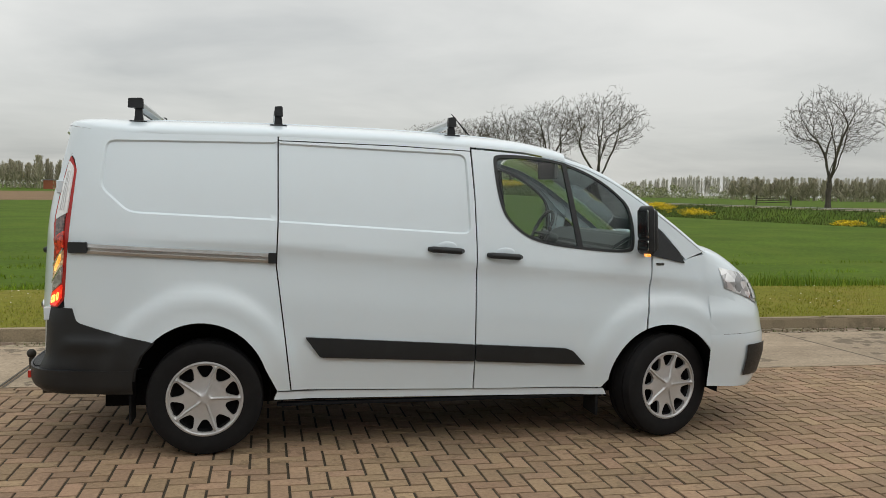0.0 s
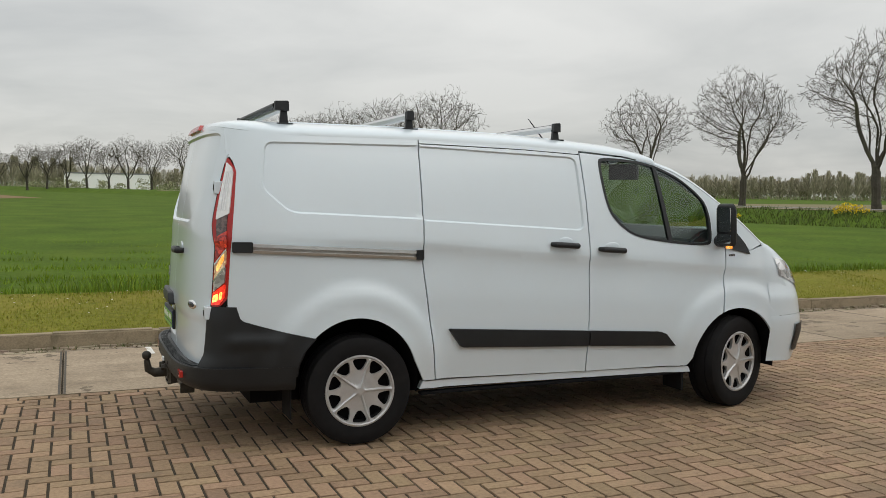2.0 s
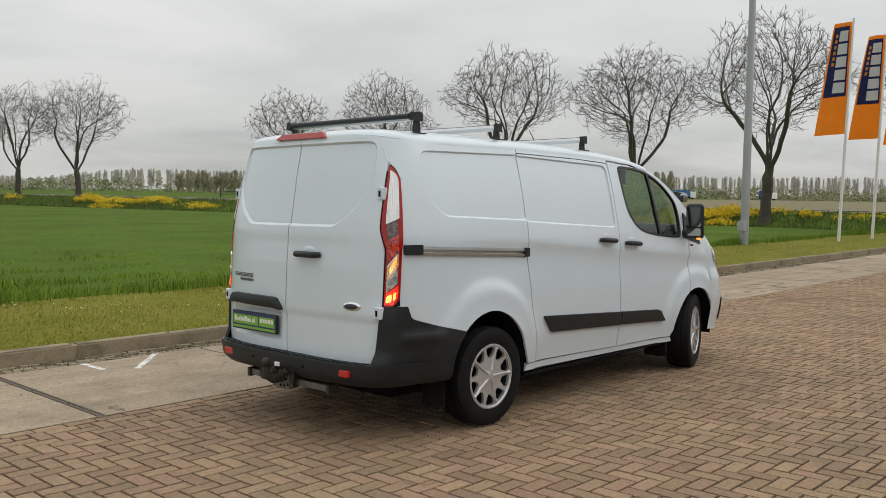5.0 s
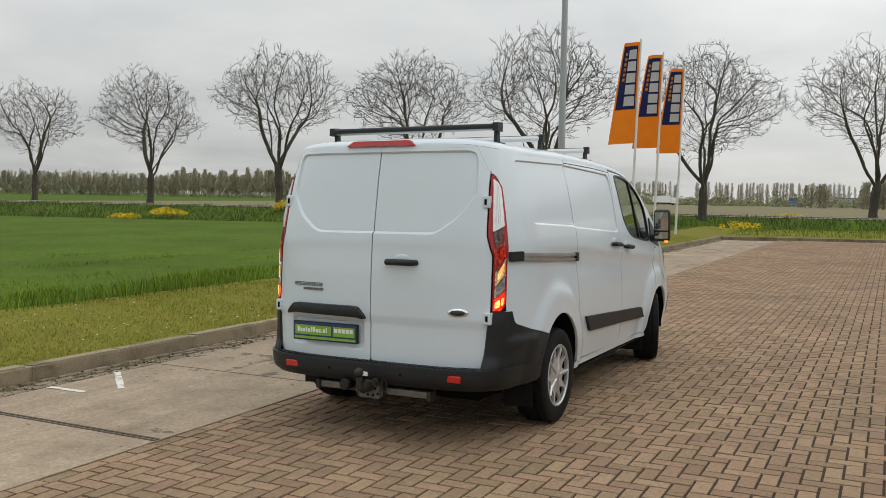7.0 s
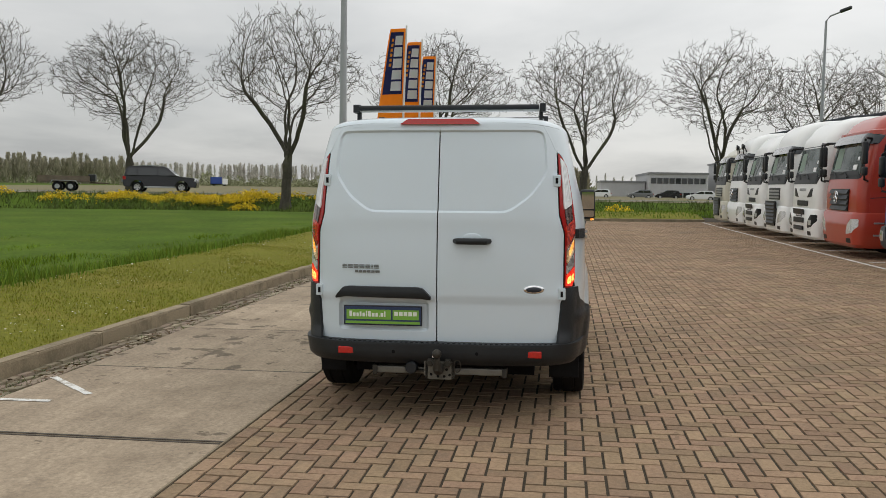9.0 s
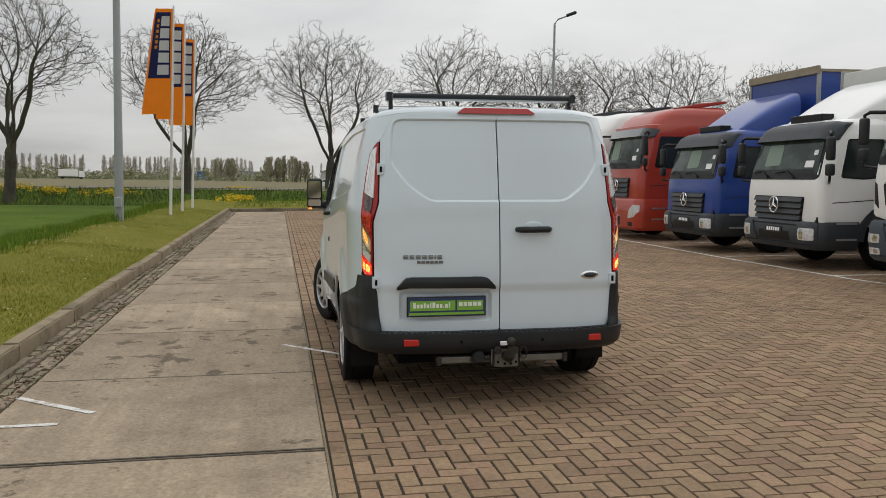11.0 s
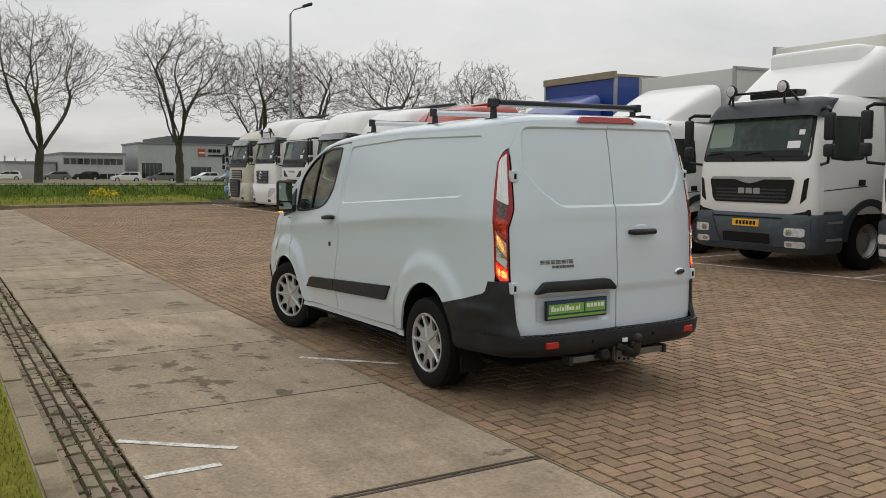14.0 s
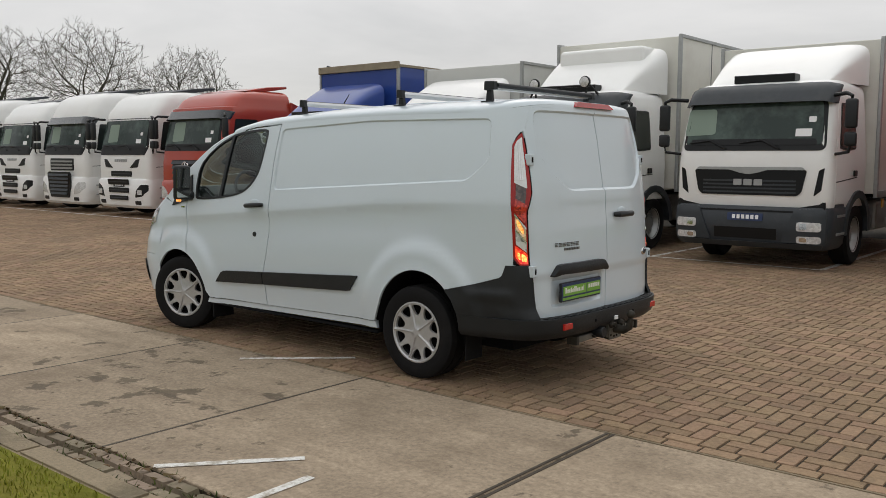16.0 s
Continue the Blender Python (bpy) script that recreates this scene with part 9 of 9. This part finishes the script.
# ---- markings on the ground ----
def stripe(a, b, wide, name="road_marking", z=0.0025, label="worn white paint line on the ground"):
    a, b = Vector((*a, 0)), Vector((*b, 0))
    d = (b - a).normalized()
    n = Vector((-d.y, d.x, 0)) * wide / 2
    bm = bmesh.new()
    count = max(2, int((b - a).length / 0.12))
    rows = []
    for i in range(count + 1):
        q = a.lerp(b, i / count)
        k = 1 + rng.uniform(-0.10, 0.10)
        rows.append([bm.verts.new(q + n * k + Vector((0, 0, z))), bm.verts.new(q - n * k + Vector((0, 0, z)))])
    for r0, r1 in zip(rows, rows[1:]):
        bm.faces.new((r0[0], r0[1], r1[1], r1[0]))
    ob = part(name, bm, M_PAINT_LINE)
    ob.matrix_basis = GROUND
    return tagged(ob, label, "marking", "painted lines", kind="structure")


stripe((-0.13, 3.18), (-0.62, 2.60), 0.055)
stripe((-0.86, 3.17), (-0.85, 2.76), 0.055)
stripe((1.51, 1.39), (0.85, 0.78), 0.05)
# bays of the parked lorries
edge = [(33.0, -6.75), (27.0, -6.72), (16.2, -6.75), (8.4, -6.85), (5.3, -7.0), (2.4, -7.52), (-0.2, -7.52)]
for p, q in zip(edge, edge[1:]):
    stripe(p, q, 0.09)
for x in (-0.2, 2.45, 5.75, 9.1, 12.5, 16.0, 19.1, 22.3, 25.6, 28.7, 31.6):
    stripe((x, -7.0 if x > 3 else -7.56), (x + 0.05, -12.0), 0.09)

# ---- concrete slabs, kerb stones, gutter bricks, herringbone pavers ----
slab_mesh = mesh_of("slab", boxed(-0.993, 0.993, SLAB_Y0 + 0.008, SLAB_Y1 - 0.006, -0.14, 0.0, bevel=0.008), M_CONCRETE)
for k in range(-6, 18):
    x = -0.635 + 2.0 * k
    if x + 1 > YARD_X1:
        break
    ob = new("slab", slab_mesh)
    ob.parent = lane
    ob.location = (x, 0, rng.uniform(-0.003, 0.0))
# steel edges of the slabs
M_EDGE = material("rusty_steel_edge", (0.085, 0.07, 0.052), 0.7, 0.4, grain=0.25, grain_scale=20)
edge_mesh = mesh_of("slab_edge", boxed(-0.009, 0.009, SLAB_Y0 + 0.01, SLAB_Y1 - 0.01, -0.1, 0.0015), M_EDGE)
for k in range(-6, 17):
    for o in (-0.020, 0.020) if k == -1 else (0.0,):
        ob = new("slab_edge", edge_mesh)
        ob.parent = lane
        ob.location = (0.365 + 2.0 * k + o, 0, 0.0 if k == -1 else -0.003)
part("slab_edge", boxed(YARD_X0, YARD_X1, SLAB_Y0 - 0.006, SLAB_Y0 + 0.008, -0.1, 0.001), M_KERB, lane)
kerb_bm = boxed(-0.497, 0.497, GUTTER_Y1, KERB_Y1, -0.2, KERB_TOP)
bmesh.ops.bevel(kerb_bm, geom=[e for e in kerb_bm.edges if all(v.co.z > 0 for v in e.verts)], offset=0.02, segments=3, affect="EDGES")
kerb_mesh = mesh_of("kerb_stone", kerb_bm, M_KERB, smooth=True)
for k in range(48):
    x = YARD_X0 + 0.5 + k
    if x > YARD_X1 - 0.4:
        break
    ob = new("kerb_stone", kerb_mesh)
    ob.parent = kerb
    ob.location = (x + 0.26, rng.uniform(-0.006, 0.006), rng.uniform(-0.006, 0.004))
    ob.rotation_euler = (0, 0, radians(rng.uniform(-0.35, 0.35)))


def frustum(verts, faces, x0, x1, y0, y1, z, deep, chamfer, tilt=(0, 0)):
    i = len(verts)
    cx, cy = (x0 + x1) / 2, (y0 + y1) / 2
    for (a, b) in ((x0, y0), (x1, y0), (x1, y1), (x0, y1)):
        verts.append((a, b, z - deep))
    for (a, b) in ((x0, y0), (x1, y0), (x1, y1), (x0, y1)):
        verts.append((a + (chamfer if a < cx else -chamfer), b + (chamfer if b < cy else -chamfer), z + tilt[0] * (a - cx) + tilt[1] * (b - cy)))
    faces += [(i + 4, i + 5, i + 6, i + 7)] + [(i + k, i + (k + 1) % 4, i + 4 + (k + 1) % 4, i + 4 + k) for k in range(4)]


verts, faces = [], []
x = -8.0
M_SILT = material("gutter_silt", (0.085, 0.071, 0.045), 0.95, grain=0.3, grain_scale=30, stain=0.6, stain_colour=(0.075, 0.080, 0.030), stain_scale=4, specular=0.1)
gutter.data.materials[0] = M_SILT
M_GUTTER = material("mossy_gutter_brick", (0.255, 0.205, 0.145), 0.9, island=0.25, hue=0.02, grain=0.25, grain_scale=40, stain=0.6, stain_colour=(0.105, 0.092, 0.048), stain_scale=2.5)
for row in range(4):
    y0 = SLAB_Y1 + 0.010 + row * 0.0875
    x = -8.0 + row * 0.07
    while x < YARD_X1 - 0.3:
        w = 0.195 + rng.uniform(-0.012, 0.012)
        frustum(verts, faces, x, x + w - 0.012, y0, y0 + 0.078, -0.006 - 0.012 * (row in (1, 2)) + rng.uniform(-0.008, 0.005), 0.05, 0.008, (rng.uniform(-0.05, 0.05), rng.uniform(-0.08, 0.08)))
        x += w
ob = new("gutter_bricks", from_lists("gutter_bricks", verts, faces, M_GUTTER))
ob.parent = gutter
tagged(ob, "uneven mossy gutter bricks", kind="stuff")
spots = [(rng.uniform(-6, 30), SLAB_Y1 + rng.choice((0.005, 0.01, 0.095, 0.18, 0.27, 0.345)) + rng.gauss(0, 0.012), -0.02, rng.uniform(0.4, 1.3)) for _ in range(5200)]
spots = [q for q in spots if noise.noise((q[0] * 1.1, q[1] * 4, 1)) > -0.1]
chips_v, chips_f = [], []
for _ in range(2600):       # dead leaves and clods that gather along the slab's edge
    x = rng.uniform(-7, 20)
    y = SLAB_Y1 + abs(rng.gauss(0, 0.05)) + (0.0 if rng.random() < 0.7 else rng.uniform(0, 0.3))
    if noise.noise((x * 0.9, y * 2, 7)) < rng.uniform(-0.3, 0.5) or y > GUTTER_Y1 - 0.01:
        continue
    q, i = Vector((x, y, rng.uniform(0.0, 0.012))), len(chips_v)
    size = rng.uniform(0.006, 0.02)
    for _k in range(4):
        chips_v.append(tuple(q + Vector((rng.gauss(0, size), rng.gauss(0, size), rng.gauss(0, size * 0.35)))))
    chips_f += [(i, i + 1, i + 2), (i, i + 2, i + 3), (i, i + 3, i + 1), (i + 1, i + 3, i + 2)]
ob = new("leaf_litter", from_lists("leaf_litter", chips_v, chips_f, material("brown_leaf_litter", (0.115, 0.082, 0.045), 0.95, island=0.5, hue=0.02, specular=0.1)))
ob.matrix_basis = GROUND
tagged(ob, "dead leaves and clods along the gutter", "litter", kind="stuff")
blades("gutter_weeds", spots, 0.03, 0.004, M_BANK, "small weeds and moss in the gutter", "weeds", m=GROUND, bend=1.2)

U, JOINT = 0.105, 0.0042
flat_mesh = {}
for lie in (0, 1):
    v, f = [], []
    a, b = (U, U / 2) if lie == 0 else (U / 2, U)
    frustum(v, f, -a + JOINT, a - JOINT, -b + JOINT, b - JOINT, 0.0, 0.03, 0.004)
    flat_mesh[lie] = from_lists("brick", v, f, M_BRICK_ONE)
verts, faces = [], []
singles = 0
top_y = SLAB_Y0 - 0.012 - U
x0_cell, x1_cell = int(-13.9 / U), int((YARD_X1 - 0.03) / U)
for i in range(x0_cell, x1_cell):
    for j in range(0, 140):
        m = (i - j) % 4
        if m == 2 and j == 0:        # half bricks along the straight course
            frustum(verts, faces, i * U + JOINT, (i + 1) * U - JOINT, top_y - U + JOINT, top_y - JOINT, rng.uniform(-0.002, 0.002), 0.03, 0.006)
        if m not in (0, 3):
            continue
        lie = 0 if m == 0 else 1
        # cells run from the slab lane outwards
        x0, y1 = i * U, top_y - j * U
        if lie == 0:
            bx0, bx1, by0, by1 = x0, x0 + 2 * U, y1 - U, y1
        else:
            bx0, bx1, by0, by1 = x0, x0 + U, y1 - 2 * U, y1
        if bx1 > YARD_X1 - 0.02:
            continue
        z = rng.uniform(-0.0016, 0.0016) + 0.003 * noise.noise((bx0 * 0.5, by0 * 0.5, 0))
        if singles < 300 and -3.9 < bx0 < -1.2 and by0 > -1.25:
            ob = new("brick", flat_mesh[lie])
            ob.parent = road
            ob.location = ((bx0 + bx1) / 2, (by0 + by1) / 2, z)
            ob.rotation_euler = (rng.uniform(-0.008, 0.008), rng.uniform(-0.008, 0.008), 0)
            singles += 1
        else:
            frustum(verts, faces, bx0 + JOINT, bx1 - JOINT, by0 + JOINT, by1 - JOINT, z, 0.03, 0.004, (rng.uniform(-0.012, 0.012), rng.uniform(-0.012, 0.012)))
x = -13.9
while x < YARD_X1 - 0.25:        # the straight course against the slabs
    frustum(verts, faces, x + JOINT, x + 2 * U - JOINT, top_y + JOINT, top_y + U - JOINT, rng.uniform(-0.002, 0.002), 0.03, 0.004, (rng.uniform(-0.01, 0.01), rng.uniform(-0.01, 0.01)))
    x += 2 * U
ob = new("pavers", from_lists("pavers", verts, faces, M_BRICK))
ob.parent = road
tagged(ob, "brown-grey clay pavers laid in herringbone", kind="stuff")
